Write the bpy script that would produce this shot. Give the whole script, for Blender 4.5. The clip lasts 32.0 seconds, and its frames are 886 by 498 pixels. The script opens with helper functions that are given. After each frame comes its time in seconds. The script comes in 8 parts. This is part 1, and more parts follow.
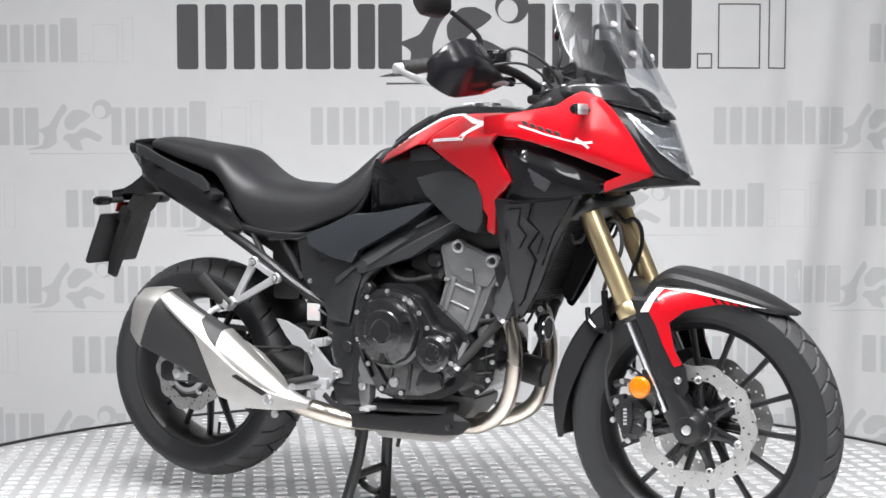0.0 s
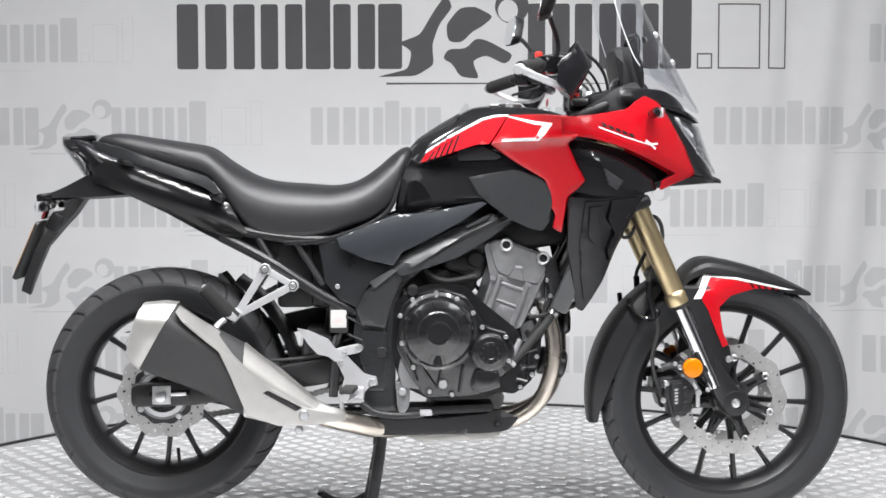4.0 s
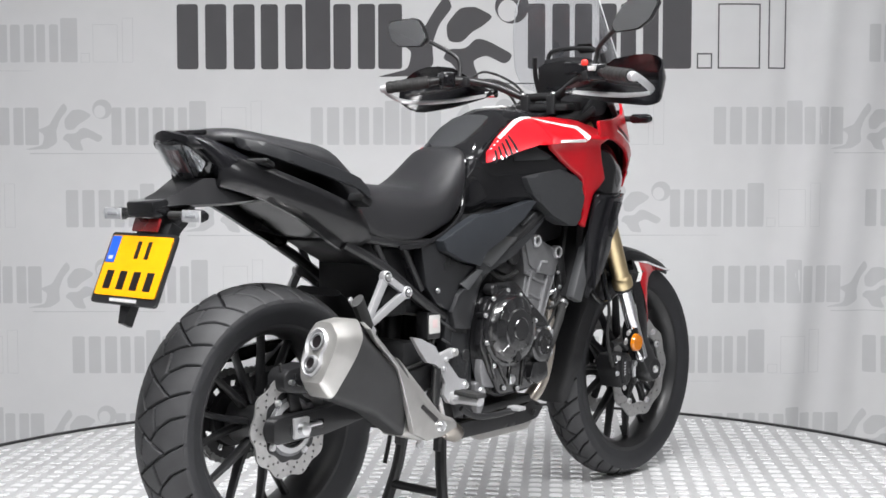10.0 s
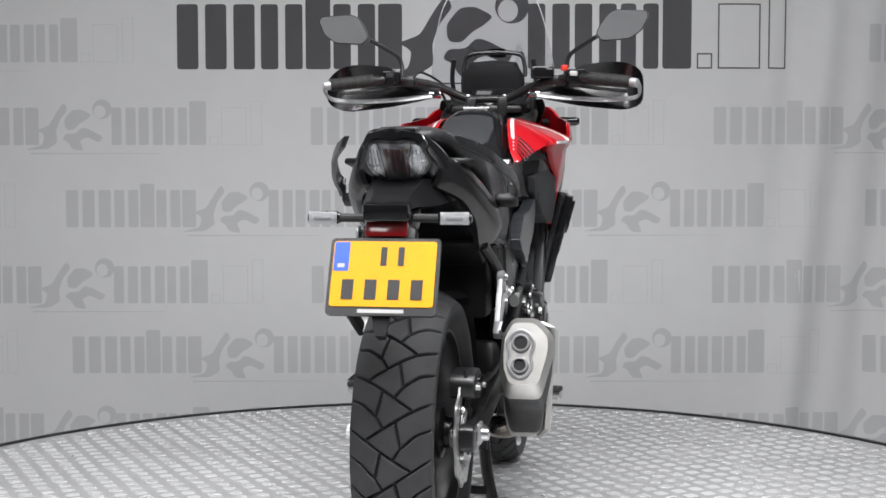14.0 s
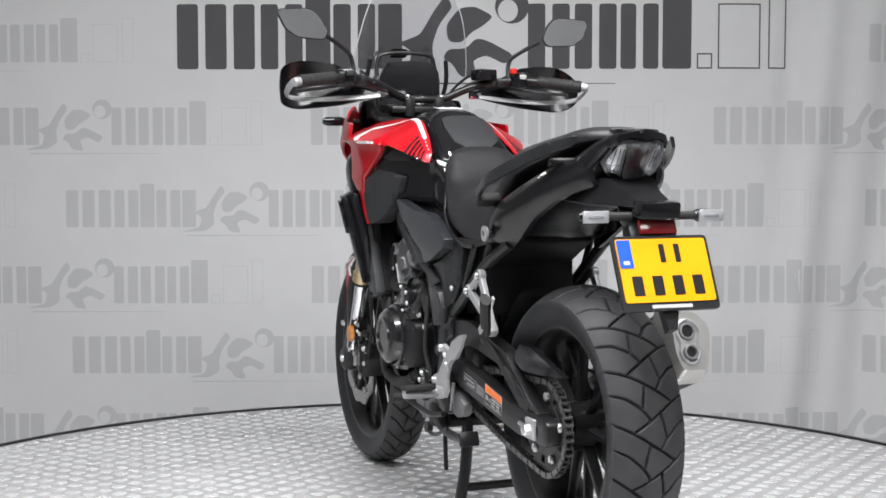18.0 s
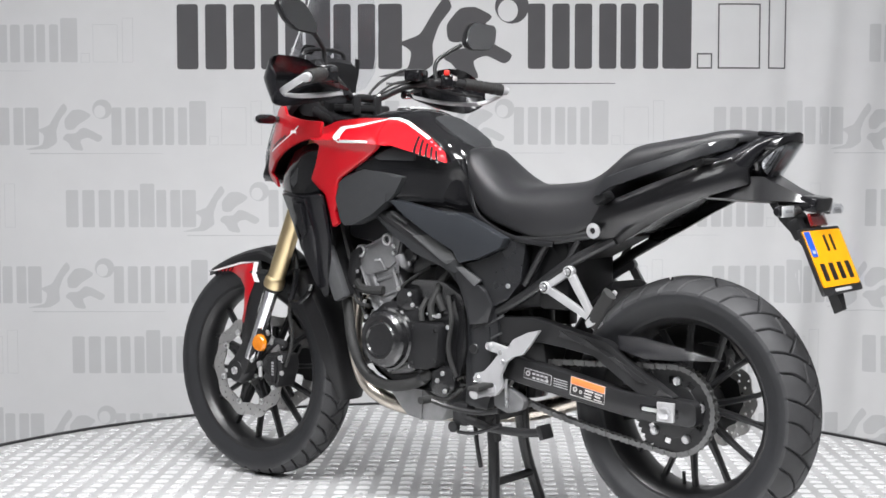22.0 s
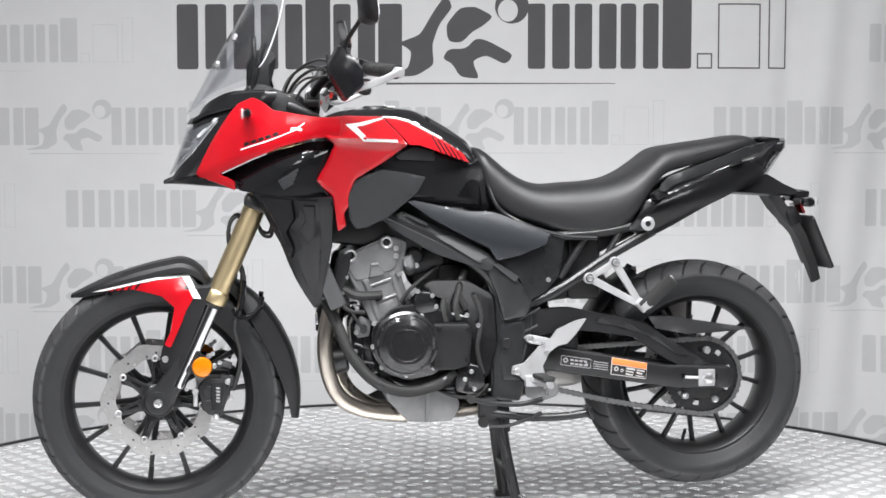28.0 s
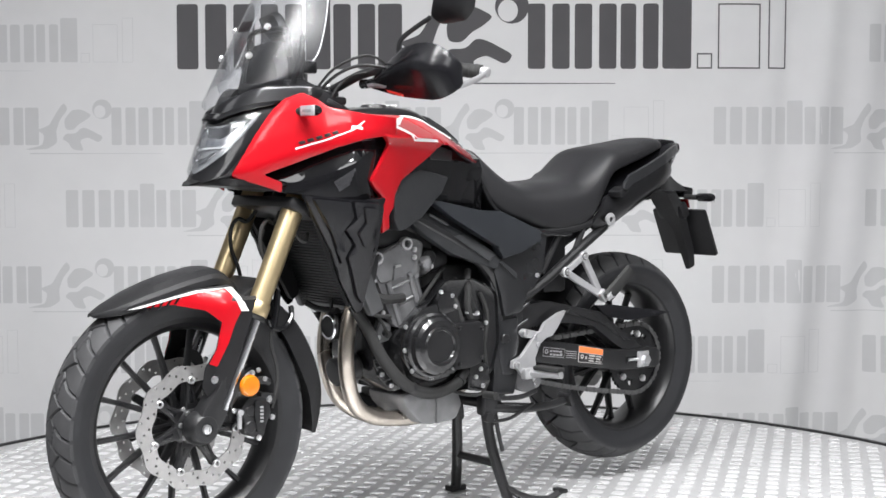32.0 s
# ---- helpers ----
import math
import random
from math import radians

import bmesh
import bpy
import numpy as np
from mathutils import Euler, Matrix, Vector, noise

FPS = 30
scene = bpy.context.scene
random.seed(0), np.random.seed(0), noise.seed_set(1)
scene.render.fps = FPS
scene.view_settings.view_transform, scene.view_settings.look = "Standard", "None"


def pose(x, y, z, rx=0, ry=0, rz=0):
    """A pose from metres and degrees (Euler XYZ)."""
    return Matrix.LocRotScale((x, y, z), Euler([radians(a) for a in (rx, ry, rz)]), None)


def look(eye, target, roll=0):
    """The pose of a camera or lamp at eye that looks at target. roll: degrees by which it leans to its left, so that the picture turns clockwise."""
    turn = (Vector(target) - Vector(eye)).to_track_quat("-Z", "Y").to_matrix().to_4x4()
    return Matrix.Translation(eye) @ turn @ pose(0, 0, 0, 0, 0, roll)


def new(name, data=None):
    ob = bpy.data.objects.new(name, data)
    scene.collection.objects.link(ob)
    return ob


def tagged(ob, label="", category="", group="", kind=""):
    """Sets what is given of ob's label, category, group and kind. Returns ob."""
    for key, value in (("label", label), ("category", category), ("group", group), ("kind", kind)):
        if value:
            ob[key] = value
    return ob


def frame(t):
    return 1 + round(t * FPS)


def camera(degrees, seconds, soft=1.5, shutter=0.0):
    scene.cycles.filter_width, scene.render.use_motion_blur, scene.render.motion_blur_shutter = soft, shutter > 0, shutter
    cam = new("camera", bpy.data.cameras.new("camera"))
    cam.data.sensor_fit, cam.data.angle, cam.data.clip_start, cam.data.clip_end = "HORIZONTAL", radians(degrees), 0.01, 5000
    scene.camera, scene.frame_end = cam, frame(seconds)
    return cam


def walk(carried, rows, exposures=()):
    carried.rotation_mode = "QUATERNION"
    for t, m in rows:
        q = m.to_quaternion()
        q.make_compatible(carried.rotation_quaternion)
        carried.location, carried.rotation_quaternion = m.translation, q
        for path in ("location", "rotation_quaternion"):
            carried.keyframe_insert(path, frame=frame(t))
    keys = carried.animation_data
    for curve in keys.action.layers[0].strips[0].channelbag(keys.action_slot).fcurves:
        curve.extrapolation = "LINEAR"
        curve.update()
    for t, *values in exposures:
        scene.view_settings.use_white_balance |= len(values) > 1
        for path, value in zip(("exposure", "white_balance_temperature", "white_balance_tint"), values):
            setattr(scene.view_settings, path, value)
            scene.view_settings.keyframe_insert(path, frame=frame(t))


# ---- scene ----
import collections

import mathutils
import mathutils.geometry

# ---- camera: stands still ----
EYE = (0.0, -3.72, 0.946)
cam = camera(35.1, 32.0, soft=1.6)
CAM_POSE = look(EYE, (0.0027, 0.0, 0.716), roll=-0.06)
walk(cam, [(0.0, CAM_POSE), (32.0, CAM_POSE)],
     exposures=[(0.0, -0.45), (3.0, -0.47), (6.0, -0.5), (8.0, -0.45), (10.0, -0.57), (12.0, -0.61), (13.5, -0.93), (14.5, -1.15), (16.0, -1.16), (17.5, -0.97), (19.0, -0.68), (21.0, -0.51), (23.0, -0.49), (26.0, -0.48), (30.0, -0.46), (32.0, -0.52)])

# ---- light: a closed hall lit by unseen lamps near the ceiling ----
world = bpy.data.worlds.new("hall_air")
scene.world = world
world.use_nodes = True
world.node_tree.nodes["Background"].inputs[0].default_value = (0.9, 0.95, 1.0, 1)
world.node_tree.nodes["Background"].inputs[1].default_value = 0.05


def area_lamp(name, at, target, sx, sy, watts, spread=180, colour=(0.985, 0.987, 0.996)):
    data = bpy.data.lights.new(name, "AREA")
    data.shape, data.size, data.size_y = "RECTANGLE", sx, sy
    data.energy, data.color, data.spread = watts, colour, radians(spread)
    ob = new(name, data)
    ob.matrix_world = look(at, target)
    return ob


# two soft ones in front, one long one overhead, two added to brighten the backdrop
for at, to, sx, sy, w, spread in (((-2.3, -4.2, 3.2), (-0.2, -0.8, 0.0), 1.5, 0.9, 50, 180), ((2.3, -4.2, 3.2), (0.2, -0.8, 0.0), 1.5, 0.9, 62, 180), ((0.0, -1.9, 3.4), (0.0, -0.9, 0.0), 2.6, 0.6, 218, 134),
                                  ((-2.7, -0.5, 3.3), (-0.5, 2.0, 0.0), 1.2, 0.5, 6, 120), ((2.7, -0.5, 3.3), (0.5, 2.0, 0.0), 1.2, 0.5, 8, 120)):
    area_lamp("unseen_lamp", at, to, sx, sy, w, spread)
# small bright spots between them
for x, y in ((-1.3, -3.0), (1.3, -3.0), (-0.9, -0.7), (0.9, -0.7)):
    area_lamp("ceiling_spot", (x, y, 3.45), (x * 0.7, y * 0.7, 0.0), 0.22, 0.22, 22, 100)
# ---- materials ----
def socket(bsdf, name, value):
    bsdf.inputs[name].default_value = value


def material(name, colour, rough=0.5, metal=0.0, vary=0.08, scale=40.0, bump=0.0, bump_scale=200.0,
             coat=0.0, coat_rough=0.05, rough_vary=0.08, detail_scale=None, specular=0.5):
    """A principled surface whose colour and gloss wander at two scales, with fine relief."""
    m = bpy.data.materials.new(name)
    m.use_nodes = True
    nt = m.node_tree
    b = nt.nodes["Principled BSDF"]
    tc = nt.nodes.new("ShaderNodeTexCoord")
    n1 = nt.nodes.new("ShaderNodeTexNoise")
    n1.inputs["Scale"].default_value, n1.inputs["Detail"].default_value = scale * 0.12, 5.0
    n2 = nt.nodes.new("ShaderNodeTexNoise")
    n2.inputs["Scale"].default_value, n2.inputs["Detail"].default_value = detail_scale or scale, 6.0
    nt.links.new(tc.outputs["Object"], n1.inputs["Vector"])
    nt.links.new(tc.outputs["Object"], n2.inputs["Vector"])
    add = nt.nodes.new("ShaderNodeMath")
    add.operation = "ADD"
    nt.links.new(n1.outputs["Fac"], add.inputs[0])
    nt.links.new(n2.outputs["Fac"], add.inputs[1])
    mr = nt.nodes.new("ShaderNodeMapRange")
    mr.inputs["From Min"].default_value, mr.inputs["From Max"].default_value = 0.6, 1.4
    mr.inputs["To Min"].default_value, mr.inputs["To Max"].default_value = 1 - vary, 1 + vary
    nt.links.new(add.outputs[0], mr.inputs["Value"])
    mul = nt.nodes.new("ShaderNodeVectorMath")
    mul.operation = "SCALE"
    mul.inputs[0].default_value = colour
    nt.links.new(mr.outputs[0], mul.inputs["Scale"])
    nt.links.new(mul.outputs[0], b.inputs["Base Color"])
    rr = nt.nodes.new("ShaderNodeMapRange")
    rr.inputs["From Min"].default_value, rr.inputs["From Max"].default_value = 0.3, 0.7
    rr.inputs["To Min"].default_value = max(0.02, rough - rough_vary * rough * 2)
    rr.inputs["To Max"].default_value = min(1.0, rough + rough_vary * rough * 2)
    nt.links.new(n1.outputs["Fac"], rr.inputs["Value"])
    nt.links.new(rr.outputs[0], b.inputs["Roughness"])
    socket(b, "Metallic", metal)
    socket(b, "Coat Weight", coat)
    socket(b, "Coat Roughness", coat_rough)
    socket(b, "Specular IOR Level", specular)
    if bump:
        n3 = nt.nodes.new("ShaderNodeTexNoise")
        n3.inputs["Scale"].default_value, n3.inputs["Detail"].default_value = bump_scale, 3.0
        nt.links.new(tc.outputs["Object"], n3.inputs["Vector"])
        bp = nt.nodes.new("ShaderNodeBump")
        bp.inputs["Strength"].default_value, bp.inputs["Distance"].default_value = bump, 0.001
        nt.links.new(n3.outputs["Fac"], bp.inputs["Height"])
        nt.links.new(bp.outputs["Normal"], b.inputs["Normal"])
    return m


def clear(name, colour, rough=0.02, gloss=1.0):
    """Thin clear plastic: light passes straight through, the surface only shines."""
    m = bpy.data.materials.new(name)
    m.use_nodes = True
    nt = m.node_tree
    nt.nodes.remove(nt.nodes["Principled BSDF"])
    see, shine, mix = nt.nodes.new("ShaderNodeBsdfTransparent"), nt.nodes.new("ShaderNodeBsdfGlossy"), nt.nodes.new("ShaderNodeMixShader")
    see.inputs["Color"].default_value = (*colour, 1)
    shine.inputs["Roughness"].default_value = rough
    lw, p, k = nt.nodes.new("ShaderNodeLayerWeight"), nt.nodes.new("ShaderNodeMath"), nt.nodes.new("ShaderNodeMath")
    lw.inputs["Blend"].default_value = 0.5
    p.operation, k.operation = "POWER", "MULTIPLY_ADD"
    p.inputs[1].default_value = 4.0
    k.inputs[1].default_value, k.inputs[2].default_value = 0.6 * gloss, 0.022 * gloss
    nt.links.new(lw.outputs["Facing"], p.inputs[0])
    nt.links.new(p.outputs[0], k.inputs[0])
    nt.links.new(k.outputs[0], mix.inputs[0])
    nt.links.new(see.outputs[0], mix.inputs[1])
    nt.links.new(shine.outputs[0], mix.inputs[2])
    nt.links.new(mix.outputs[0], nt.nodes["Material Output"].inputs["Surface"])
    return m


RED = material("red_paint", (0.41, 0.003, 0.009), 0.36, 0, 0.05, 12, coat=0.7, coat_rough=0.13, specular=0.15)
GLOSS = material("gloss_black", (0.0075, 0.0075, 0.0085), 0.20, 0, 0.1, 15, coat=0.85, coat_rough=0.03, specular=0.05)
GRAPHITE = material("graphite_paint", (0.026, 0.029, 0.034), 0.36, 0.3, 0.12, 20, coat=0.4, coat_rough=0.20)
PLASTIC = material("matte_black_plastic", (0.0105, 0.0105, 0.0115), 0.44, 0, 0.15, 60, bump=0.25, bump_scale=900, specular=0.32)
SATIN = material("satin_black_moulding", (0.008, 0.008, 0.0095), 0.24, 0, 0.12, 40, bump=0.08, bump_scale=700, specular=0.40)
TAILBLACK = material("polished_black_moulding", (0.0095, 0.0095, 0.0105), 0.34, 0, 0.1, 20, coat=0.55, coat_rough=0.10, specular=0.12)
COVER = material("satin_frame_cover", (0.013, 0.0135, 0.015), 0.30, 0, 0.12, 50, bump=0.12, bump_scale=800, coat=0.22, coat_rough=0.14)
# Lighter grey that paints sheen on facets and edges of the dark mouldings.
FACETSHEEN = material("moulding_sheen_grey", (0.034, 0.035, 0.037), 0.42, 0.0, 0.10, 40, coat=0.5, coat_rough=0.35)
RADGREY = material("grey_tank_plastic", (0.06, 0.061, 0.064), 0.45, 0, 0.1, 40)
GREYPLASTIC = material("charcoal_plastic", (0.026, 0.027, 0.029), 0.5, 0, 0.12, 60, bump=0.5, bump_scale=420, specular=0.3)
VINYL = material("seat_vinyl", (0.0125, 0.0125, 0.014), 0.45, 0, 0.12, 30, bump=0.35, bump_scale=700)
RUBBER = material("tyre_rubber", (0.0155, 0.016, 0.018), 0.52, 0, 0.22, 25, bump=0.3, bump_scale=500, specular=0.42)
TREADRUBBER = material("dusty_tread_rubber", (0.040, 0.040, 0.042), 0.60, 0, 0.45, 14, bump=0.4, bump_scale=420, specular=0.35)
GRIPRUBBER = material("grip_rubber", (0.015, 0.015, 0.015), 0.7, 0, 0.1, 50, bump=0.5, bump_scale=600)
BLACKMETAL = material("black_painted_metal", (0.014, 0.014, 0.015), 0.36, 0.1, 0.15, 30, bump=0.1, bump_scale=400)
ENGINEBLACK = material("engine_black", (0.011, 0.011, 0.012), 0.24, 0.15, 0.2, 35, bump=0.08, bump_scale=350, coat=0.8, coat_rough=0.08)
SUMPGREY = material("sump_casting", (0.23, 0.23, 0.235), 0.5, 0.5, 0.2, 40, bump=0.5, bump_scale=400)
CAST = material("cast_aluminium", (0.215, 0.215, 0.222), 0.42, 0.6, 0.18, 40, bump=0.5, bump_scale=450)
ALU = material("bare_aluminium", (0.46, 0.46, 0.47), 0.38, 0.5, 0.08, 40, bump=0.15, bump_scale=600)
STEEL = material("brushed_steel", (0.49, 0.48, 0.465), 0.50, 0.9, 0.10, 25, bump=0.12, bump_scale=700)
CAPSTEEL = material("satin_cap_steel", (0.52, 0.51, 0.49), 0.40, 0.8, 0.12, 25, bump=0.12, bump_scale=700)
HEADER = material("heat_tinted_steel", (0.54, 0.49, 0.43), 0.26, 1.0, 0.22, 14)
CHROME = material("chrome", (0.80, 0.80, 0.82), 0.07, 1.0, 0.04, 20)
ZINC = material("zinc_bolt", (0.72, 0.72, 0.73), 0.30, 0.95, 0.12, 80)
GOLD = material("gold_anodised", (0.62, 0.50, 0.30), 0.36, 1.0, 0.06, 30)
DISCMETAL = material("brake_disc_steel", (0.42, 0.415, 0.41), 0.34, 0.75, 0.14, 60)
CHAINMETAL = material("chain_steel", (0.20, 0.20, 0.20), 0.40, 0.9, 0.3, 120)
SLEEVE = material("muffler_sleeve", (0.024, 0.024, 0.025), 0.60, 0.1, 0.10, 60, bump=0.2, bump_scale=900)
WHITE = material("white_graphic", (0.80, 0.80, 0.80), 0.3, 0, 0.03, 30, coat=0.6)
DARKMARK = material("dark_graphic_and_hole_shade", (0.008, 0.006, 0.007), 0.4, 0, 0.05, 30)
SILVERMARK = material("silver_mark", (0.06, 0.06, 0.065), 0.3, 0.5, 0.05, 30)
SCREEN = clear("clear_screen", (0.93, 0.935, 0.945), 0.22)
EDGEGLINT = material("screen_edge_glint", (0.62, 0.63, 0.64), 0.15, 0, 0.03, 20, coat=1.0)
LENS = clear("clear_lens", (0.95, 0.96, 0.97), 0.08, 2.5)
AMBER = material("amber_reflector", (0.56, 0.165, 0.002), 0.15, 0, 0.2, 500, coat=1.0)
REDLENS = material("red_lens", (0.14, 0.005, 0.006), 0.15, 0, 0.2, 400, coat=1.0)
MIRROR = material("mirror_glass", (0.86, 0.87, 0.88), 0.02, 1.0, 0.01, 10)
PLATEYELLOW = material("plate_yellow", (0.80, 0.335, 0.002), 0.4, 0, 0.04, 60, specular=0.25)
TAILSILVER = material("lamp_reflector", (0.46, 0.46, 0.47), 0.28, 0.7, 0.30, 140)
SMOKED = material("smoked_lamp_plastic", (0.085, 0.082, 0.083), 0.25, 0.3, 0.15, 90, coat=0.6)
DIODE = material("dark_red_diode", (0.10, 0.030, 0.030), 0.3, 0.2, 0.2, 120, coat=0.5)
SILVERLAMP = material("silvered_plastic", (0.66, 0.66, 0.67), 0.32, 0.5, 0.08, 60)
PLATEBLUE = material("plate_blue", (0.012, 0.085, 0.52), 0.35, 0, 0.04, 60)
LABELWHITE = material("label_white", (0.45, 0.44, 0.43), 0.5, 0, 0.05, 80)
LABELGREY = material("label_grey", (0.32, 0.32, 0.33), 0.5, 0, 0.05, 80)
LABELORANGE = material("label_orange", (0.85, 0.20, 0.05), 0.5, 0, 0.05, 80)
REDRUBBER = material("red_switch", (0.65, 0.03, 0.02), 0.4, 0, 0.05, 80)
CLOTH = material("backdrop_cloth", (0.66, 0.66, 0.665), 0.85, 0, 0.035, 9, bump=0.25, bump_scale=500)
PRINTPALE = material("pale_grey_print", (0.53, 0.533, 0.54), 0.85, 0, 0.04, 12)
PRINTDARK = material("dark_grey_print", (0.085, 0.083, 0.088), 0.8, 0, 0.06, 12)
WALL = material("hall_wall", (0.20, 0.20, 0.205), 0.8, 0, 0.05, 5, bump=0.1, bump_scale=80)
SIDEWALL = material("grey_hall_wall", (0.48, 0.48, 0.485), 0.8, 0, 0.05, 5, bump=0.1, bump_scale=80)
CEILING = material("hall_ceiling", (0.70, 0.70, 0.70), 0.85, 0, 0.05, 5)
CONCRETE = material("hall_floor", (0.28, 0.28, 0.29), 0.6, 0, 0.12, 8, bump=0.2, bump_scale=60)
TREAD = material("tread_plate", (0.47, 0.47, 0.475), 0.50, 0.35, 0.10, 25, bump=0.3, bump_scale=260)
# Same plate as TREAD, coloured lighter and half diffuse to paint in its shine.
LOZENGE = material("lozenge_shine", (0.93, 0.93, 0.935), 0.27, 0.55, 0.05, 30, bump=0.06, bump_scale=260)


# ---- mesh kit ----
def finish(bm, name, mat, angle=35):
    me = bpy.data.meshes.new(name)
    bmesh.ops.recalc_face_normals(bm, faces=bm.faces)
    bm.to_mesh(me)
    bm.free()
    me.polygons.foreach_set("use_smooth", [True] * len(me.polygons))
    me.set_sharp_from_angle(angle=radians(angle))
    if mat:
        me.materials.append(mat)
    return me


def part(name, bm, mat, parent, label="", angle=35):
    ob = new(name, finish(bm, name, mat, angle))
    ob.parent = parent
    return tagged(ob, label)


def shared(name, me, parent, m, label=""):
    ob = new(name, me)
    ob.parent = parent
    ob.matrix_basis = m
    return tagged(ob, label)


def join(*bms):
    out = bms[0]
    for b in bms[1:]:
        me = bpy.data.meshes.new("tmp")
        b.to_mesh(me)
        b.free()
        out.from_mesh(me)
        bpy.data.meshes.remove(me)
    return out


def from_lists(verts, faces):
    bm = bmesh.new()
    vs = [bm.verts.new(v) for v in verts]
    for f in faces:
        try:
            bm.faces.new([vs[i] for i in f])
        except ValueError:
            pass
    return bm


def moved(bm, m):
    bmesh.ops.transform(bm, matrix=m, verts=bm.verts)
    return bm


def signed_area(p):
    return 0.5 * sum(p[i][0] * p[(i + 1) % len(p)][1] - p[(i + 1) % len(p)][0] * p[i][1] for i in range(len(p)))


def crosses(q):
    """Whether a loop crosses itself."""
    a = np.array(q)
    b = np.roll(a, -1, 0)
    d = b - a
    n = len(a)
    side = lambda o, e, r: e[:, None, 0] * (r[None, :, 1] - o[:, None, 1]) - e[:, None, 1] * (r[None, :, 0] - o[:, None, 0])
    s0, s1 = side(a, d, a), side(a, d, b)
    hit = (s0 * s1 < -1e-18) & ((s0 * s1).T < -1e-18)
    i, j = np.nonzero(hit)
    gap = (i - j) % n
    return bool(np.any((gap > 1) & (gap < n - 1)))


def inset(p, d):
    """A loop moved inwards by d (corners mitred, less where the loop is too narrow)."""
    n = len(p)
    pts = [Vector(q) for q in p]
    ways = []
    for i in range(n):
        a, b, c = pts[i - 1], pts[i], pts[(i + 1) % n]
        e1, e2 = (b - a).normalized(), (c - b).normalized()
        n1, n2 = Vector((-e1.y, e1.x)), Vector((-e2.y, e2.x))
        k = n1 + n2
        ways.append(k / max(0.35, k.dot(n1)) if k.length > 1e-6 else n1)
    ds = [d] * n
    for turn in range(40):
        out = [b + k * e for b, k, e in zip(pts, ways, ds)]
        flipped = [i for i in range(n) if (out[(i + 1) % n] - out[i]).dot(pts[(i + 1) % n] - pts[i]) <= 0]
        if flipped:
            for i in flipped:
                ds[i] *= 0.7
                ds[(i + 1) % n] *= 0.7
        elif crosses([tuple(v) for v in out]):
            ds = [e * 0.7 for e in ds]
        else:
            break
    return [tuple(v) for v in out]


def rounded_loop(p, r, n=3):
    """Round the corners of a loop with radius about r."""
    out = []
    for i in range(len(p)):
        a, b, c = Vector(p[i - 1]), Vector(p[i]), Vector(p[(i + 1) % len(p)])
        d = min(r, (a - b).length * 0.42, (c - b).length * 0.42)
        s, e = b + (a - b).normalized() * d, b + (c - b).normalized() * d
        for k in range(n + 1):
            t = k / n
            out.append(tuple(s * (1 - t) ** 2 + b * 2 * t * (1 - t) + e * t * t))
    return out


def edge_distance(pts, loop):
    a = np.array(loop)
    b = np.roll(a, -1, 0)
    ab = b - a
    best = np.full(len(pts), 9.0)
    for s, d in zip(a, ab):
        t = np.clip(((pts - s) @ d) / max(d @ d, 1e-12), 0, 1)
        best = np.minimum(best, np.linalg.norm(pts - s - t[:, None] * d, axis=1))
    return best


def within(pts, loop):
    """Which points lie inside a loop."""
    a = np.array(loop)
    b = np.roll(a, -1, 0)
    x, y = pts[:, 0][:, None], pts[:, 1][:, None]
    up = (a[None, :, 1] > y) != (b[None, :, 1] > y)
    dy = np.where(np.abs(b[:, 1] - a[:, 1]) < 1e-12, 1e-12, b[:, 1] - a[:, 1])
    at = a[None, :, 0] + (y - a[None, :, 1]) * (b[:, 0] - a[:, 0])[None, :] / dy[None, :]
    return (np.sum(up & (x < at), axis=1) % 2) == 1


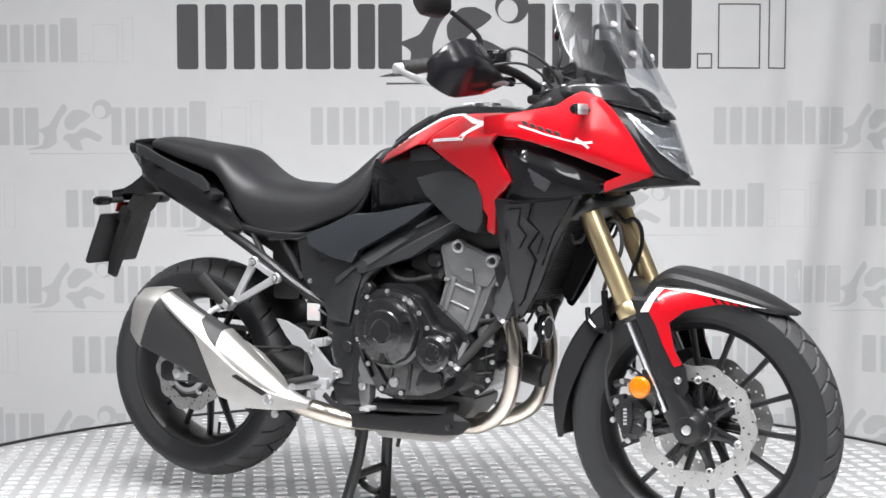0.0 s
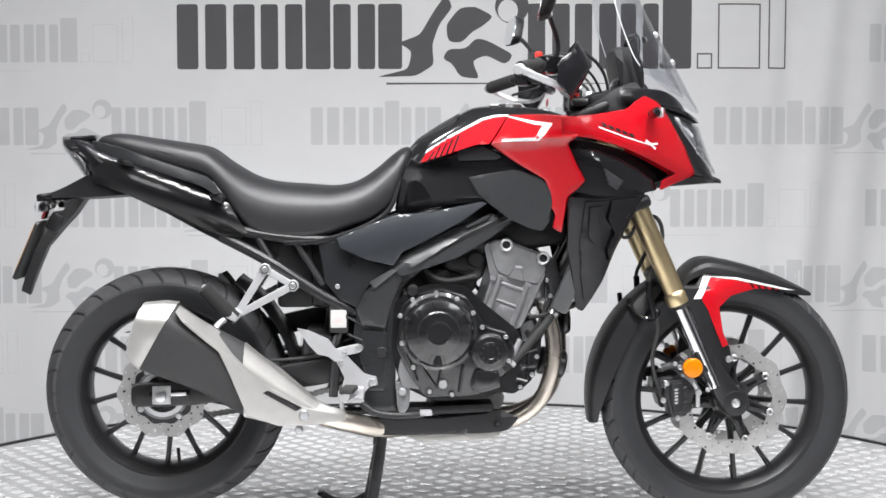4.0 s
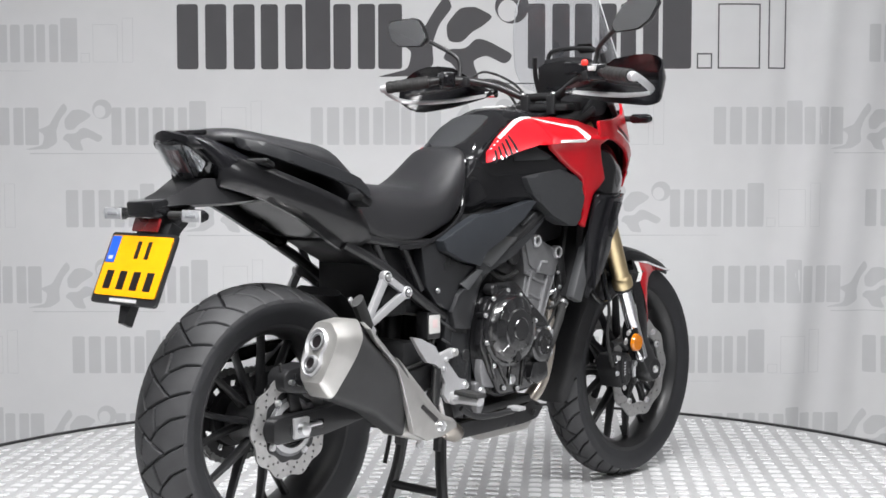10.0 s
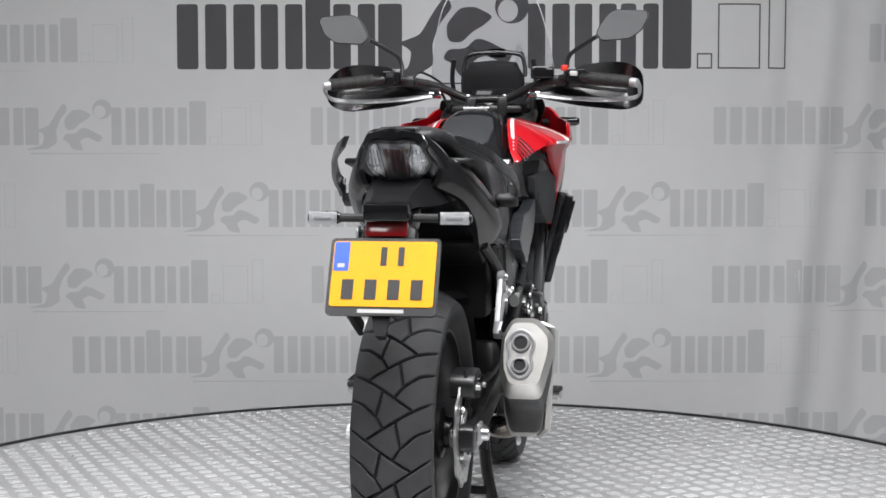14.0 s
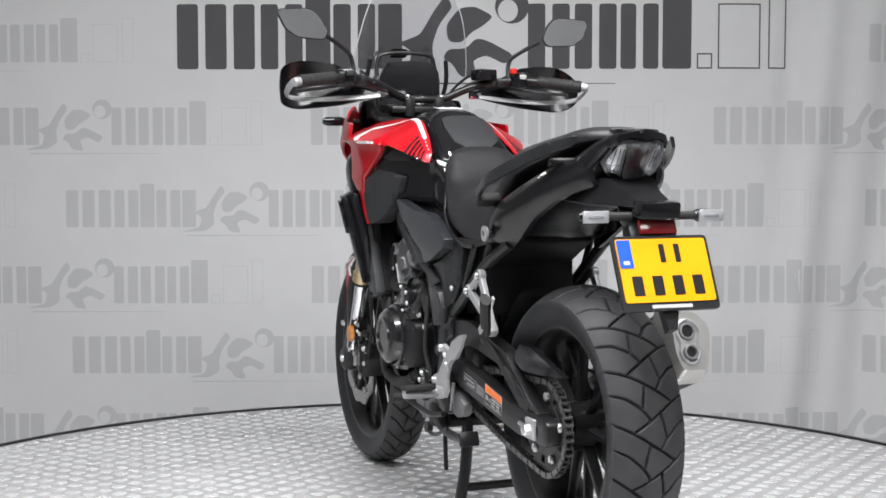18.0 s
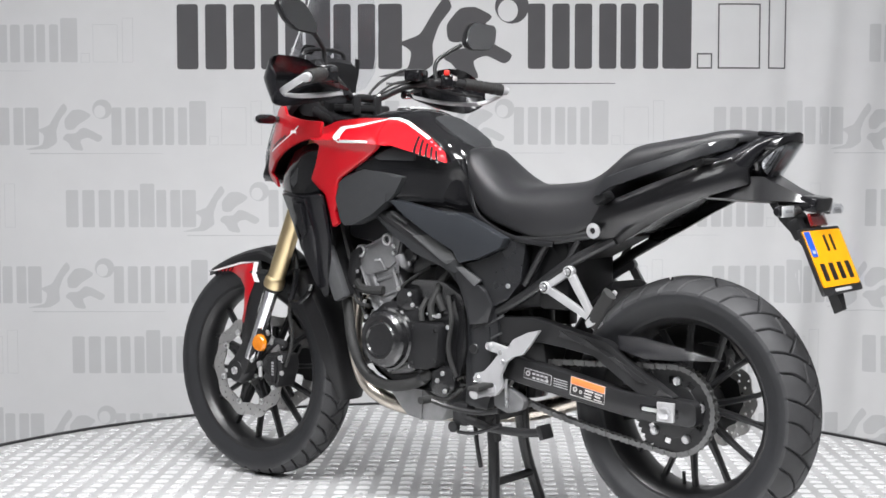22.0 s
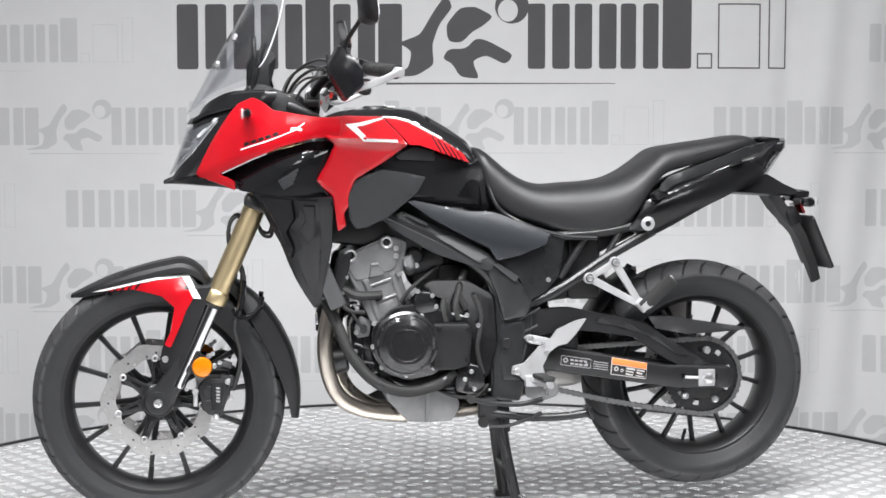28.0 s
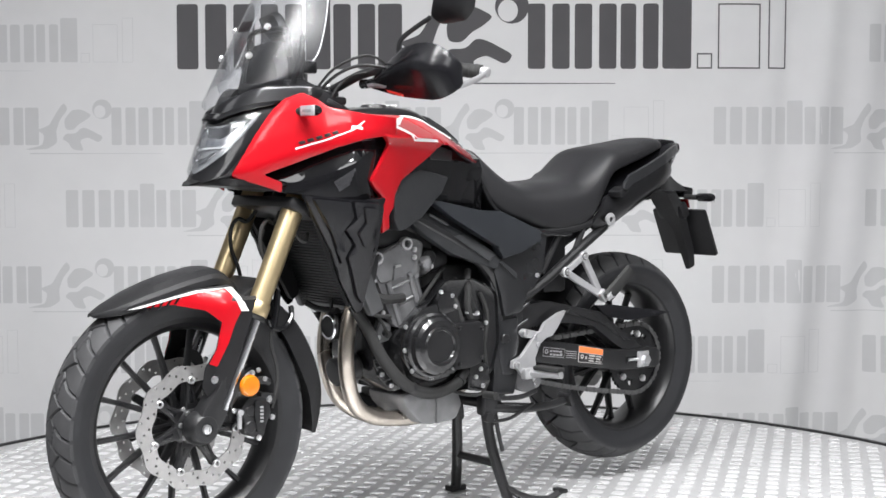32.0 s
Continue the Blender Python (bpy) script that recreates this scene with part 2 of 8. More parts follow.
def shell(outline, yf, th=0.006, r=0.006, grid=0.02, side=-1, corner=0.008, back=None):
    """A moulded panel. outline: x, z; yf(x, z): how far it stands out from the bike's middle; th: thickness;
    r: radius of its edge; side: -1 right, 1 left."""
    p = rounded_loop(outline, corner) if corner else list(outline)
    if signed_area(p) < 0:
        p.reverse()
    n = len(p)
    # long edges get more points, so that the rim follows the surface
    fine = []
    for i in range(n):
        a, b = Vector(p[i]), Vector(p[(i + 1) % n])
        k = max(1, int((b - a).length / max(grid, 0.006)))
        fine += [tuple(a.lerp(b, j / k)) for j in range(k)]
    p = fine
    n = len(p)
    coords, links = [Vector(q) for q in p], []
    for d in (0.3 * r, r):
        ring = np.array(inset(p, d))
        ok = within(ring, p)
        ok &= edge_distance(ring, p) > 0.75 * d
        ids = {}
        for i in range(n):
            if ok[i]:
                ids[i] = len(coords)
                coords.append(Vector(ring[i]))
        if d == r:
            links += [(ids[i], ids[(i + 1) % n]) for i in ids if (i + 1) % n in ids]
    xs, zs = [q[0] for q in p], [q[1] for q in p]
    gx = [min(xs) + grid * (i + 0.5) for i in range(int((max(xs) - min(xs)) / grid))]
    gz = [min(zs) + grid * (i + 0.5) for i in range(int((max(zs) - min(zs)) / grid))]
    if gx and gz:
        g = np.array([(x, z) for x in gx for z in gz])
        g = g[within(g, p)]
        if len(g):
            g = g[edge_distance(g, p) > 1.3 * r + 0.002]
        coords += [Vector(q) for q in g]
    flat, _, faces, _, _, _ = mathutils.geometry.delaunay_2d_cdt(coords, links, [list(range(n))], 1, 1e-6)
    pts = np.array([(v.x, v.y) for v in flat])
    faces = [list(f) for f in faces]
    d = np.minimum(edge_distance(pts, p), r)
    drop = r - np.sqrt(np.maximum(r * r - (r - d) ** 2, 0))
    front = [(x, side * (yf(x, z) - e), z) for (x, z), e in zip(pts, drop)]
    rear = [(x, side * (back if back is not None else yf(x, z) - th), z) for (x, z), e in zip(pts, drop)]
    seen = collections.Counter()
    for f in faces:
        for a, b in zip(f, f[1:] + f[:1]):
            seen[(min(a, b), max(a, b))] += 1
    rim = [e for e, c in seen.items() if c == 1]
    k = len(front)
    faces += [[i + k for i in reversed(fc)] for fc in faces[:]]
    faces += [[a, b, b + k, a + k] for a, b in rim]
    return from_lists(front + rear, faces)


def slab(outline, y0, y1, r=0.002, corner=0.004):
    """A flat plate between two distances from the middle plane (signed y), edges rounded on its outer face."""
    side = 1 if abs(y1) >= abs(y0) and y1 > y0 else -1
    if side == 1:
        return shell(outline, lambda x, z: y1, r=r, grid=9, side=1, corner=corner, back=y0)
    return shell(outline, lambda x, z: -y1, r=r, grid=9, side=-1, corner=corner, back=-y0)


def smooth_path(pts, res=6):
    p = [Vector(q) for q in pts]
    if len(p) == 2:
        return p
    out = []
    for i in range(len(p) - 1):
        a, b, c, d = p[max(i - 1, 0)], p[i], p[i + 1], p[min(i + 2, len(p) - 1)]
        for k in range(res):
            t = k / res
            out.append(0.5 * ((2 * b) + (c - a) * t + (2 * a - 5 * b + 4 * c - d) * t * t + (3 * b - a - 3 * c + d) * t ** 3))
    return out + [p[-1]]


def tube(pts, r, n=10, res=6, r2=None, flat=1.0):
    """A round bar along a smooth way; r2: radius at its end; flat: squash across."""
    p = smooth_path(pts, res)
    verts, faces, ref = [], [], None
    for i, q in enumerate(p):
        t = (p[min(i + 1, len(p) - 1)] - p[max(i - 1, 0)]).normalized()
        if ref is None:
            ref = t.orthogonal().normalized() if abs(t.y) > 0.9 else t.cross(Vector((0, 1, 0))).normalized()
        ref = (ref - t * ref.dot(t)).normalized()
        s = t.cross(ref)
        k = i / max(1, len(p) - 1)
        rad = r if r2 is None else r * (1 - k) + r2 * k
        verts += [q + rad * (math.cos(a) * ref + flat * math.sin(a) * s) for a in (2 * math.pi * j / n for j in range(n))]
    m = len(p)
    for i in range(m - 1):
        faces += [(i * n + j, i * n + (j + 1) % n, (i + 1) * n + (j + 1) % n, (i + 1) * n + j) for j in range(n)]
    faces += [tuple(range(n - 1, -1, -1)), tuple(range((m - 1) * n, m * n))]
    return from_lists(verts, faces)


def lathe(profile, at, n=48, closed=False, ax="y"):
    """Turned form: profile of (radius, offset along the axis) about an axis through at."""
    verts, faces, m = [], [], len(profile)
    for k in range(n):
        a = 2 * math.pi * k / n
        for r, o in profile:
            c, s = r * math.cos(a), r * math.sin(a)
            v = {"y": (c, o, s), "z": (c, s, o), "x": (o, c, s)}[ax]
            verts.append(Vector(at) + Vector(v))
    for k in range(n):
        k2 = (k + 1) % n
        for i in range(m - 1 if not closed else m):
            j = (i + 1) % m
            faces.append((k * m + i, k2 * m + i, k2 * m + j, k * m + j))
    if not closed:
        if profile[0][0] > 1e-5:
            faces.append(tuple(k * m for k in range(n)))
        if profile[-1][0] > 1e-5:
            faces.append(tuple(k * m + m - 1 for k in range(n - 1, -1, -1)))
    bm = from_lists(verts, faces)
    bmesh.ops.remove_doubles(bm, verts=bm.verts, dist=1e-6)
    return bm


def along(bm, p0, p1):
    """Turn a form made along z from the origin so that it lies from p0 towards p1."""
    d = Vector(p1) - Vector(p0)
    return moved(bm, Matrix.Translation(p0) @ d.to_track_quat("Z", "Y").to_matrix().to_4x4())


def rod(p0, p1, r, n=16, r2=None, bevel=0.0):
    ln = (Vector(p1) - Vector(p0)).length
    r2 = r if r2 is None else r2
    pr = [(r - bevel, 0), (r, bevel), (r2, ln - bevel), (r2 - bevel, ln)] if bevel else [(r, 0), (r2, ln)]
    return along(lathe(pr, (0, 0, 0), n, ax="z"), p0, p1)


def block(at, size, bevel=0.004, turn=(0, 0, 0), taper=1.0):
    bm = bmesh.new()
    bmesh.ops.create_cube(bm, size=1.0)
    for v in bm.verts:
        k = taper if v.co.z > 0 else 1.0
        v.co = Vector((v.co.x * size[0] * k, v.co.y * size[1] * k, v.co.z * size[2]))
    if bevel:
        bmesh.ops.bevel(bm, geom=bm.edges[:], offset=bevel, segments=2, affect="EDGES", profile=0.5)
    return moved(bm, pose(*at, *turn))


def loft(rings, cap=True):
    verts, faces, n = [], [], len(rings[0])
    for rg in rings:
        verts += rg
    for i in range(len(rings) - 1):
        faces += [(i * n + j, i * n + (j + 1) % n, (i + 1) * n + (j + 1) % n, (i + 1) * n + j) for j in range(n)]
    if cap:
        faces += [tuple(range(n - 1, -1, -1)), tuple(range((len(rings) - 1) * n, len(rings) * n))]
    return from_lists(verts, faces)


def lerp_table(tab, x):
    """Value columns of a table (x first) at x, smoothly."""
    if x <= tab[0][0]:
        return tab[0][1:]
    for a, b in zip(tab, tab[1:]):
        if x <= b[0]:
            t = (x - a[0]) / (b[0] - a[0])
            return tuple(u + (v - u) * t for u, v in zip(a[1:], b[1:]))
    return tab[-1][1:]


def smooth_table(tab, step):
    """Resample a table by Catmull-Rom so that lofted bodies have no kinks."""
    out = []
    for i in range(len(tab) - 1):
        a, b, c, d = tab[max(i - 1, 0)], tab[i], tab[i + 1], tab[min(i + 2, len(tab) - 1)]
        k = max(1, int((c[0] - b[0]) / step))
        for j in range(k):
            t = j / k
            row = [b[0] + (c[0] - b[0]) * t]
            for u in range(1, len(b)):
                m1, m2 = (c[u] - a[u]) / (c[0] - a[0]) * (c[0] - b[0]), (d[u] - b[u]) / (d[0] - b[0]) * (c[0] - b[0])
                row.append((2 * t ** 3 - 3 * t * t + 1) * b[u] + (t ** 3 - 2 * t * t + t) * m1 + (3 * t * t - 2 * t ** 3) * c[u] + (t ** 3 - t * t) * m2)
            out.append(tuple(row))
    return out + [tab[-1]]


def body_ring(x, w, top, bot, e_top=2.6, e_bot=4.0, n=32):
    """A section across the bike: half width w, from bot to top, squarer with higher exponents."""
    zc = bot + (top - bot) * 0.45
    ring = []
    for k in range(n):
        a = 2 * math.pi * k / n
        c, s = math.cos(a), math.sin(a)
        e = e_top if s >= 0 else e_bot
        y = w * math.copysign(abs(c) ** (2 / e), c)
        z = zc + ((top - zc) if s >= 0 else (zc - bot)) * math.copysign(abs(s) ** (2 / e), s)
        ring.append(Vector((x, y, z)))
    return ring


# ---- the hall, the backdrop and the turning platform ----
def box_wall(name, lo, hi, mat, label):
    verts = [(x, y, z) for x in (lo[0], hi[0]) for y in (lo[1], hi[1]) for z in (lo[2], hi[2])]
    bm = from_lists(verts, [(0, 1, 3, 2), (4, 6, 7, 5), (0, 4, 5, 1), (2, 3, 7, 6), (0, 2, 6, 4), (1, 5, 7, 3)])
    return tagged(new(name, finish(bm, name, mat)), label, "", "", "structure")


FLOOR_Z = -0.36
# Walls and ceiling are unseen; paler sides and ceiling brighten the bike's reflections.
box_wall("floor", (-4.2, -7.2, FLOOR_Z - 0.1), (4.2, 3.2, FLOOR_Z), CONCRETE, "grey concrete hall floor under the platform")
box_wall("wall_north", (-4.2, 3.2, FLOOR_Z), (4.2, 3.35, 3.6), WALL, "plain dark grey wall behind the backdrop")
box_wall("wall_south", (-4.2, -7.35, FLOOR_Z), (4.2, -7.2, 3.6), WALL, "plain dark grey hall wall")
box_wall("wall_west", (-4.35, -7.35, FLOOR_Z), (-4.2, 3.35, 3.6), SIDEWALL, "plain unseen side wall, lighter grey to brighten reflections")
box_wall("wall_east", (4.2, -7.35, FLOOR_Z), (4.35, 3.35, 3.6), SIDEWALL, "plain unseen side wall, lighter grey to brighten reflections")
box_wall("ceiling", (-4.35, -7.35, 3.6), (4.35, 3.35, 3.7), CEILING, "plain grey hall ceiling")

BACK_Y = 2.15


def fold(x, z):
    """How far the hanging cloth stands forward of its plane."""
    g = 0.008 * math.sin(2.1 * x + 0.5) + 0.004 * math.sin(5.3 * x + 1.1 + 0.3 * z)
    k = min(1.0, max(0.0, (x - 1.15) / 0.35))
    lean = 0.14 * (z - 0.9)
    g += k * (0.020 * math.sin(13.0 * (x - lean)) + 0.012 * math.sin(29.0 * (x - 0.7 * lean) + 1.0))
    k2 = min(1.0, max(0.0, (-1.5 - x) / 0.3))
    g += k2 * 0.008 * math.sin(11.0 * x)
    return -g


def cloth():
    nx, nz = 480, 30
    verts = [(x, BACK_Y + fold(x, z), z) for i in range(nx + 1) for x in (-3.4 + 6.8 * i / nx,) for j in range(nz + 1) for z in (FLOOR_Z + 0.01 + 2.9 * j / nz,)]
    faces = [(i * (nz + 1) + j, (i + 1) * (nz + 1) + j, (i + 1) * (nz + 1) + j + 1, i * (nz + 1) + j + 1) for i in range(nx) for j in range(nz)]
    k = len(verts)
    verts += [(x, y + 0.004, z) for x, y, z in verts]
    faces += [tuple(a + k for a in reversed(f)) for f in faces]
    return from_lists(verts, faces)


backdrop = tagged(new("backdrop", finish(cloth(), "backdrop", CLOTH, 80)), "pale grey printed cloth backdrop hanging behind the platform", "", "", "structure")


def print_mark(name, loop, mat, hole=None, lift=0.0008):
    """A flat printed shape that follows the cloth."""
    p = list(loop)
    if signed_area(p) < 0:
        p.reverse()
    bm = bmesh.new()
    vs = [bm.verts.new((x, 0, z)) for x, z in p]
    if hole:
        h = list(hole)
        hs = [bm.verts.new((x, 0, z)) for x, z in h]
        for i in range(len(p)):
            j = (i + 1) % len(p)
            bm.faces.new((vs[i], vs[j], hs[j], hs[i]))
    else:
        bm.clear()
        flat, _, tris, _, _, _ = mathutils.geometry.delaunay_2d_cdt([Vector(q) for q in p], [], [list(range(len(p)))], 1, 1e-6)
        vs = [bm.verts.new((v.x, 0, v.y)) for v in flat]
        for t in tris:
            bm.faces.new([vs[i] for i in t])
    xs = [q[0] for q in p]
    step = 6.8 / 480
    for i in range(math.ceil((min(xs) + 3.4) / step), math.floor((max(xs) + 3.4) / step) + 1):
        c = -3.4 + step * i
        bmesh.ops.bisect_plane(bm, geom=bm.verts[:] + bm.edges[:] + bm.faces[:], plane_co=(c, 0, 0), plane_no=(1, 0, 0), dist=1e-6)
    for v in bm.verts:
        v.co.y = BACK_Y + fold(v.co.x, v.co.z) - lift
    return part(name, bm, mat, backdrop)


def rect(x0, z0, x1, z1, r=0.0):
    lp = [(x0, z0), (x1, z0), (x1, z1), (x0, z1)]
    return rounded_loop(lp, r, 4) if r else lp


def oval(cx, cz, a, b, n=24, turn=0.0):
    c, s = math.cos(turn), math.sin(turn)
    return [(cx + a * math.cos(t) * c - b * math.sin(t) * s, cz + a * math.cos(t) * s + b * math.sin(t) * c) for t in (2 * math.pi * i / n for i in range(n))]


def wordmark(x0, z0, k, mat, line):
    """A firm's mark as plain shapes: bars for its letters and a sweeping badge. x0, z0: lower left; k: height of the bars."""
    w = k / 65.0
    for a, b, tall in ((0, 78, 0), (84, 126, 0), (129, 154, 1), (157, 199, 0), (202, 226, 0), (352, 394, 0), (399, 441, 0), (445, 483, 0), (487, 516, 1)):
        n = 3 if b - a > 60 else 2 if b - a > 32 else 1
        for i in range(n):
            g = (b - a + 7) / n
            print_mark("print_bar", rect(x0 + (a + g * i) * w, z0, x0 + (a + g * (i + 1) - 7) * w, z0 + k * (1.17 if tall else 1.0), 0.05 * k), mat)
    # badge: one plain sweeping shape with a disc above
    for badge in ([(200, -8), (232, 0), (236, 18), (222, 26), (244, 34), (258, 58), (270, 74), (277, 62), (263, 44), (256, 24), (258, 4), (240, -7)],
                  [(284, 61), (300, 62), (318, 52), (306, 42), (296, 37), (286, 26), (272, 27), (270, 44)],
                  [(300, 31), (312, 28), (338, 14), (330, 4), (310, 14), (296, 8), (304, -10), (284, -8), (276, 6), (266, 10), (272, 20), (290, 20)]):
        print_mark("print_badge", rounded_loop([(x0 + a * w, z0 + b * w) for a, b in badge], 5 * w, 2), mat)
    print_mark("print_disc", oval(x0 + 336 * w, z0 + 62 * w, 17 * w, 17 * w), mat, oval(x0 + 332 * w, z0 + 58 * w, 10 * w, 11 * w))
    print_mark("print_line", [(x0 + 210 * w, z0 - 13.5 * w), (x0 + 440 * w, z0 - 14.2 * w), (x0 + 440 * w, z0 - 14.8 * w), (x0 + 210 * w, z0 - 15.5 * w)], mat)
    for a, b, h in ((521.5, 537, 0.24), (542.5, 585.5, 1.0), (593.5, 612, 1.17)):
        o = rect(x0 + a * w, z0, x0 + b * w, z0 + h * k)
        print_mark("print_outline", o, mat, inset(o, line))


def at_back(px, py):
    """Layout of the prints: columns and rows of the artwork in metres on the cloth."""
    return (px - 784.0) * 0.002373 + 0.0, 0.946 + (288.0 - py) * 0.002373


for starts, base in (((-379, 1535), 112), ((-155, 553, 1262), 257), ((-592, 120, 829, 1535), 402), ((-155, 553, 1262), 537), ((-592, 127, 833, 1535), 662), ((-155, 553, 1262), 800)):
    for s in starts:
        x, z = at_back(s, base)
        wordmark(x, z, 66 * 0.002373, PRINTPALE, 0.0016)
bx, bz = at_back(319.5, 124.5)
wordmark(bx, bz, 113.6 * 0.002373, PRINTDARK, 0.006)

# platform: a round deck of tread plate on a low drum
DECK_R = 1.735
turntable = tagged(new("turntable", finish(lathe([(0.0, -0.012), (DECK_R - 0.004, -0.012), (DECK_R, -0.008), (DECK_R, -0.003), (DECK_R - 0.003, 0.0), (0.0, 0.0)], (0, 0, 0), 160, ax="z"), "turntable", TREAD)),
                   "round aluminium tread-plate platform slowly turning under the motorcycle", "platform", "", "structure")
part("platform_skirt", lathe([(DECK_R - 0.02, -0.012), (DECK_R - 0.02, -0.16), (DECK_R - 0.06, -0.16), (DECK_R - 0.06, -0.012)], (0, 0, 0), 120, closed=True, ax="z"), BLACKMETAL, turntable, "black steel skirt")
part("edge_strip", lathe([(DECK_R, -0.02), (DECK_R + 0.014, -0.02), (DECK_R + 0.014, 0.007), (DECK_R, 0.007)], (0, 0, 0), 160, closed=True, ax="z"), BLACKMETAL, turntable, "black rubber edge strip")
base_drum = tagged(new("platform_base", finish(lathe([(0.0, FLOOR_Z), (0.9, FLOOR_Z), (0.9, -0.17), (0.0, -0.17)], (0, 0, 0), 60, ax="z"), "platform_base", BLACKMETAL)),
                   "black steel base drum under the turning platform", "platform base")
part("bearing_ring", lathe([(0.35, -0.17), (0.5, -0.17), (0.5, -0.012), (0.35, -0.012)], (0, 0, 0), 60, closed=True, ax="z"), BLACKMETAL, base_drum)


def lozenge_field():
    """Places of the raised squares: straight rows askew to the bike."""
    c, turn = 0.0606, radians(36.0)
    cs, sn = math.cos(turn), math.sin(turn)
    n = int(DECK_R / c) + 2
    spots = [(c * (i * cs - j * sn), c * (i * sn + j * cs)) for i in range(-n, n + 1) for j in range(-n, n + 1)]
    return [p for p in spots if math.hypot(*p) < DECK_R - 0.03], turn


def lozenges(spots, turn):
    """Raised squares with clipped corners and sloping sides."""
    s, h = 0.0188, 0.0022
    cs, sn = math.cos(turn), math.sin(turn)
    verts, faces = [], []
    for x, y in spots:
        k = len(verts)
        for q, z in ((s, 0.0), (s - 0.0035, h)):
            e = q - 0.006
            for a, b in ((e, q), (-e, q), (-q, e), (-q, -e), (-e, -q), (e, -q), (q, -e), (q, e)):
                verts.append((x + a * cs - b * sn, y + a * sn + b * cs, z))
        faces.append(tuple(k + 8 + a for a in range(8)))
        faces += [(k + a, k + (a + 1) % 8, k + 8 + (a + 1) % 8, k + 8 + a) for a in range(8)]
    return from_lists(verts, faces)


SPOTS, LOZENGE_TURN = lozenge_field()
RIM_BAND = DECK_R - 0.136
tagged(part("tread_relief", lozenges([p for p in SPOTS if math.hypot(*p) < RIM_BAND], LOZENGE_TURN), LOZENGE, turntable, "raised lozenges of the tread plate, coloured lighter for shine", 20), kind="stuff")
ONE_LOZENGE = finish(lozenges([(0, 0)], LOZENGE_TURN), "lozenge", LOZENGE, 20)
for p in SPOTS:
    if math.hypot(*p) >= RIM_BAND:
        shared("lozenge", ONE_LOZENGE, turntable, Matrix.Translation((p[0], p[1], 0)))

# ---- the motorcycle: x forward from the rear axle, y to its left, z up from the deck ----
bike = tagged(new("motorcycle"), "red and black adventure motorcycle on a centre stand", "motorcycle")
FRONT, REAR = (1.458, 0.0, 0.329), (0.0, 0.0, 0.364)


def groove_depth(u, v, segs, period, half):
    """1 inside a tread groove, 0 on the block. u along the tyre, v across."""
    best = np.full(u.shape, 9.0)
    for (a0, b0), (a1, b1) in segs:
        for shift in (-2 * period, -period, 0.0, period):
            p, q = np.array((a0 + shift, b0)), np.array((a1 + shift, b1))
            d = q - p
            t = np.clip(((u - p[0]) * d[0] + (v - p[1]) * d[1]) / (d @ d), 0, 1)
            best = np.minimum(best, np.hypot(u - p[0] - t * d[0], v - p[1] - t * d[1]))
    return np.clip((half - best) / 0.0020 + 0.5, 0, 1)


def tyre(at, radius, width, rim_r, period_count, n_round, n_across, depth=0.0065):
    """Tread with cut grooves and smooth sidewalls down to the rim."""
    hw = width / 2
    crown = 0.030 * (width / 0.16)
    arc = np.linspace(-1, 1, n_across)
    prof_v = arc * hw * 0.98
    prof_r = radius - crown * np.abs(arc) ** 2.3
    period = 2 * math.pi * radius / period_count
    w = hw
    P = period
    segs = []
    for g, o in ((-1, 0.0), (1, 0.5)):
        runs = [[(0.0, 1.0), (0.16, 0.62), (0.66, -0.50)], [(0.47, 1.0), (0.58, 0.66), (0.80, 0.30)], [(0.36, 0.16), (0.80, 0.30), (0.98, 0.12)]]
        for run in runs:
            pts = [((a + o) * P, g * b * w) for a, b in run]
            segs += list(zip(pts, pts[1:]))
    th = np.linspace(0, 2 * math.pi, n_round, endpoint=False)
    u, v = np.meshgrid(th * radius % period, prof_v, indexing="ij")
    g = groove_depth(u, v, segs, period, 0.0024) * depth * np.clip((1.02 - np.abs(v) / hw) * 8, 0, 1)
    rr = prof_r[None, :] - g
    side = [(radius - crown - 0.008, hw * 1.0), (radius - crown - 0.022, hw * 0.995), (rim_r + 0.030, hw * 0.93), (rim_r + 0.012, hw * 0.82), (rim_r + 0.002, hw * 0.76), (rim_r - 0.004, hw * 0.70)]
    cols = [(r, -o) for r, o in reversed(side)]
    verts = []
    for i, a in enumerate(th):
        c, s = math.cos(a), math.sin(a)
        ring = [(r, o) for r, o in cols] + [(rr[i, j], prof_v[j]) for j in range(n_across)] + side
        verts += [(at[0] + r * c, at[1] + o, at[2] + r * s) for r, o in ring]
    m = len(cols) * 2 + n_across
    faces = [(i * m + j, ((i + 1) % n_round) * m + j, ((i + 1) % n_round) * m + j + 1, i * m + j + 1) for i in range(n_round) for j in range(m - 1)]
    return from_lists(verts, faces)


def spoke(at, a_hub, a_rim, r0, r1, y_hub, y_rim, w0, w1, t0, t1):
    """One cast spoke from hub to rim, tapered, with a flat face."""
    rings = []
    for k in range(5):
        f = k / 4
        a = a_hub + (a_rim - a_hub) * f ** 0.8
        r = r0 + (r1 - r0) * f
        y, w, t = y_hub + (y_rim - y_hub) * f, w0 + (w1 - w0) * f, t0 + (t1 - t0) * f
        if k == 4:
            w *= 1.5
        c, s = math.cos(a), math.sin(a)
        ring = []
        for dy, dw in ((-t, -0.6 * w), (-t, 0.6 * w), (-0.5 * t, w), (0.5 * t, w), (t, 0.6 * w), (t, -0.6 * w), (0.5 * t, -w), (-0.5 * t, -w)):
            ring.append(Vector((at[0] + r * c - dw * s, at[1] + y + dy, at[2] + r * s + dw * c)))
        rings.append(ring)
    return loft(rings)


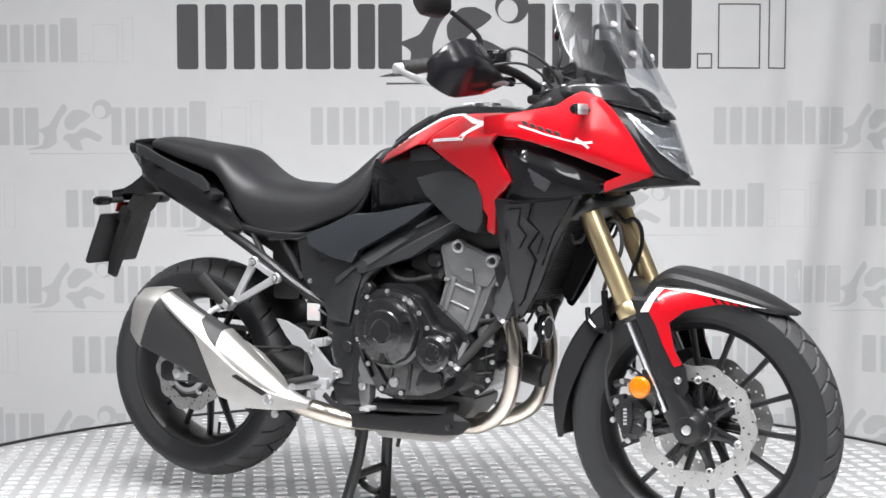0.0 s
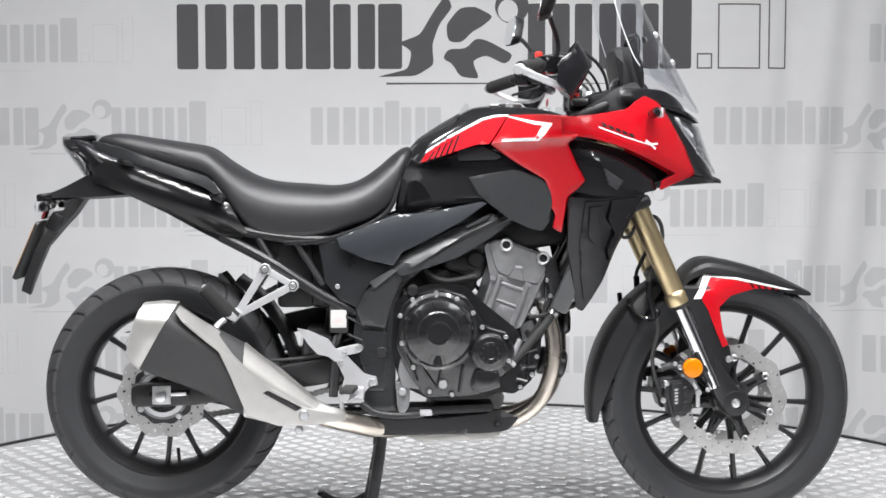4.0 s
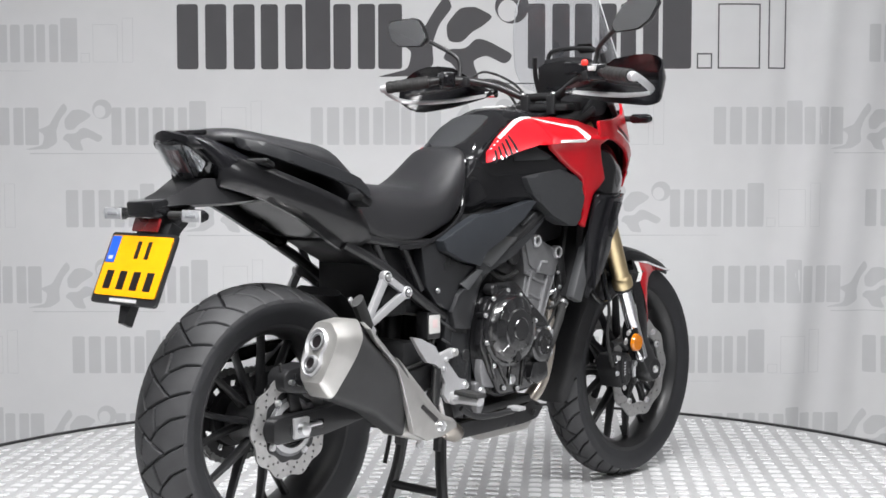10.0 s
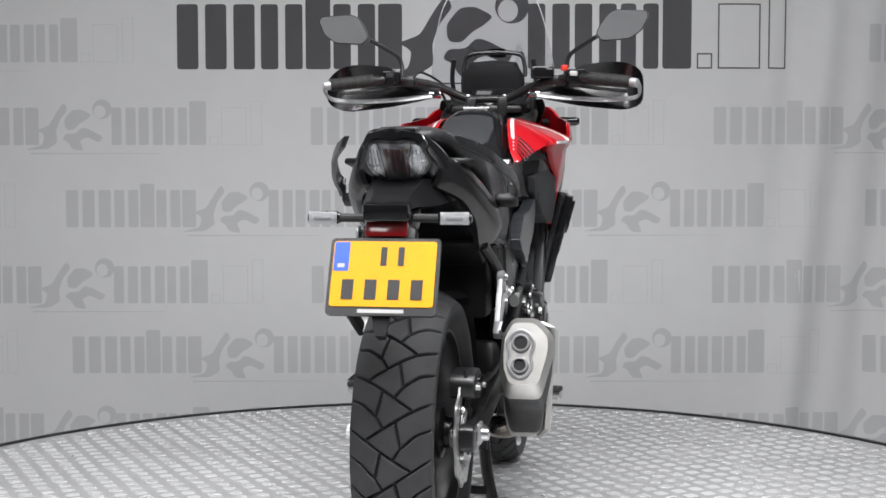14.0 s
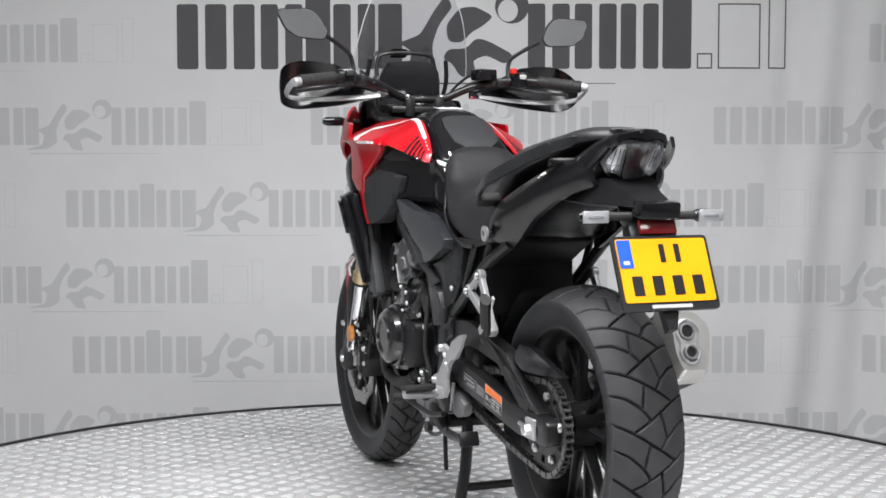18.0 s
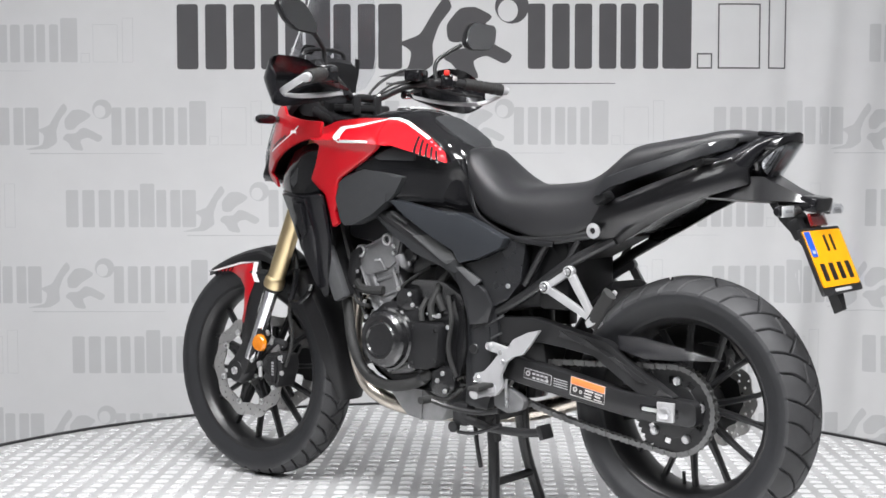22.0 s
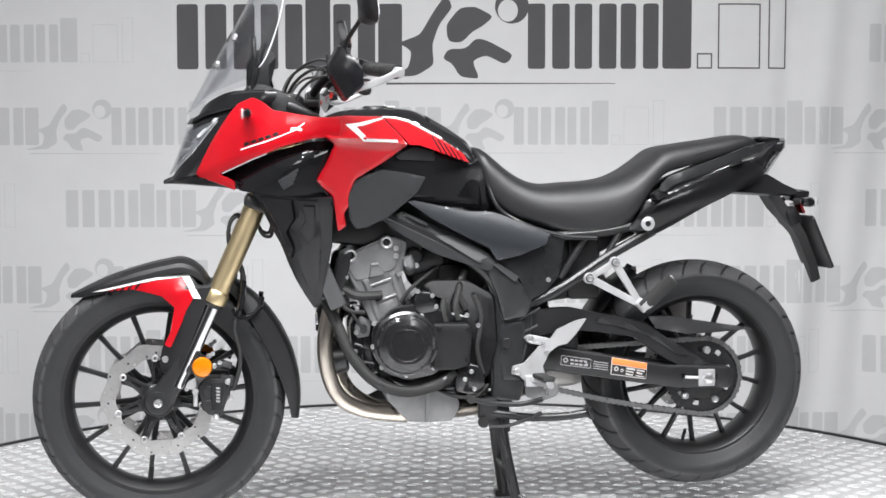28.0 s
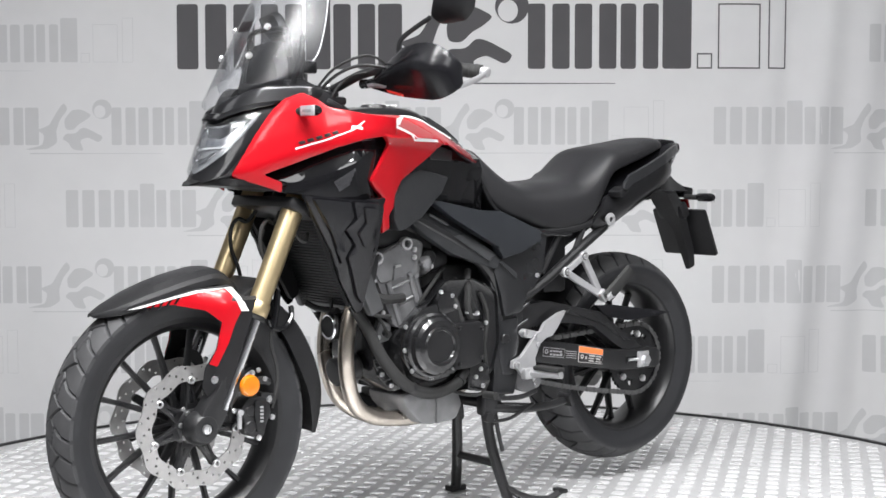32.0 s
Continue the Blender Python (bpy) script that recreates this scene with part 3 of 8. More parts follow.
def brake_disc(at, r_in, r_out, y, th, waves, n_cells):
    """A floating disc rotor with a waved rim and real drilled holes."""
    rows = 3
    out = bmesh.new()
    for side in (-1, 1):
        verts, faces = [], []
        yy = y + side * th / 2

        def P(a, f):
            ro = r_out - 0.004 + 0.0045 * math.cos(a * waves)
            ri = r_in + 0.003 * math.cos(a * waves)
            r = ri + (ro - ri) * f
            return (at[0] + r * math.cos(a), at[1] + yy, at[2] + r * math.sin(a))
        for k in range(n_cells):
            for row in range(rows):
                a0, a1 = 2 * math.pi * k / n_cells, 2 * math.pi * (k + 1) / n_cells
                f0, f1 = row / rows, (row + 1) / rows
                am, fm = (a0 + a1) / 2, (f0 + f1) / 2
                o = [P(a0, f0), P(am, f0), P(a1, f0), P(a1, fm), P(a1, f1), P(am, f1), P(a0, f1), P(a0, fm)]
                b = len(verts)
                verts += o
                if (k + row) % 3 == 0:
                    c = Vector(P(am, fm))
                    verts += [c + (Vector(q) - c).normalized() * 0.0032 for q in o]
                    faces += [(b + i, b + (i + 1) % 8, b + 8 + (i + 1) % 8, b + 8 + i) for i in range(8)]
                else:
                    faces.append(tuple(b + i for i in range(8)))
        out = join(out, from_lists(verts, faces))
    bmesh.ops.remove_doubles(out, verts=out.verts, dist=1e-5)
    rim = [e for e in out.edges if len(e.link_faces) == 1]
    # close the thickness: join each open edge with its twin on the other face
    lookup = {}
    for v in {v for e in rim for v in e.verts}:
        lookup.setdefault((round(v.co.x, 4), round(v.co.z, 4)), []).append(v)
    for e in rim:
        a, b = e.verts
        pa = [v for v in lookup[(round(a.co.x, 4), round(a.co.z, 4))] if v is not a]
        pb = [v for v in lookup[(round(b.co.x, 4), round(b.co.z, 4))] if v is not b]
        if pa and pb and a.co.y < pa[0].co.y:
            try:
                out.faces.new((a, b, pb[0], pa[0]))
            except ValueError:
                pass
    return out


def wheel(name, at, tyre_r, tyre_w, rim_r, hub_r, hub_w, spokes, periods, label, fine=(900, 64), phase=0.358, splay=0.04):
    hub = part(name, lathe([(0.010, -hub_w), (hub_r * 0.6, -hub_w), (hub_r * 0.62, -hub_w + 0.012), (hub_r, -hub_w + 0.02), (hub_r, hub_w - 0.02), (hub_r * 0.62, hub_w - 0.012), (hub_r * 0.6, hub_w), (0.010, hub_w)], at, 40), BLACKMETAL, bike, label)
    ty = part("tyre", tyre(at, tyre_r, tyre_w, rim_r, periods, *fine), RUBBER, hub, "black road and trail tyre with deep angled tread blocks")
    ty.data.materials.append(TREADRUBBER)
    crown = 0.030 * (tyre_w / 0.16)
    # Dusty tread tops are lighter; groove floors stay black, painting in their shade.
    dusty_top = lambda f: abs(f.center.y) < tyre_w * 0.495 and math.hypot(f.center.x - at[0], f.center.z - at[2]) > tyre_r - 0.0035 - crown * (abs(f.center.y) / (tyre_w * 0.49)) ** 2.3
    ty.data.polygons.foreach_set("material_index", [1 if dusty_top(f) else 0 for f in ty.data.polygons])
    hw = tyre_w * 0.36
    prof = [(rim_r + 0.010, hw), (rim_r + 0.009, hw + 0.005), (rim_r - 0.002, hw + 0.004), (rim_r - 0.012, hw - 0.006), (rim_r - 0.020, hw * 0.55), (rim_r - 0.024, 0.0)]
    prof = prof + [(r, -o) for r, o in reversed(prof[:-1])] + [(rim_r - 0.006, -hw + 0.012), (rim_r - 0.012, 0), (rim_r - 0.006, hw - 0.012)]
    part("rim", lathe(prof, at, 96, closed=True), BLACKMETAL, hub, "black cast wheel rim")
    for k in range(spokes):
        a = 2 * math.pi * k / spokes + phase
        lean = splay if k % 2 == 0 else -splay
        part("spoke", spoke(at, a + lean * 1.3, a, hub_r * 0.9, rim_r - 0.016, (0.012 if k % 2 else -0.012), 0.0, 0.0088, 0.0050, 0.014, 0.0095), BLACKMETAL, hub)
    a = -math.pi / 2 + 0.12
    c, s = math.cos(a), math.sin(a)
    part("valve", rod((at[0] + (rim_r - 0.02) * c, 0, at[2] + (rim_r - 0.02) * s), (at[0] + (rim_r - 0.055) * c, 0.012, at[2] + (rim_r - 0.055) * s), 0.0045, 10), GRIPRUBBER, hub)
    return hub


BOLT = finish(lathe([(0.0, 0.006), (0.004, 0.006), (0.0045, 0.0035), (0.0062, 0.005), (0.0072, 0.0035), (0.0072, 0.0), (0.0, 0.0)], (0, 0, 0), 12, ax="z"), "bolt", ZINC)
RIVET = finish(lathe([(0.0038, 0.001), (0.0042, 0.0045), (0.0062, 0.0052), (0.0078, 0.0035), (0.0080, 0.0), (0.0038, 0.0)], (0, 0, 0), 16, ax="z", closed=True), "disc_rivet", ZINC)
BLACKBOLT = finish(lathe([(0.0, 0.004), (0.004, 0.004), (0.0045, 0.002), (0.0062, 0.004), (0.0072, 0.0025), (0.0072, 0.0), (0.0, 0.0)], (0, 0, 0), 12, ax="z"), "bolt", BLACKMETAL)


def bolt(parent, at, side=-1, k=1.0, mesh=None, name="bolt", facing=None):
    """A screw head that faces out sideways, or along facing."""
    d = Vector(facing) if facing else Vector((0, side, 0))
    m = Matrix.Translation(at) @ d.to_track_quat("Z", "Y").to_matrix().to_4x4() @ Matrix.Scale(k, 4)
    return shared(name, mesh or BOLT, parent, m)


front_wheel = wheel("front_wheel", FRONT, 0.329, 0.118, 0.246, 0.036, 0.058, 14, 19, "black cast front wheel with thin paired spokes")
rear_wheel = wheel("rear_wheel", REAR, 0.312, 0.168, 0.219, 0.055, 0.075, 14, 16, "black cast rear wheel with thin paired spokes", (1000, 84), 0.19, 0.09)

for side in (-1, 1):
    part("brake_disc", brake_disc(FRONT, 0.108, 0.150, side * 0.066, 0.0045, 10, 60), DISCMETAL, front_wheel, "drilled wave-edged steel brake disc")
    part("disc_carrier", lathe([(0.026, side * 0.050), (0.050, side * 0.050), (0.052, side * 0.056), (0.046, side * 0.062), (0.026, side * 0.066)], FRONT, 40, closed=True), BLACKMETAL, front_wheel, "black disc carrier hub")
    for k in range(7):
        a = 2 * math.pi * k / 7 + 0.593
        polar = lambda r, da: (FRONT[0] + r * math.cos(a + da), FRONT[2] + r * math.sin(a + da))
        part("disc_carrier_arm", slab([polar(0.044, -0.42), polar(0.070, -0.17), polar(0.098, -0.10), polar(0.112, -0.09), polar(0.116, 0.0), polar(0.112, 0.09), polar(0.098, 0.10), polar(0.070, 0.17), polar(0.044, 0.42)], side * 0.050, side * 0.0635, 0.003, 0.004), BLACKMETAL, front_wheel)
        part("arm_recess", slab([polar(0.056, -0.12), polar(0.080, -0.05), polar(0.090, 0.0), polar(0.080, 0.05), polar(0.056, 0.12)], side * 0.0625, side * 0.0642, 0.0006, 0.002), GLOSS, front_wheel)
        p0, p1 = polar(0.110, 0.0), polar(0.036, 0.45)
        bolt(front_wheel, (p0[0], side * 0.069, p0[1]), side, 1.2, RIVET, name="disc_rivet")
        bolt(front_wheel, (p1[0], side * 0.066, p1[1]), side, 0.9, name="carrier_bolt")
part("brake_disc", brake_disc(REAR, 0.078, 0.116, -0.100, 0.005, 10, 54), DISCMETAL, rear_wheel, "drilled wave-edged steel brake disc")
part("disc_carrier", lathe([(0.040, -0.096), (0.080, -0.098), (0.082, -0.102), (0.040, -0.104)], REAR, 48, closed=True), BLACKMETAL, rear_wheel)
part("speed_sensor_ring", lathe([(0.046, -0.106), (0.058, -0.106), (0.059, -0.110), (0.047, -0.112)], REAR, 48, closed=True), ALU, rear_wheel)
for k in range(4):
    a = 2 * math.pi * k / 4 + 0.6
    bolt(rear_wheel, (REAR[0] + 0.068 * math.cos(a), -0.104, REAR[2] + 0.068 * math.sin(a)), -1, 1.2, name="disc_bolt")


def sprocket(at, y, r, teeth, th):
    verts, faces, n = [], [], teeth * 4
    for yy in (y - th / 2, y + th / 2):
        for k in range(n):
            a = 2 * math.pi * k / n
            ro = r + (0.004, 0.002, -0.004, 0.002)[k % 4]
            for rad in (r * 0.62, r * 0.80, ro):
                verts.append((at[0] + rad * math.cos(a), yy, at[2] + rad * math.sin(a)))
    m = n * 3
    for k in range(n):
        k2 = (k + 1) % n
        for row in (0, 1):
            if row == 0 and (k // 6) % 3 == 0:
                continue
            for base, flip in ((0, 1), (m, 0)):
                q = [base + k * 3 + row, base + k2 * 3 + row, base + k2 * 3 + row + 1, base + k * 3 + row + 1]
                faces.append(tuple(q if flip else reversed(q)))
        faces.append((k * 3 + 2, k2 * 3 + 2, m + k2 * 3 + 2, m + k * 3 + 2))
    return from_lists(verts, faces)


part("sprocket", sprocket(REAR, 0.096, 0.103, 41, 0.006), BLACKMETAL, rear_wheel, "steel rear chain sprocket")
part("sprocket_carrier", lathe([(0.03, 0.075), (0.066, 0.08), (0.070, 0.092), (0.064, 0.100), (0.03, 0.102)], REAR, 40), BLACKMETAL, rear_wheel)
for k in range(5):
    a = 2 * math.pi * k / 5 + 0.45
    bolt(rear_wheel, (REAR[0] + 0.072 * math.cos(a), 0.100, REAR[2] + 0.072 * math.sin(a)), 1, 1.5, name="sprocket_nut")

# ---- bodywork ----
FOLD = ((0.62, 0.932, 0.135, 0.125), (0.65, 0.940, 0.145, 0.128), (0.72, 0.966, 0.168, 0.112), (0.79, 0.990, 0.200, 0.100), (0.85, 1.000, 0.225, 0.094),
        (0.95, 1.010, 0.248, 0.098), (1.02, 1.012, 0.250, 0.120), (1.08, 1.008, 0.252, 0.150))
TOPZ = ((0.64, 0.948), (0.664, 0.971), (0.731, 1.016), (0.807, 1.056), (0.839, 1.064), (0.876, 1.067), (0.966, 1.069), (1.02, 1.064), (1.08, 1.066))


def tank_half(x, z):
    """How far the red tank cover stands out: a sloping upper face, a crease, and a tucked-in lower face."""
    zf, yo, yi = lerp_table(FOLD, x)
    zt = lerp_table(TOPZ, x)[0]
    if z >= zf:
        f = min(1.0, (z - zf) / max(0.01, zt - zf))
        return yo + (yi - yo) * f ** 1.15
    return yo - lerp_table(((0.90, 0.23), (0.99, 0.19)), x)[0] * (zf - z) - 0.012 * min(1.0, (zf - z) / 0.02)


def cowl_half(x, z):
    """The front cowl: widest by the tank, drawn in towards the headlight and the top."""
    base = lerp_table(((0.97, 0.245), (1.05, 0.246), (1.12, 0.232), (1.18, 0.210), (1.24, 0.178), (1.30, 0.132), (1.345, 0.090), (1.38, 0.06)), x)[0]
    crease = lerp_table(((0.97, 1.03), (1.10, 1.005), (1.25, 0.965), (1.36, 0.915)), x)[0]
    if z > crease:
        return base - 0.15 * (z - crease) - 0.10 * max(0, z - crease - 0.05)
    return base - 0.30 * (crease - z)


def shroud_half(x, z):
    base = lerp_table(((0.98, 0.198), (1.03, 0.212), (1.06, 0.221), (1.09, 0.224), (1.15, 0.205), (1.20, 0.176), (1.25, 0.132), (1.30, 0.085)), x)[0]
    d = z - (0.965 - 0.40 * (x - 1.04))
    return base - 0.45 * max(0, d) - 0.14 * max(0, -d)


def low_half(x, z):
    base = lerp_table(((1.00, 0.222), (1.05, 0.238), (1.10, 0.228), (1.16, 0.195), (1.22, 0.160)), x)[0]
    return base - 0.26 * (0.86 - z)


# seat: one long two-level cushion
SEAT = smooth_table([(-0.168, 0.030, 1.004, 0.994), (-0.155, 0.060, 1.014, 0.990), (-0.11, 0.088, 1.021, 0.980), (-0.03, 0.108, 1.010, 0.955), (0.06, 0.124, 0.997, 0.930),
                     (0.12, 0.132, 0.985, 0.908), (0.16, 0.138, 0.957, 0.860), (0.205, 0.142, 0.928, 0.790), (0.25, 0.144, 0.907, 0.762), (0.30, 0.146, 0.897, 0.752),
                     (0.37, 0.146, 0.892, 0.750), (0.44, 0.142, 0.888, 0.768), (0.49, 0.136, 0.899, 0.784), (0.535, 0.126, 0.926, 0.800), (0.58, 0.112, 0.964, 0.840),
                     (0.606, 0.100, 0.983, 0.900), (0.622, 0.082, 0.987, 0.945), (0.630, 0.05, 0.982, 0.965)], 0.012)


def seat_ring(x, w, top, bot, n=40):
    ring = []
    for k in range(n):
        a = 2 * math.pi * k / n
        c, s = math.cos(a), math.sin(a)
        e = 3.4 if s >= 0 else 6.0
        f = abs(s) if s >= 0 else 0
        zc = bot + (top - bot) * 0.40
        y = w * math.copysign(abs(c) ** (2 / e), c) * (1.0 - 0.15 * f)
        z = zc + ((top - zc) if s >= 0 else (zc - bot)) * math.copysign(abs(s) ** (2 / e), s)
        ring.append(Vector((x, y, z)))
    return ring


seat = part("seat", loft([seat_ring(*r) for r in SEAT]), VINYL, bike, "black vinyl two-level seat", 60)
for side in (-1, 1):
    part("seat_seam", tube([(-0.10, side * 0.089, 0.998), (0.03, side * 0.119, 0.968)], 0.0016, 6), VINYL, seat)
    part("seat_base", tube([(0.60, side * 0.098, 0.905), (0.572, side * 0.118, 0.828), (0.50, side * 0.136, 0.782), (0.40, side * 0.146, 0.752), (0.31, side * 0.147, 0.746)], 0.006, 8, flat=0.6), TAILBLACK, seat, "black seat base edge")

# tank core, black
TANK = smooth_table([(0.60, 0.085, 0.960, 0.80), (0.622, 0.105, 0.976, 0.80), (0.655, 0.112, 1.011, 0.80), (0.70, 0.110, 1.039, 0.80), (0.74, 0.106, 1.062, 0.80), (0.786, 0.102, 1.086, 0.80),
                     (0.845, 0.100, 1.092, 0.80), (0.932, 0.104, 1.089, 0.80), (0.99, 0.108, 1.080, 0.82), (1.04, 0.11, 1.06, 0.84), (1.10, 0.10, 1.03, 0.86)], 0.015)
tank = part("fuel_tank", loft([body_ring(x, w, t, b, 2.8, 4.0, 36) for x, w, t, b in TANK]), GLOSS, bike, "gloss black fuel tank top", 50)
part("tank_pad", loft([[Vector((x, y, lerp_table(TANK, x)[1] - 0.10 * y * y / 0.012 * 0.04 + dz)) for y, dz in ((-w, -0.001), (-w * 0.5, 0.0025), (0, 0.003), (w * 0.5, 0.0025), (w, -0.001), (w, -0.012), (-w, -0.012))]
                        for x, w in ((0.628, 0.03), (0.65, 0.062), (0.70, 0.068), (0.745, 0.060), (0.752, 0.05))]), GREYPLASTIC, tank, "matte black tank pad")
part("tank_cap", lathe([(0.0, 0.006), (0.030, 0.006), (0.034, 0.002), (0.036, -0.004)], (0.885, 0, 1.0905), 32, ax="z"), BLACKMETAL, tank)
for k in range(7):
    a = 2 * math.pi * k / 7
    bolt(tank, (0.885 + 0.029 * math.cos(a), 0.029 * math.sin(a), 1.096), k=0.5, facing=(0, 0, 1), name="cap_screw")
part("tank_badge", block((0.845, 0, 1.094), (0.02, 0.07, 0.004), 0.001), WHITE, tank)

for side, word in ((-1, "right"), (1, "left")):
    # red tank cover, one moulding with the strip that runs down before the knee pad
    rear_red = [(0.649, 0.944), (0.666, 0.970), (0.731, 1.015), (0.807, 1.055), (0.839, 1.063), (0.873, 1.066), (0.817, 0.990), (0.789, 0.990), (0.717, 0.966)]
    part("rear_tank_cover", shell(rear_red, tank_half, 0.010, 0.004, 0.012, side, 0.004), RED, bike, "glossy red tank cover")
    red = [(0.820, 0.990), (0.876, 1.066), (0.966, 1.068), (1.030, 1.062), (1.045, 1.020), (1.008, 0.992), (1.030, 0.943), (1.054, 0.901), (1.036, 0.880), (1.012, 0.860), (0.999, 0.770),
           (0.976, 0.783), (0.983, 0.817), (0.966, 0.840), (0.972, 0.862), (0.955, 0.903), (0.904, 0.933), (0.876, 0.950)]
    cover = part("tank_cover", shell(red, tank_half, 0.012, 0.004, 0.012, side, 0.006), RED, bike, "glossy red tank cover with a creased flank")
    off = lambda x, z: tank_half(x, z) + 0.0012
    part("white_band", shell([(0.846, 0.996), (0.935, 0.998), (0.978, 1.043), (0.936, 1.049), (0.880, 1.062), (0.868, 1.062), (0.930, 1.040), (0.950, 1.037), (0.926, 1.006), (0.848, 1.003)], off, 0.001, 0.0004, 0.010, side, 0), WHITE, cover, "white angular stripe")
    part("white_edge", shell([(0.722, 1.006), (0.807, 1.051), (0.839, 1.060), (0.874, 1.063), (0.876, 1.067), (0.838, 1.0655), (0.805, 1.057), (0.718, 1.010)], off, 0.001, 0.0004, 0.010, side, 0), WHITE, cover, "white edge stripe")
    for k in range(5):
        x0, z0 = 0.664 + 0.0155 * k, 0.944 + 0.0065 * k
        part("dark_slash", shell([(x0, z0), (x0 + 0.0055, z0 + 0.002), (x0 + 0.0245, z0 + 0.034 + 0.003 * k), (x0 + 0.019, z0 + 0.032 + 0.003 * k)], off, 0.001, 0.0003, 0.010, side, 0), GLOSS, cover)
        part("white_fleck", shell([(x0 + 0.013, z0 + 0.0340 + 0.003 * k), (x0 + 0.019, z0 + 0.0372 + 0.003 * k), (x0 + 0.0187, z0 + 0.0388 + 0.003 * k), (x0 + 0.0127, z0 + 0.0356 + 0.003 * k)], off, 0.001, 0.0003, 0.010, side, 0), WHITE, cover)
    # black gloss flank under the red
    flank = [(0.626, 0.958), (0.648, 0.944), (0.717, 0.969), (0.789, 0.993), (0.850, 0.975), (0.905, 0.940), (0.93, 0.88), (0.87, 0.83), (0.805, 0.848), (0.716, 0.836), (0.655, 0.823), (0.588, 0.816), (0.60, 0.90)]
    part("tank_flank", shell(flank, lambda x, z: tank_half(x, min(z, 0.93)) - 0.012 + 0.03 * max(0, 0.92 - z), 0.05, 0.004, 0.02, side, 0.006), GLOSS, bike, "gloss black tank flank")
    part("flank_insert", shell([(0.743, 0.976), (0.803, 0.987), (0.850, 0.961), (0.839, 0.953), (0.744, 0.950)], lambda x, z: tank_half(x, 0.93) - 0.006, 0.008, 0.002, 0.02, side, 0.004), GREYPLASTIC, bike, "matte grey vent cover")
    # knee pad panel
    pad = [(0.769, 0.908), (0.814, 0.918), (0.883, 0.929), (0.938, 0.911), (0.961, 0.893), (0.974, 0.853), (0.967, 0.798), (0.952, 0.776), (0.924, 0.780), (0.869, 0.805), (0.828, 0.838), (0.793, 0.867)]
    part("knee_pad", shell(pad, lambda x, z: 0.168 + 0.22 * (x - 0.77) - 0.09 * max(0, 0.90 - z), 0.05, 0.004, 0.02, side, 0.005), GREYPLASTIC, bike, "textured charcoal knee panel")
    # front cowl
    cowl_loop = [(0.990, 1.055), (1.021, 1.058), (1.076, 1.063), (1.160, 1.078), (1.184, 1.098), (1.210, 1.112), (1.248, 1.096), (1.272, 1.068), (1.318, 0.998), (1.361, 0.924), (1.352, 0.909), (1.302, 0.893), (1.255, 0.874),
                 (1.257, 0.899), (1.296, 0.917), (1.208, 0.957), (1.146, 0.982), (1.077, 1.002), (1.021, 1.010), (0.995, 1.005)]
    cowl = part("front_cowl", shell(cowl_loop, cowl_half, 0.010, 0.005, 0.012, side, 0.006), RED, bike, "glossy red front cowl")
    on_cowl = lambda x, z: cowl_half(x, z) + 0.0012

    def decal(loop, side=side):
        """The model mark reads forwards on the right and backwards along the cowl on the left."""
        if side == -1:
            return loop
        return [(1.083 + 0.158 - (x - 1.083), z + 0.336 * (x - 1.083) - 0.336 * (0.158 - (x - 1.083))) for x, z in loop]

    part("white_line", shell(decal([(1.083, 1.0335), (1.150, 1.010), (1.215, 0.991), (1.216, 0.988), (1.150, 1.0065), (1.082, 1.030)]), on_cowl, 0.001, 0.0004, 0.02, side, 0), WHITE, cowl)
    for k in range(5):
        x0, z0 = 1.092 + 0.018 * k, 1.0345 - 0.0062 * k
        part("dark_bar", shell(decal([(x0, z0), (x0 + 0.013, z0 - 0.0045), (x0 + 0.010, z0 + 0.0045), (x0 - 0.003, z0 + 0.009)]), on_cowl, 0.001, 0.0003, 0.02, side, 0), DARKMARK, cowl)
    part("white_cross", shell(decal([(1.205, 0.994), (1.222, 0.986), (1.233, 0.976), (1.236, 0.980), (1.228, 0.988), (1.242, 0.990), (1.240, 0.994), (1.222, 0.993), (1.208, 1.003)]), on_cowl, 0.001, 0.0003, 0.02, side, 0), WHITE, cowl)
    # gloss black shroud with its pale wing mark
    shroud_loop = [(1.002, 0.988), (1.020, 1.003), (1.077, 0.998), (1.146, 0.979), (1.208, 0.954), (1.292, 0.915), (1.254, 0.896), (1.248, 0.874), (1.131, 0.858), (1.076, 0.853), (1.016, 0.862), (1.008, 0.92)]
    shroud = part("side_shroud", shell(shroud_loop, shroud_half, 0.020, 0.005, 0.015, side, 0.008), GLOSS, bike, "gloss black side shroud")
    on_shroud = lambda x, z: shroud_half(x, z) + 0.001
    for k in range(4):
        part("wing_mark", shell([(1.098 + 0.004 * k, 0.925 - 0.011 * k), (1.100 + 0.004 * k, 0.932 - 0.011 * k), (1.150 - 0.004 * k, 0.900 - 0.006 * k), (1.147 - 0.004 * k, 0.895 - 0.006 * k)], on_shroud, 0.001, 0.0003, 0.02, side, 0), SILVERMARK, shroud)
    # lower shroud: stepped matte plastic beside the radiator
    low_loop = [(1.011, 0.862), (1.082, 0.856), (1.130, 0.860), (1.216, 0.870), (1.199, 0.847), (1.172, 0.792), (1.138, 0.730), (1.108, 0.653), (1.076, 0.598), (1.056, 0.570), (1.040, 0.580), (1.029, 0.653), (1.012, 0.736)]
    low = part("lower_shroud", shell(low_loop, low_half, 0.012, 0.006, 0.02, side, 0.010), SATIN, bike, "satin black stepped radiator shroud")
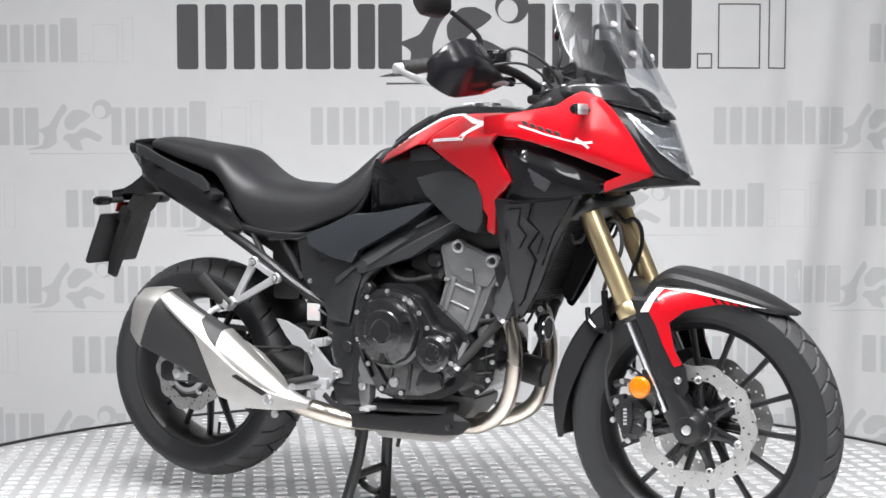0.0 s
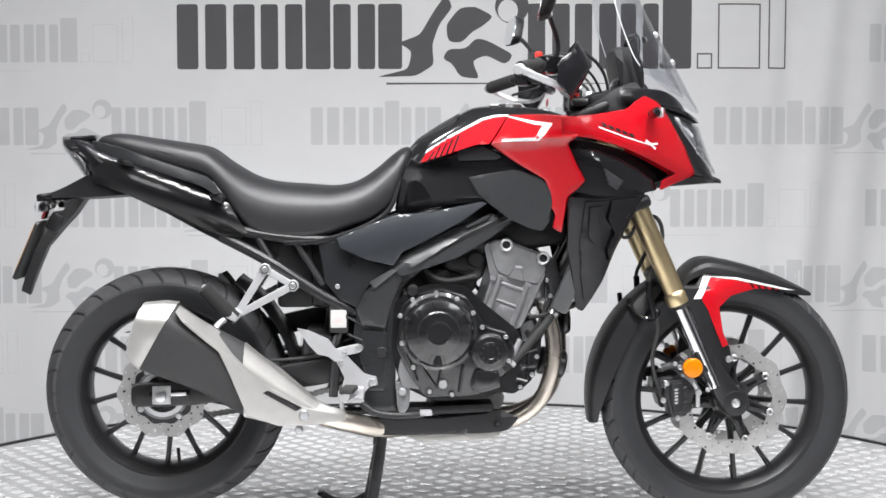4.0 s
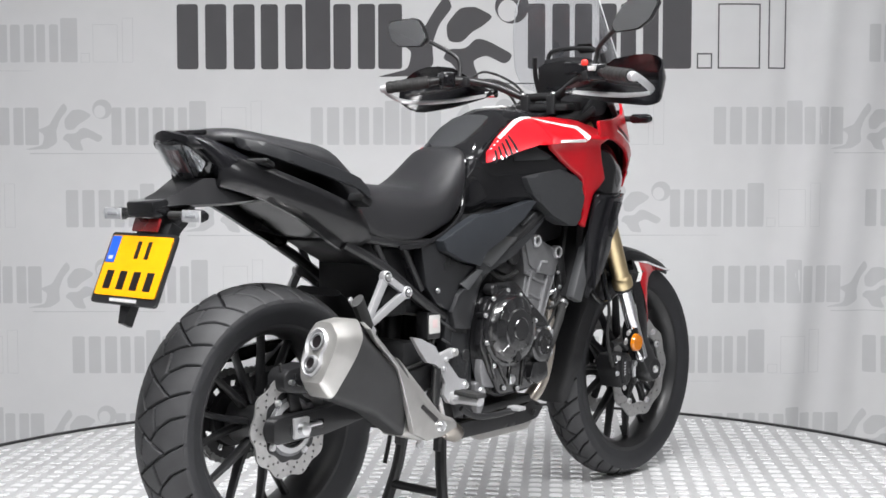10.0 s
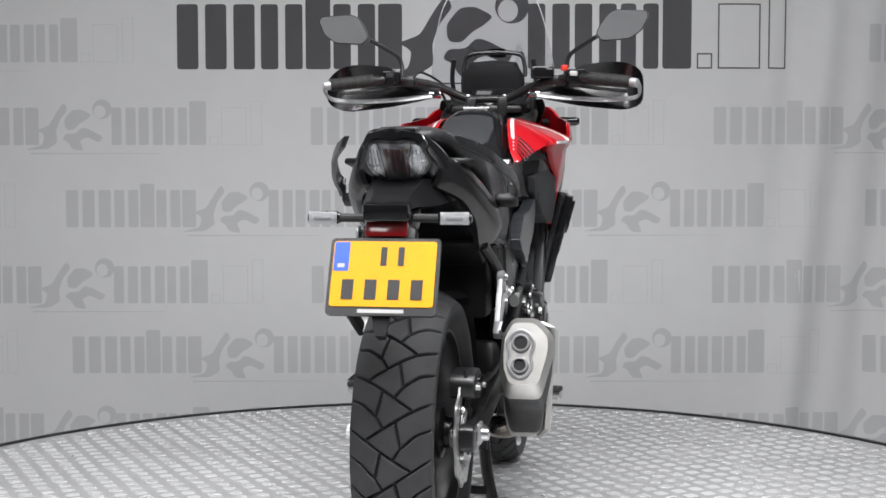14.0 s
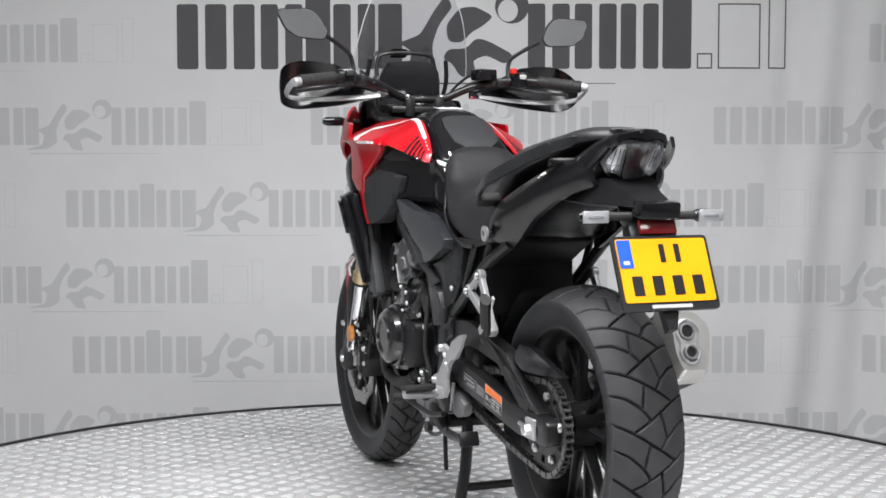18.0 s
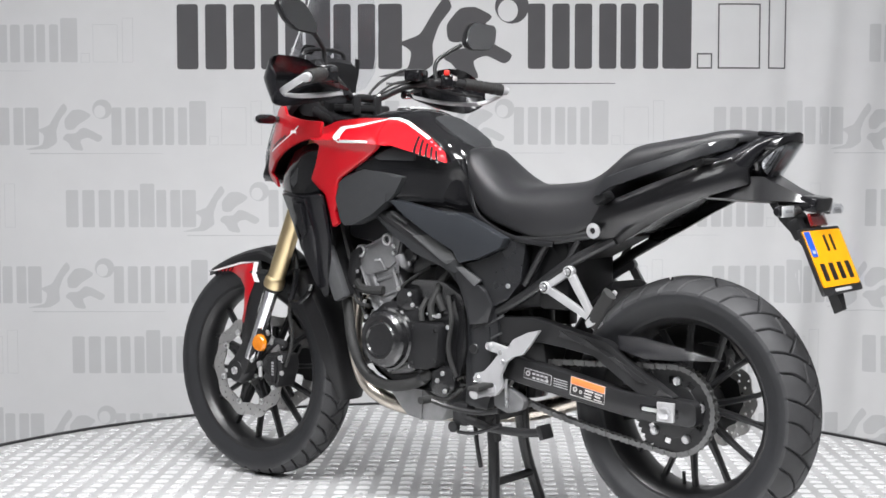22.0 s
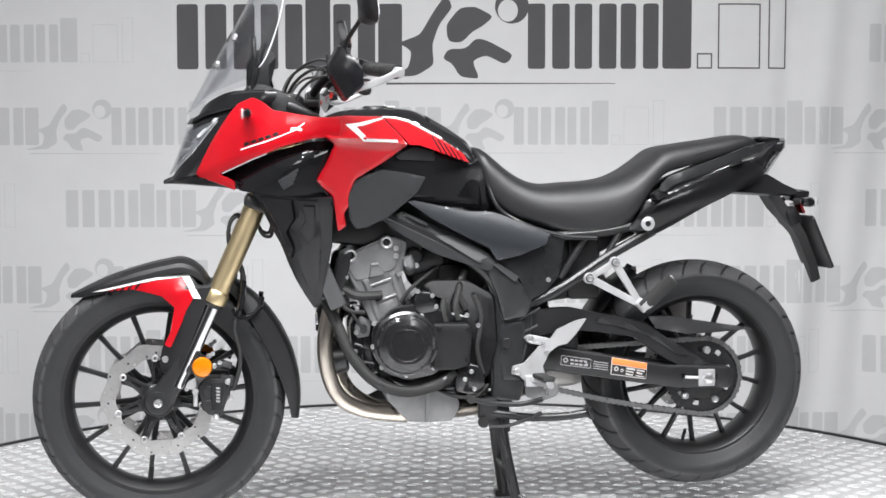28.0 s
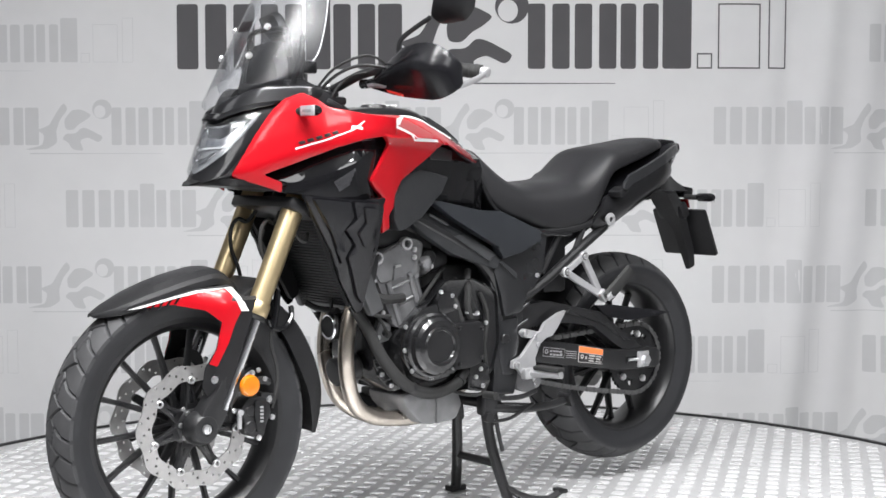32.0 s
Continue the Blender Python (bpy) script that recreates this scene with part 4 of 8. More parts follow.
    for lp, h in (([(1.050, 0.848), (1.112, 0.852), (1.100, 0.810), (1.122, 0.785), (1.095, 0.745), (1.108, 0.715), (1.072, 0.620), (1.056, 0.600), (1.046, 0.66), (1.040, 0.75)], 0.016),
                  ([(1.118, 0.852), (1.196, 0.860), (1.150, 0.780), (1.118, 0.700), (1.112, 0.728), (1.130, 0.770), (1.110, 0.805)], 0.012),
                  ([(1.060, 0.835), (1.092, 0.838), (1.082, 0.800), (1.098, 0.775), (1.078, 0.742), (1.060, 0.760)], 0.026)):
        part("shroud_step", shell(lp, lambda x, z, h=h: low_half(x, z) + h, h + 0.004, 0.003, 0.02, side, 0.003), SATIN, low)
    part("shroud_inner", shell([(1.03, 0.86), (1.20, 0.86), (1.12, 0.70), (1.06, 0.585), (1.04, 0.60)], lambda x, z: 0.165 - 0.25 * (0.86 - z) * 0.3, 0.02, 0.004, 0.05, side, 0.01), PLASTIC, bike, "matte black inner duct")
    # side covers and the frame covers behind the engine
    cover_loop = [(0.441, 0.758), (0.564, 0.808), (0.589, 0.816), (0.660, 0.820), (0.800, 0.848), (0.817, 0.845), (0.758, 0.803), (0.667, 0.754), (0.603, 0.723), (0.582, 0.690), (0.519, 0.704), (0.451, 0.733)]
    part("side_cover", shell(cover_loop, lambda x, z: 0.176 - 0.12 * max(0, 0.735 + 0.25 * (x - 0.6) - z) - 1.7 * max(0, z - 0.735 - 0.25 * (x - 0.6)) ** 2 - 0.04 * max(0, x - 0.7), 0.03, 0.002, 0.014, side, 0.003), GRAPHITE, bike, "graphite side cover")
    rear_cover = [(0.395, 0.744), (0.440, 0.755), (0.451, 0.731), (0.519, 0.702), (0.582, 0.686), (0.548, 0.661), (0.517, 0.636), (0.506, 0.597), (0.489, 0.583), (0.446, 0.604), (0.411, 0.647)]
    part("frame_cover", shell(rear_cover, lambda x, z: 0.151 - 0.03 * max(0, 0.66 - z) - 0.10 * max(0, 0.50 - x), 0.03, 0.003, 0.014, side, 0.005), COVER, bike, "satin black frame cover")
    bolt(bike, (0.442, side * 0.149, 0.637), side, 0.9, name="cover_screw")
    rail = [(0.589, 0.703), (0.667, 0.748), (0.828, 0.820), (0.880, 0.798), (0.828, 0.758), (0.744, 0.708), (0.659, 0.680), (0.603, 0.662), (0.575, 0.678)]
    rail_mid = lambda x, z: z - (0.690 + 0.49 * (x - 0.607))
    part("frame_rail_cover", shell(rail, lambda x, z: 0.162 - 0.05 * max(0, x - 0.65) - 0.08 * max(0, -rail_mid(x, z)) - 0.6 * max(0, rail_mid(x, z)), 0.03, 0.003, 0.012, side, 0.004), GREYPLASTIC, bike, "charcoal frame rail cover")
    # These two upward facets are coloured lighter to paint in their sheen.
    part("rail_facet", shell([(0.745, 0.755), (0.700, 0.757), (0.650, 0.733), (0.592, 0.701), (0.628, 0.684), (0.690, 0.722)], lambda x, z: 0.1665 - 0.05 * max(0, x - 0.65) - 0.55 * max(0, rail_mid(x, z) + 0.006), 0.008, 0.001, 0.02, side, 0.003), FACETSHEEN, bike, "rail facet in a lighter grey for its sheen")
    part("pivot_facet", shell([(0.593, 0.679), (0.577, 0.682), (0.521, 0.647), (0.534, 0.632)], lambda x, z: 0.1705 - 0.55 * max(0, z - (0.632 + 0.80 * (x - 0.534))), 0.008, 0.001, 0.02, side, 0.003), GREYPLASTIC, bike, "pivot facet in a lighter charcoal for its sheen")
    # Grey rods draw the glints along the panel edges.
    part("rail_glint", tube([(0.765, side * 0.158, 0.785), (0.800, side * 0.156, 0.802), (0.822, side * 0.154, 0.812)], 0.0035, 6, 3), FACETSHEEN, bike)
    part("cover_glint", tube([(0.584, side * 0.154, 0.668), (0.600, side * 0.156, 0.680), (0.618, side * 0.158, 0.688)], 0.004, 6, 3, flat=0.6), FACETSHEEN, bike)
    pivot = [(0.579, 0.682), (0.630, 0.668), (0.606, 0.632), (0.590, 0.589), (0.588, 0.489), (0.586, 0.360), (0.590, 0.320), (0.515, 0.314), (0.502, 0.360), (0.499, 0.446), (0.481, 0.518), (0.488, 0.580), (0.517, 0.634)]
    # Three more edge glints drawn as grey rods.
    for p, q in (((0.520, 0.530), (0.462, 0.562)), ((0.503, 0.499), (0.468, 0.516)), ((0.560, 0.560), (0.520, 0.584))):
        part("cover_glint", tube([(p[0], side * 0.139, p[1]), (q[0], side * 0.141, q[1])], 0.003, 6, flat=0.7), FACETSHEEN, bike)
    part("pivot_panel", shell([(0.597, 0.682), (0.563, 0.664), (0.507, 0.621), (0.487, 0.582), (0.502, 0.541), (0.562, 0.532), (0.580, 0.599), (0.604, 0.655)], lambda x, z: 0.1535 + 0.10 * (z - 0.53) - 0.22 * max(0, x - 0.560), 0.02, 0.002, 0.02, side, 0.003), COVER, bike, "satin black angular pivot panel")
    part("pivot_panel", shell([(0.566, 0.520), (0.506, 0.528), (0.500, 0.455), (0.512, 0.372), (0.560, 0.372), (0.574, 0.445)], lambda x, z: 0.1455 - 0.25 * max(0, x - 0.545) - 0.2 * max(0, 0.52 - x), 0.02, 0.002, 0.02, side, 0.003), COVER, bike, "satin black angular pivot panel")
    pv = part("pivot_plate", shell(pivot, lambda x, z: 0.140 + 0.010 * max(0, (z - 0.55) / 0.13) - 0.10 * abs(x - 0.545) * (1 if x > 0.545 else 0.3), 0.03, 0.004, 0.016, side, 0.006), COVER, bike, "satin black frame pivot cover")
    part("pivot_cap", lathe([(0.0, side * 0.149), (0.012, side * 0.149), (0.014, side * 0.147), (0.014, side * 0.13)], (0.552, 0, 0.470), 20), BLACKMETAL, pv)

# tail: cowl, side panels and the blade-like grab handles that stand clear of it
TAIL = smooth_table([(-0.240, 0.030, 1.012, 1.000), (-0.222, 0.056, 1.012, 0.985), (-0.19, 0.078, 1.006, 0.955), (-0.16, 0.096, 1.000, 0.905), (-0.12, 0.103, 0.985, 0.885), (-0.05, 0.104, 0.958, 0.880), (0.03, 0.112, 0.925, 0.836), (0.10, 0.120, 0.895, 0.800), (0.15, 0.124, 0.86, 0.772), (0.185, 0.124, 0.83, 0.770), (0.20, 0.118, 0.80, 0.775)], 0.015)
tail = part("tail_cowl", loft([body_ring(x, w, t, b, 2.0, 4.5, 40) for x, w, t, b in TAIL]), SATIN, bike, "satin black tail cowl", 50)
PANEL_OUT = smooth_table([(-0.24, 0.034), (-0.16, 0.097), (-0.08, 0.130), (0.0, 0.147), (0.08, 0.157), (0.16, 0.161), (0.24, 0.150)], 0.01)


def panel_half(x, z):
    """The tail's side: leaning in above a ridge, tucked under below it."""
    d = z - (0.862 - 0.33 * x)
    f = math.sqrt(d * d + 0.018 ** 2) - 0.018
    return lerp_table(PANEL_OUT, x)[0] - 0.60 * f + 0.22 * d


def handle_half(x, z):
    lo = lerp_table(((-0.24, 0.995), (-0.16, 0.978), (-0.06, 0.945), (0.03, 0.914), (0.10, 0.89), (0.17, 0.85)), x)[0]
    return lerp_table(((-0.24, 0.036), (-0.16, 0.126), (-0.10, 0.156), (-0.05, 0.177), (0.0, 0.190), (0.05, 0.201), (0.10, 0.209), (0.17, 0.208)), x)[0] - 0.18 * (z - lo)


for side in (-1, 1):
    panel = [(-0.232, 0.998), (-0.19, 0.976), (-0.15, 0.960), (-0.05, 0.930), (0.05, 0.894), (0.13, 0.862), (0.174, 0.846), (0.197, 0.806), (0.222, 0.768), (0.190, 0.751), (0.154, 0.746), (0.100, 0.774), (0.013, 0.823), (-0.080, 0.866), (-0.140, 0.886), (-0.172, 0.896), (-0.172, 0.930), (-0.196, 0.966)]
    part("tail_side_panel", shell(panel, panel_half, 0.016, 0.004, 0.010, side, 0.006), TAILBLACK, tail, "polished black tail side panel with a tucked-under lower edge", 30)
    grab = part("grab_handle", shell([(-0.165, 1.001), (-0.10, 0.988), (0.0, 0.954), (0.075, 0.930), (0.126, 0.912), (0.150, 0.890), (0.158, 0.870), (0.144, 0.868), (0.122, 0.884), (0.100, 0.893), (0.05, 0.909), (-0.03, 0.936), (-0.10, 0.960), (-0.157, 0.977)], handle_half, 0.010, 0.0035, 0.015, side, 0.004), COVER, bike, "black blade-shaped pillion grab handle")
    part("handle_mount", block((-0.085, side * 0.105, 0.945), (0.035, 0.06, 0.014), 0.006, (0, 18, side * -20)), PLASTIC, grab)
    part("handle_mount", block((0.150, side * 0.175, 0.862), (0.035, 0.05, 0.022), 0.006, (0, 30, 0)), PLASTIC, grab)
    bolt(grab, (0.120, side * 0.187, 0.904), side, 1.0)
part("seat_lock_ring", lathe([(0.008, 0.168), (0.017, 0.168), (0.0185, 0.174), (0.008, 0.177)], (0.179, 0, 0.784), 24, closed=True), ALU, bike, "bright seat lock ring")
part("lock_barrel", lathe([(0.0, 0.174), (0.007, 0.174), (0.009, 0.171), (0.009, 0.150)], (0.179, 0, 0.784), 20), BLACKMETAL, bike)
# tail lamp
def shell_back(outline, xb, th=0.004, r=0.002, grid=0.012, corner=0.004):
    """A moulded panel that faces backwards. outline: y, z; xb(y, z): its x."""
    bm = shell(outline, lambda y, z: -xb(y, z), th, r, grid, -1, corner)
    for v in bm.verts:
        v.co = Vector((v.co.y, v.co.x, v.co.z))
    return bm


def lamp_x(y, z):
    return max(-0.256, -0.255 + 0.70 * (0.984 - z)) + 6.5 * y * y


lens_loop = [(0, 0.893), (0.026, 0.904), (0.054, 0.928), (0.065, 0.946), (0.052, 0.982), (0.030, 0.991), (0.008, 0.988)]
lens_loop += [(-y, z) for y, z in reversed(lens_loop[1:])]
tail_lamp = part("tail_lamp", shell_back(lens_loop, lambda y, z: lamp_x(y, z) - 0.004), LENS, bike, "clear-lensed tail lamp", 30)
part("lamp_back", shell_back([(y * 1.06, 0.947 + (z - 0.947) * 1.08) for y, z in lens_loop], lambda y, z: lamp_x(y, z) + 0.010, 0.02), GLOSS, tail_lamp)
for side in (-1, 1):
    part("lamp_reflector", shell_back([(side * y, z) for y, z in ((0.024, 0.915), (0.048, 0.930), (0.060, 0.946), (0.049, 0.978), (0.036, 0.984), (0.030, 0.960))], lambda y, z: lamp_x(y, z) + 0.003 + 0.30 * abs(abs(y) - 0.046) + 0.0016 * math.sin(900 * z) * math.sin(700 * y)), TAILSILVER, tail_lamp, "silver lamp reflector")
    for k in range(3):
        part("reflector_rib", shell_back([(side * y, z) for y, z in ((0.032 + 0.009 * k, 0.934), (0.034 + 0.009 * k, 0.934), (0.037 + 0.007 * k, 0.972), (0.035 + 0.007 * k, 0.972))], lambda y, z: lamp_x(y, z) + 0.002, corner=0), SMOKED, tail_lamp)
part("diode_field", shell_back([(0, 0.902), (0.022, 0.914), (0.028, 0.960), (0.034, 0.984), (0.008, 0.982), (-0.008, 0.982), (-0.034, 0.984), (-0.028, 0.960), (-0.022, 0.914)], lambda y, z: lamp_x(y, z) + 0.004), SMOKED, tail_lamp, "smoked dark diode field")
for y in (-0.018, -0.006, 0.006, 0.018):
    part("diode_bar", shell_back([(y - 0.0042, 0.925), (y + 0.0042, 0.925), (y + 0.0046, 0.972), (y - 0.0046, 0.972)], lambda y, z: lamp_x(y, z) + 0.002, corner=0), DIODE, tail_lamp)
part("lamp_visor", shell_back([(0.0, 0.988), (0.030, 0.995), (0.052, 0.987), (0.062, 0.972), (0.066, 0.982), (0.054, 1.003), (0, 1.014), (-0.054, 1.003), (-0.066, 0.982), (-0.062, 0.972), (-0.052, 0.987), (-0.030, 0.995)], lambda y, z: lamp_x(y, z) - 0.006, 0.03, 0.003), GLOSS, tail, "gloss black lamp visor")
part("tail_tip", block((-0.205, 0, 1.009), (0.06, 0.085, 0.012), 0.004, (0, -4, 0)), GLOSS, tail)
# rear fender and number plate carrier
fender = part("rear_fender", loft([[Vector((x, y * w, z + (0.5 - abs(y)) * 0.0 + dz)) for y, dz in ((-1, 0), (-0.8, h), (0.8, h), (1, 0), (0.8, -0.006), (-0.8, -0.006))]
                                   for x, z, w, h in ((-0.02, 0.872, 0.098, 0.020), (-0.08, 0.866, 0.094, 0.034), (-0.15, 0.861, 0.084, 0.052), (-0.195, 0.859, 0.066, 0.054), (-0.25, 0.858, 0.048, 0.027), (-0.295, 0.856, 0.046, 0.010), (-0.318, 0.850, 0.042, 0.008))]), TAILBLACK, bike, "black rear fender with plate carrier")
part("plate_stay", loft([[Vector((x - 0.012, y, z + 0.006)) if s else Vector((x + 0.010, y, z - 0.005)) for s, y in ((1, -w), (1, w), (0, w * 0.7), (0, -w * 0.7))] for x, z, w in ((-0.205, 0.870, 0.050), (-0.240, 0.820, 0.056), (-0.272, 0.785, 0.046), (-0.312, 0.735, 0.026), (-0.342, 0.665, 0.022), (-0.360, 0.612, 0.010))]), PLASTIC, fender)
part("stay_box", block((-0.276, 0, 0.796), (0.034, 0.108, 0.050), 0.008, (0, 30, 0)), PLASTIC, fender)
part("plate_lamp", block((-0.300, 0, 0.852), (0.044, 0.090, 0.034), 0.006, (0, -8, 0)), GLOSS, fender, "gloss black plate lamp housing")
part("red_reflector", block((-0.304, 0, 0.817), (0.008, 0.084, 0.030), 0.003, (0, 20, 0)), REDLENS, fender, "red rear reflector")
PLATE = Matrix.Translation((-0.336, 0.0, 0.7265)) @ Euler((0, radians(23.5), 0)).to_matrix().to_4x4()


def plate_piece(name, y0, z0, y1, z1, x0, x1, mat, parent, r=0.004, label=""):
    lp = rounded_loop([(y0, z0), (y1, z0), (y1, z1), (y0, z1)], r, 3)
    n = len(lp)
    verts = [(-x0, y, z) for y, z in lp] + [(-x1, y, z) for y, z in lp]
    bm = from_lists(verts, [tuple(range(n - 1, -1, -1)), tuple(range(n, 2 * n))] + [(i, (i + 1) % n, n + (i + 1) % n, n + i) for i in range(n)])
    return part(name, moved(bm, PLATE), mat, parent, label)


plate_frame = plate_piece("plate_holder", -0.108, -0.078, 0.108, 0.078, -0.004, 0.004, BLACKMETAL, bike, 0.010, "black number plate holder")
plate = plate_piece("number_plate", -0.101, -0.061, 0.101, 0.071, 0.003, 0.0062, PLATEYELLOW, plate_frame, 0.006, "yellow number plate with dark bars and a blue end strip")
plate_piece("blue_strip", 0.069, 0.010, 0.099, 0.069, 0.006, 0.0070, PLATEBLUE, plate_frame, 0.003)
plate_piece("strip_bar", 0.077, 0.017, 0.091, 0.025, 0.0069, 0.0074, LABELWHITE, plate_frame, 0.001)
for y0, y1, z0, z1 in ((-0.050, 0.018, 0.018, 0.062), (-0.090, 0.090, -0.050, -0.004)):
    k = 2 if y1 < 0.05 else 4
    for i in range(k):
        a, b = y0 + (y1 - y0) * i / k + 0.005, y0 + (y1 - y0) * (i + 1) / k - 0.005
        plate_piece("plate_bar", a + 0.006, z0 + 0.003, b - 0.006, z1 - 0.003, 0.0061, 0.0072, DARKMARK, plate_frame, 0.001)
plate_piece("holder_bar", -0.045, -0.073, 0.045, -0.066, 0.0041, 0.0046, LABELWHITE, plate_frame, 0.001)


def indicator(side, at, length, name, parent, facing=-1):
    """A turn signal on a short stem: black body, clear lens at its front."""
    stem = part(name, tube([(at[0], at[1] - side * length, at[2]), (at[0], at[1] - side * 0.055, at[2])], 0.0085, 10), GRIPRUBBER, parent, "turn signal on a black rubber stem")
    ring = lambda y, w, h: [Vector((at[0] + w * math.cos(a), y, at[2] + h * math.sin(a))) for a in (2 * math.pi * k / 16 for k in range(16))]
    y1, s = at[1], side
    part("body", loft([ring(y1 - s * 0.066, 0.008, 0.009), ring(y1 - s * 0.058, 0.0105, 0.013), ring(y1 - s * 0.01, 0.0105, 0.0125), ring(y1, 0.007, 0.008)]), GLOSS, stem)
    lens = [Vector((at[0] - facing * 0.001, y1 - s * d, at[2] + h)) for d, h in ((0.062, -0.008), (0.062, 0.008), (0.052, 0.0135), (0.012, 0.0135), (0.002, 0.004), (0.002, -0.004), (0.012, -0.0135), (0.052, -0.0135))]
    lens2 = [Vector((v.x + facing * 0.021, v.y + (y1 - s * 0.032 - v.y) * 0.12, at[2] + (v.z - at[2]) * 0.8)) for v in lens]
    part("lens", loft([lens, lens2]), LENS, stem, "clear signal lens")
    part("bulb_strip", block((at[0] + facing * 0.0125, y1 - s * 0.032, at[2]), (0.004, 0.056, 0.024), 0.001), SILVERLAMP, stem, "silvered signal reflector")
    part("signal_diode", block((at[0] + facing * 0.0148, y1 - s * 0.032, at[2]), (0.002, 0.034, 0.007), 0.001), LABELGREY, stem)
    return stem


for side in (-1, 1):
    indicator(side, (-0.280, side * 0.163, 0.838), 0.115, "rear_turn_signal", bike, -1)
    indicator(side, (1.224, side * 0.252, 1.067), 0.110, "front_turn_signal", bike, 1)

# ---- front end ----
def shell_x(outline, xf, th=0.006, r=0.005, grid=0.015, corner=0.006):
    """A moulded panel seen from the front. outline: y, z; xf(y, z): how far forward it stands."""
    bm = shell(outline, xf, th, r, grid, 1, corner)
    for v in bm.verts:
        v.co = Vector((v.co.y, v.co.x, v.co.z))
    bmesh.ops.reverse_faces(bm, faces=bm.faces)
    return bm


def both(half):
    """A loop over both sides from its left half, listed from the middle's bottom to the middle's top."""
    return half + [(-y, z) for y, z in reversed(half) if abs(y) > 1e-6]


def fork_x(z):
    return 1.212 + (0.815 - z) * 0.445


def nose_x(y, z):
    return lerp_table(((0.88, 1.450), (0.915, 1.428), (0.95, 1.412), (1.0, 1.394), (1.05, 1.376), (1.09, 1.352), (1.16, 1.31)), z)[0] - 6.0 * y * y


for side in (-1, 1):
    y = side * 0.105
    leg = part("fork_leg", along(lathe([(0.0, 0), (0.029, 0), (0.0302, 0.004), (0.0302, 0.026), (0.0285, 0.030), (0.0255, 0.034), (0.0255, 0.06), (0.0268, 0.20), (0.0268, 0.50), (0.024, 0.51), (0.0, 0.51)], (0, 0, 0), 32, ax="z"),
                                  (fork_x(0.585), y, 0.585), (fork_x(0.9), y, 0.9)), GOLD, bike, "gold anodised upside-down fork leg")
    part("fork_tube", rod((fork_x(0.60), y, 0.60), (fork_x(0.37), y, 0.37), 0.0205, 28), CHROME, leg, "polished steel fork tube")
    part("dust_seal", along(lathe([(0.0205, -0.012), (0.026, -0.010), (0.0265, 0.0), (0.0205, 0.0)], (0, 0, 0), 28, ax="z", closed=True), (fork_x(0.585), y, 0.585), (fork_x(0.9), y, 0.9)), GRIPRUBBER, leg)
    foot = [(1.365, 0.485), (1.395, 0.492), (1.420, 0.430), (1.478, 0.352), (1.486, 0.325), (1.470, 0.302), (1.440, 0.300), (1.418, 0.325), (1.385, 0.385), (1.352, 0.430), (1.350, 0.46)]
    part("axle_carrier", slab(foot, side * 0.078, side * 0.124, 0.008, 0.014), BLACKMETAL, leg, "black cast axle carrier")
    part("axle_boss", lathe([(0.016, side * 0.126), (0.030, side * 0.125), (0.036, side * 0.118), (0.040, side * 0.100), (0.040, side * 0.080), (0.016, side * 0.080)], FRONT, 32, closed=True), BLACKMETAL, leg, "black cast axle boss")
    part("axle_end", lathe([(0.0, side * 0.127), (0.005, side * 0.127), (0.006, side * 0.131), (0.0105, side * 0.130), (0.0115, side * 0.128), (0.012, side * 0.115)], FRONT, 24), ZINC, leg)
    part("reflector", lathe([(0.0, side * 0.141), (0.022, side * 0.139), (0.0255, side * 0.135), (0.0265, side * 0.128), (0.0, side * 0.126)], (1.345, 0, 0.421), 36), AMBER, leg, "round amber side reflector")
    part("reflector_stay", block((1.365, side * 0.122, 0.418), (0.05, 0.006, 0.02), 0.002), BLACKMETAL, leg)
    for bx, bz in ((1.437, 0.440), (1.385, 0.365), (1.318, 0.455), (1.300, 0.432)):
        bolt(leg, (bx, side * 0.124, bz), side, 0.85)
    # brake caliper behind the leg
    cal = part("front_caliper", slab([(1.280, 0.386), (1.335, 0.390), (1.358, 0.364), (1.345, 0.318), (1.333, 0.294), (1.296, 0.290), (1.286, 0.324), (1.274, 0.345)], side * 0.040, side * 0.112, 0.004, 0.006), BLACKMETAL, bike, "black sliding front brake caliper")
    part("caliper_face", slab([(1.292, 0.380), (1.322, 0.382), (1.326, 0.352), (1.318, 0.305), (1.298, 0.303), (1.290, 0.345)], side * 0.108, side * 0.119, 0.003, 0.004), PLASTIC, cal)
    for k in range(5):
        z = 0.366 - 0.0085 * k
        part("caliper_bar", slab([(1.301, z), (1.310, z + 0.001), (1.310, z - 0.004), (1.301, z - 0.005)], side * 0.1185, side * 0.1196, 0.0004, 0), LABELGREY, cal)
    for z in (0.356, 0.318):
        part("piston_bulge", lathe([(0.0, side * 0.116), (0.012, side * 0.115), (0.017, side * 0.110), (0.018, side * 0.100)], (1.332, 0, z), 20), BLACKMETAL, cal)
    part("slide_pin", rod((1.363, side * 0.112, 0.318), (1.363, side * 0.112, 0.358), 0.006, 12), ALU, cal, "bright caliper slide pin")
    part("pin_head", rod((1.363, side * 0.108, 0.356), (1.363, side * 0.119, 0.356), 0.0085, 14), ZINC, cal)
    part("caliper_ear", slab([(1.262, 0.390), (1.300, 0.398), (1.300, 0.372), (1.266, 0.366)], side * 0.088, side * 0.110, 0.004, 0.006), BLACKMETAL, cal)
    part("bleed_nipple", rod((1.281, side * 0.106, 0.366), (1.277, side * 0.108, 0.388), 0.0045, 10), ZINC, cal)
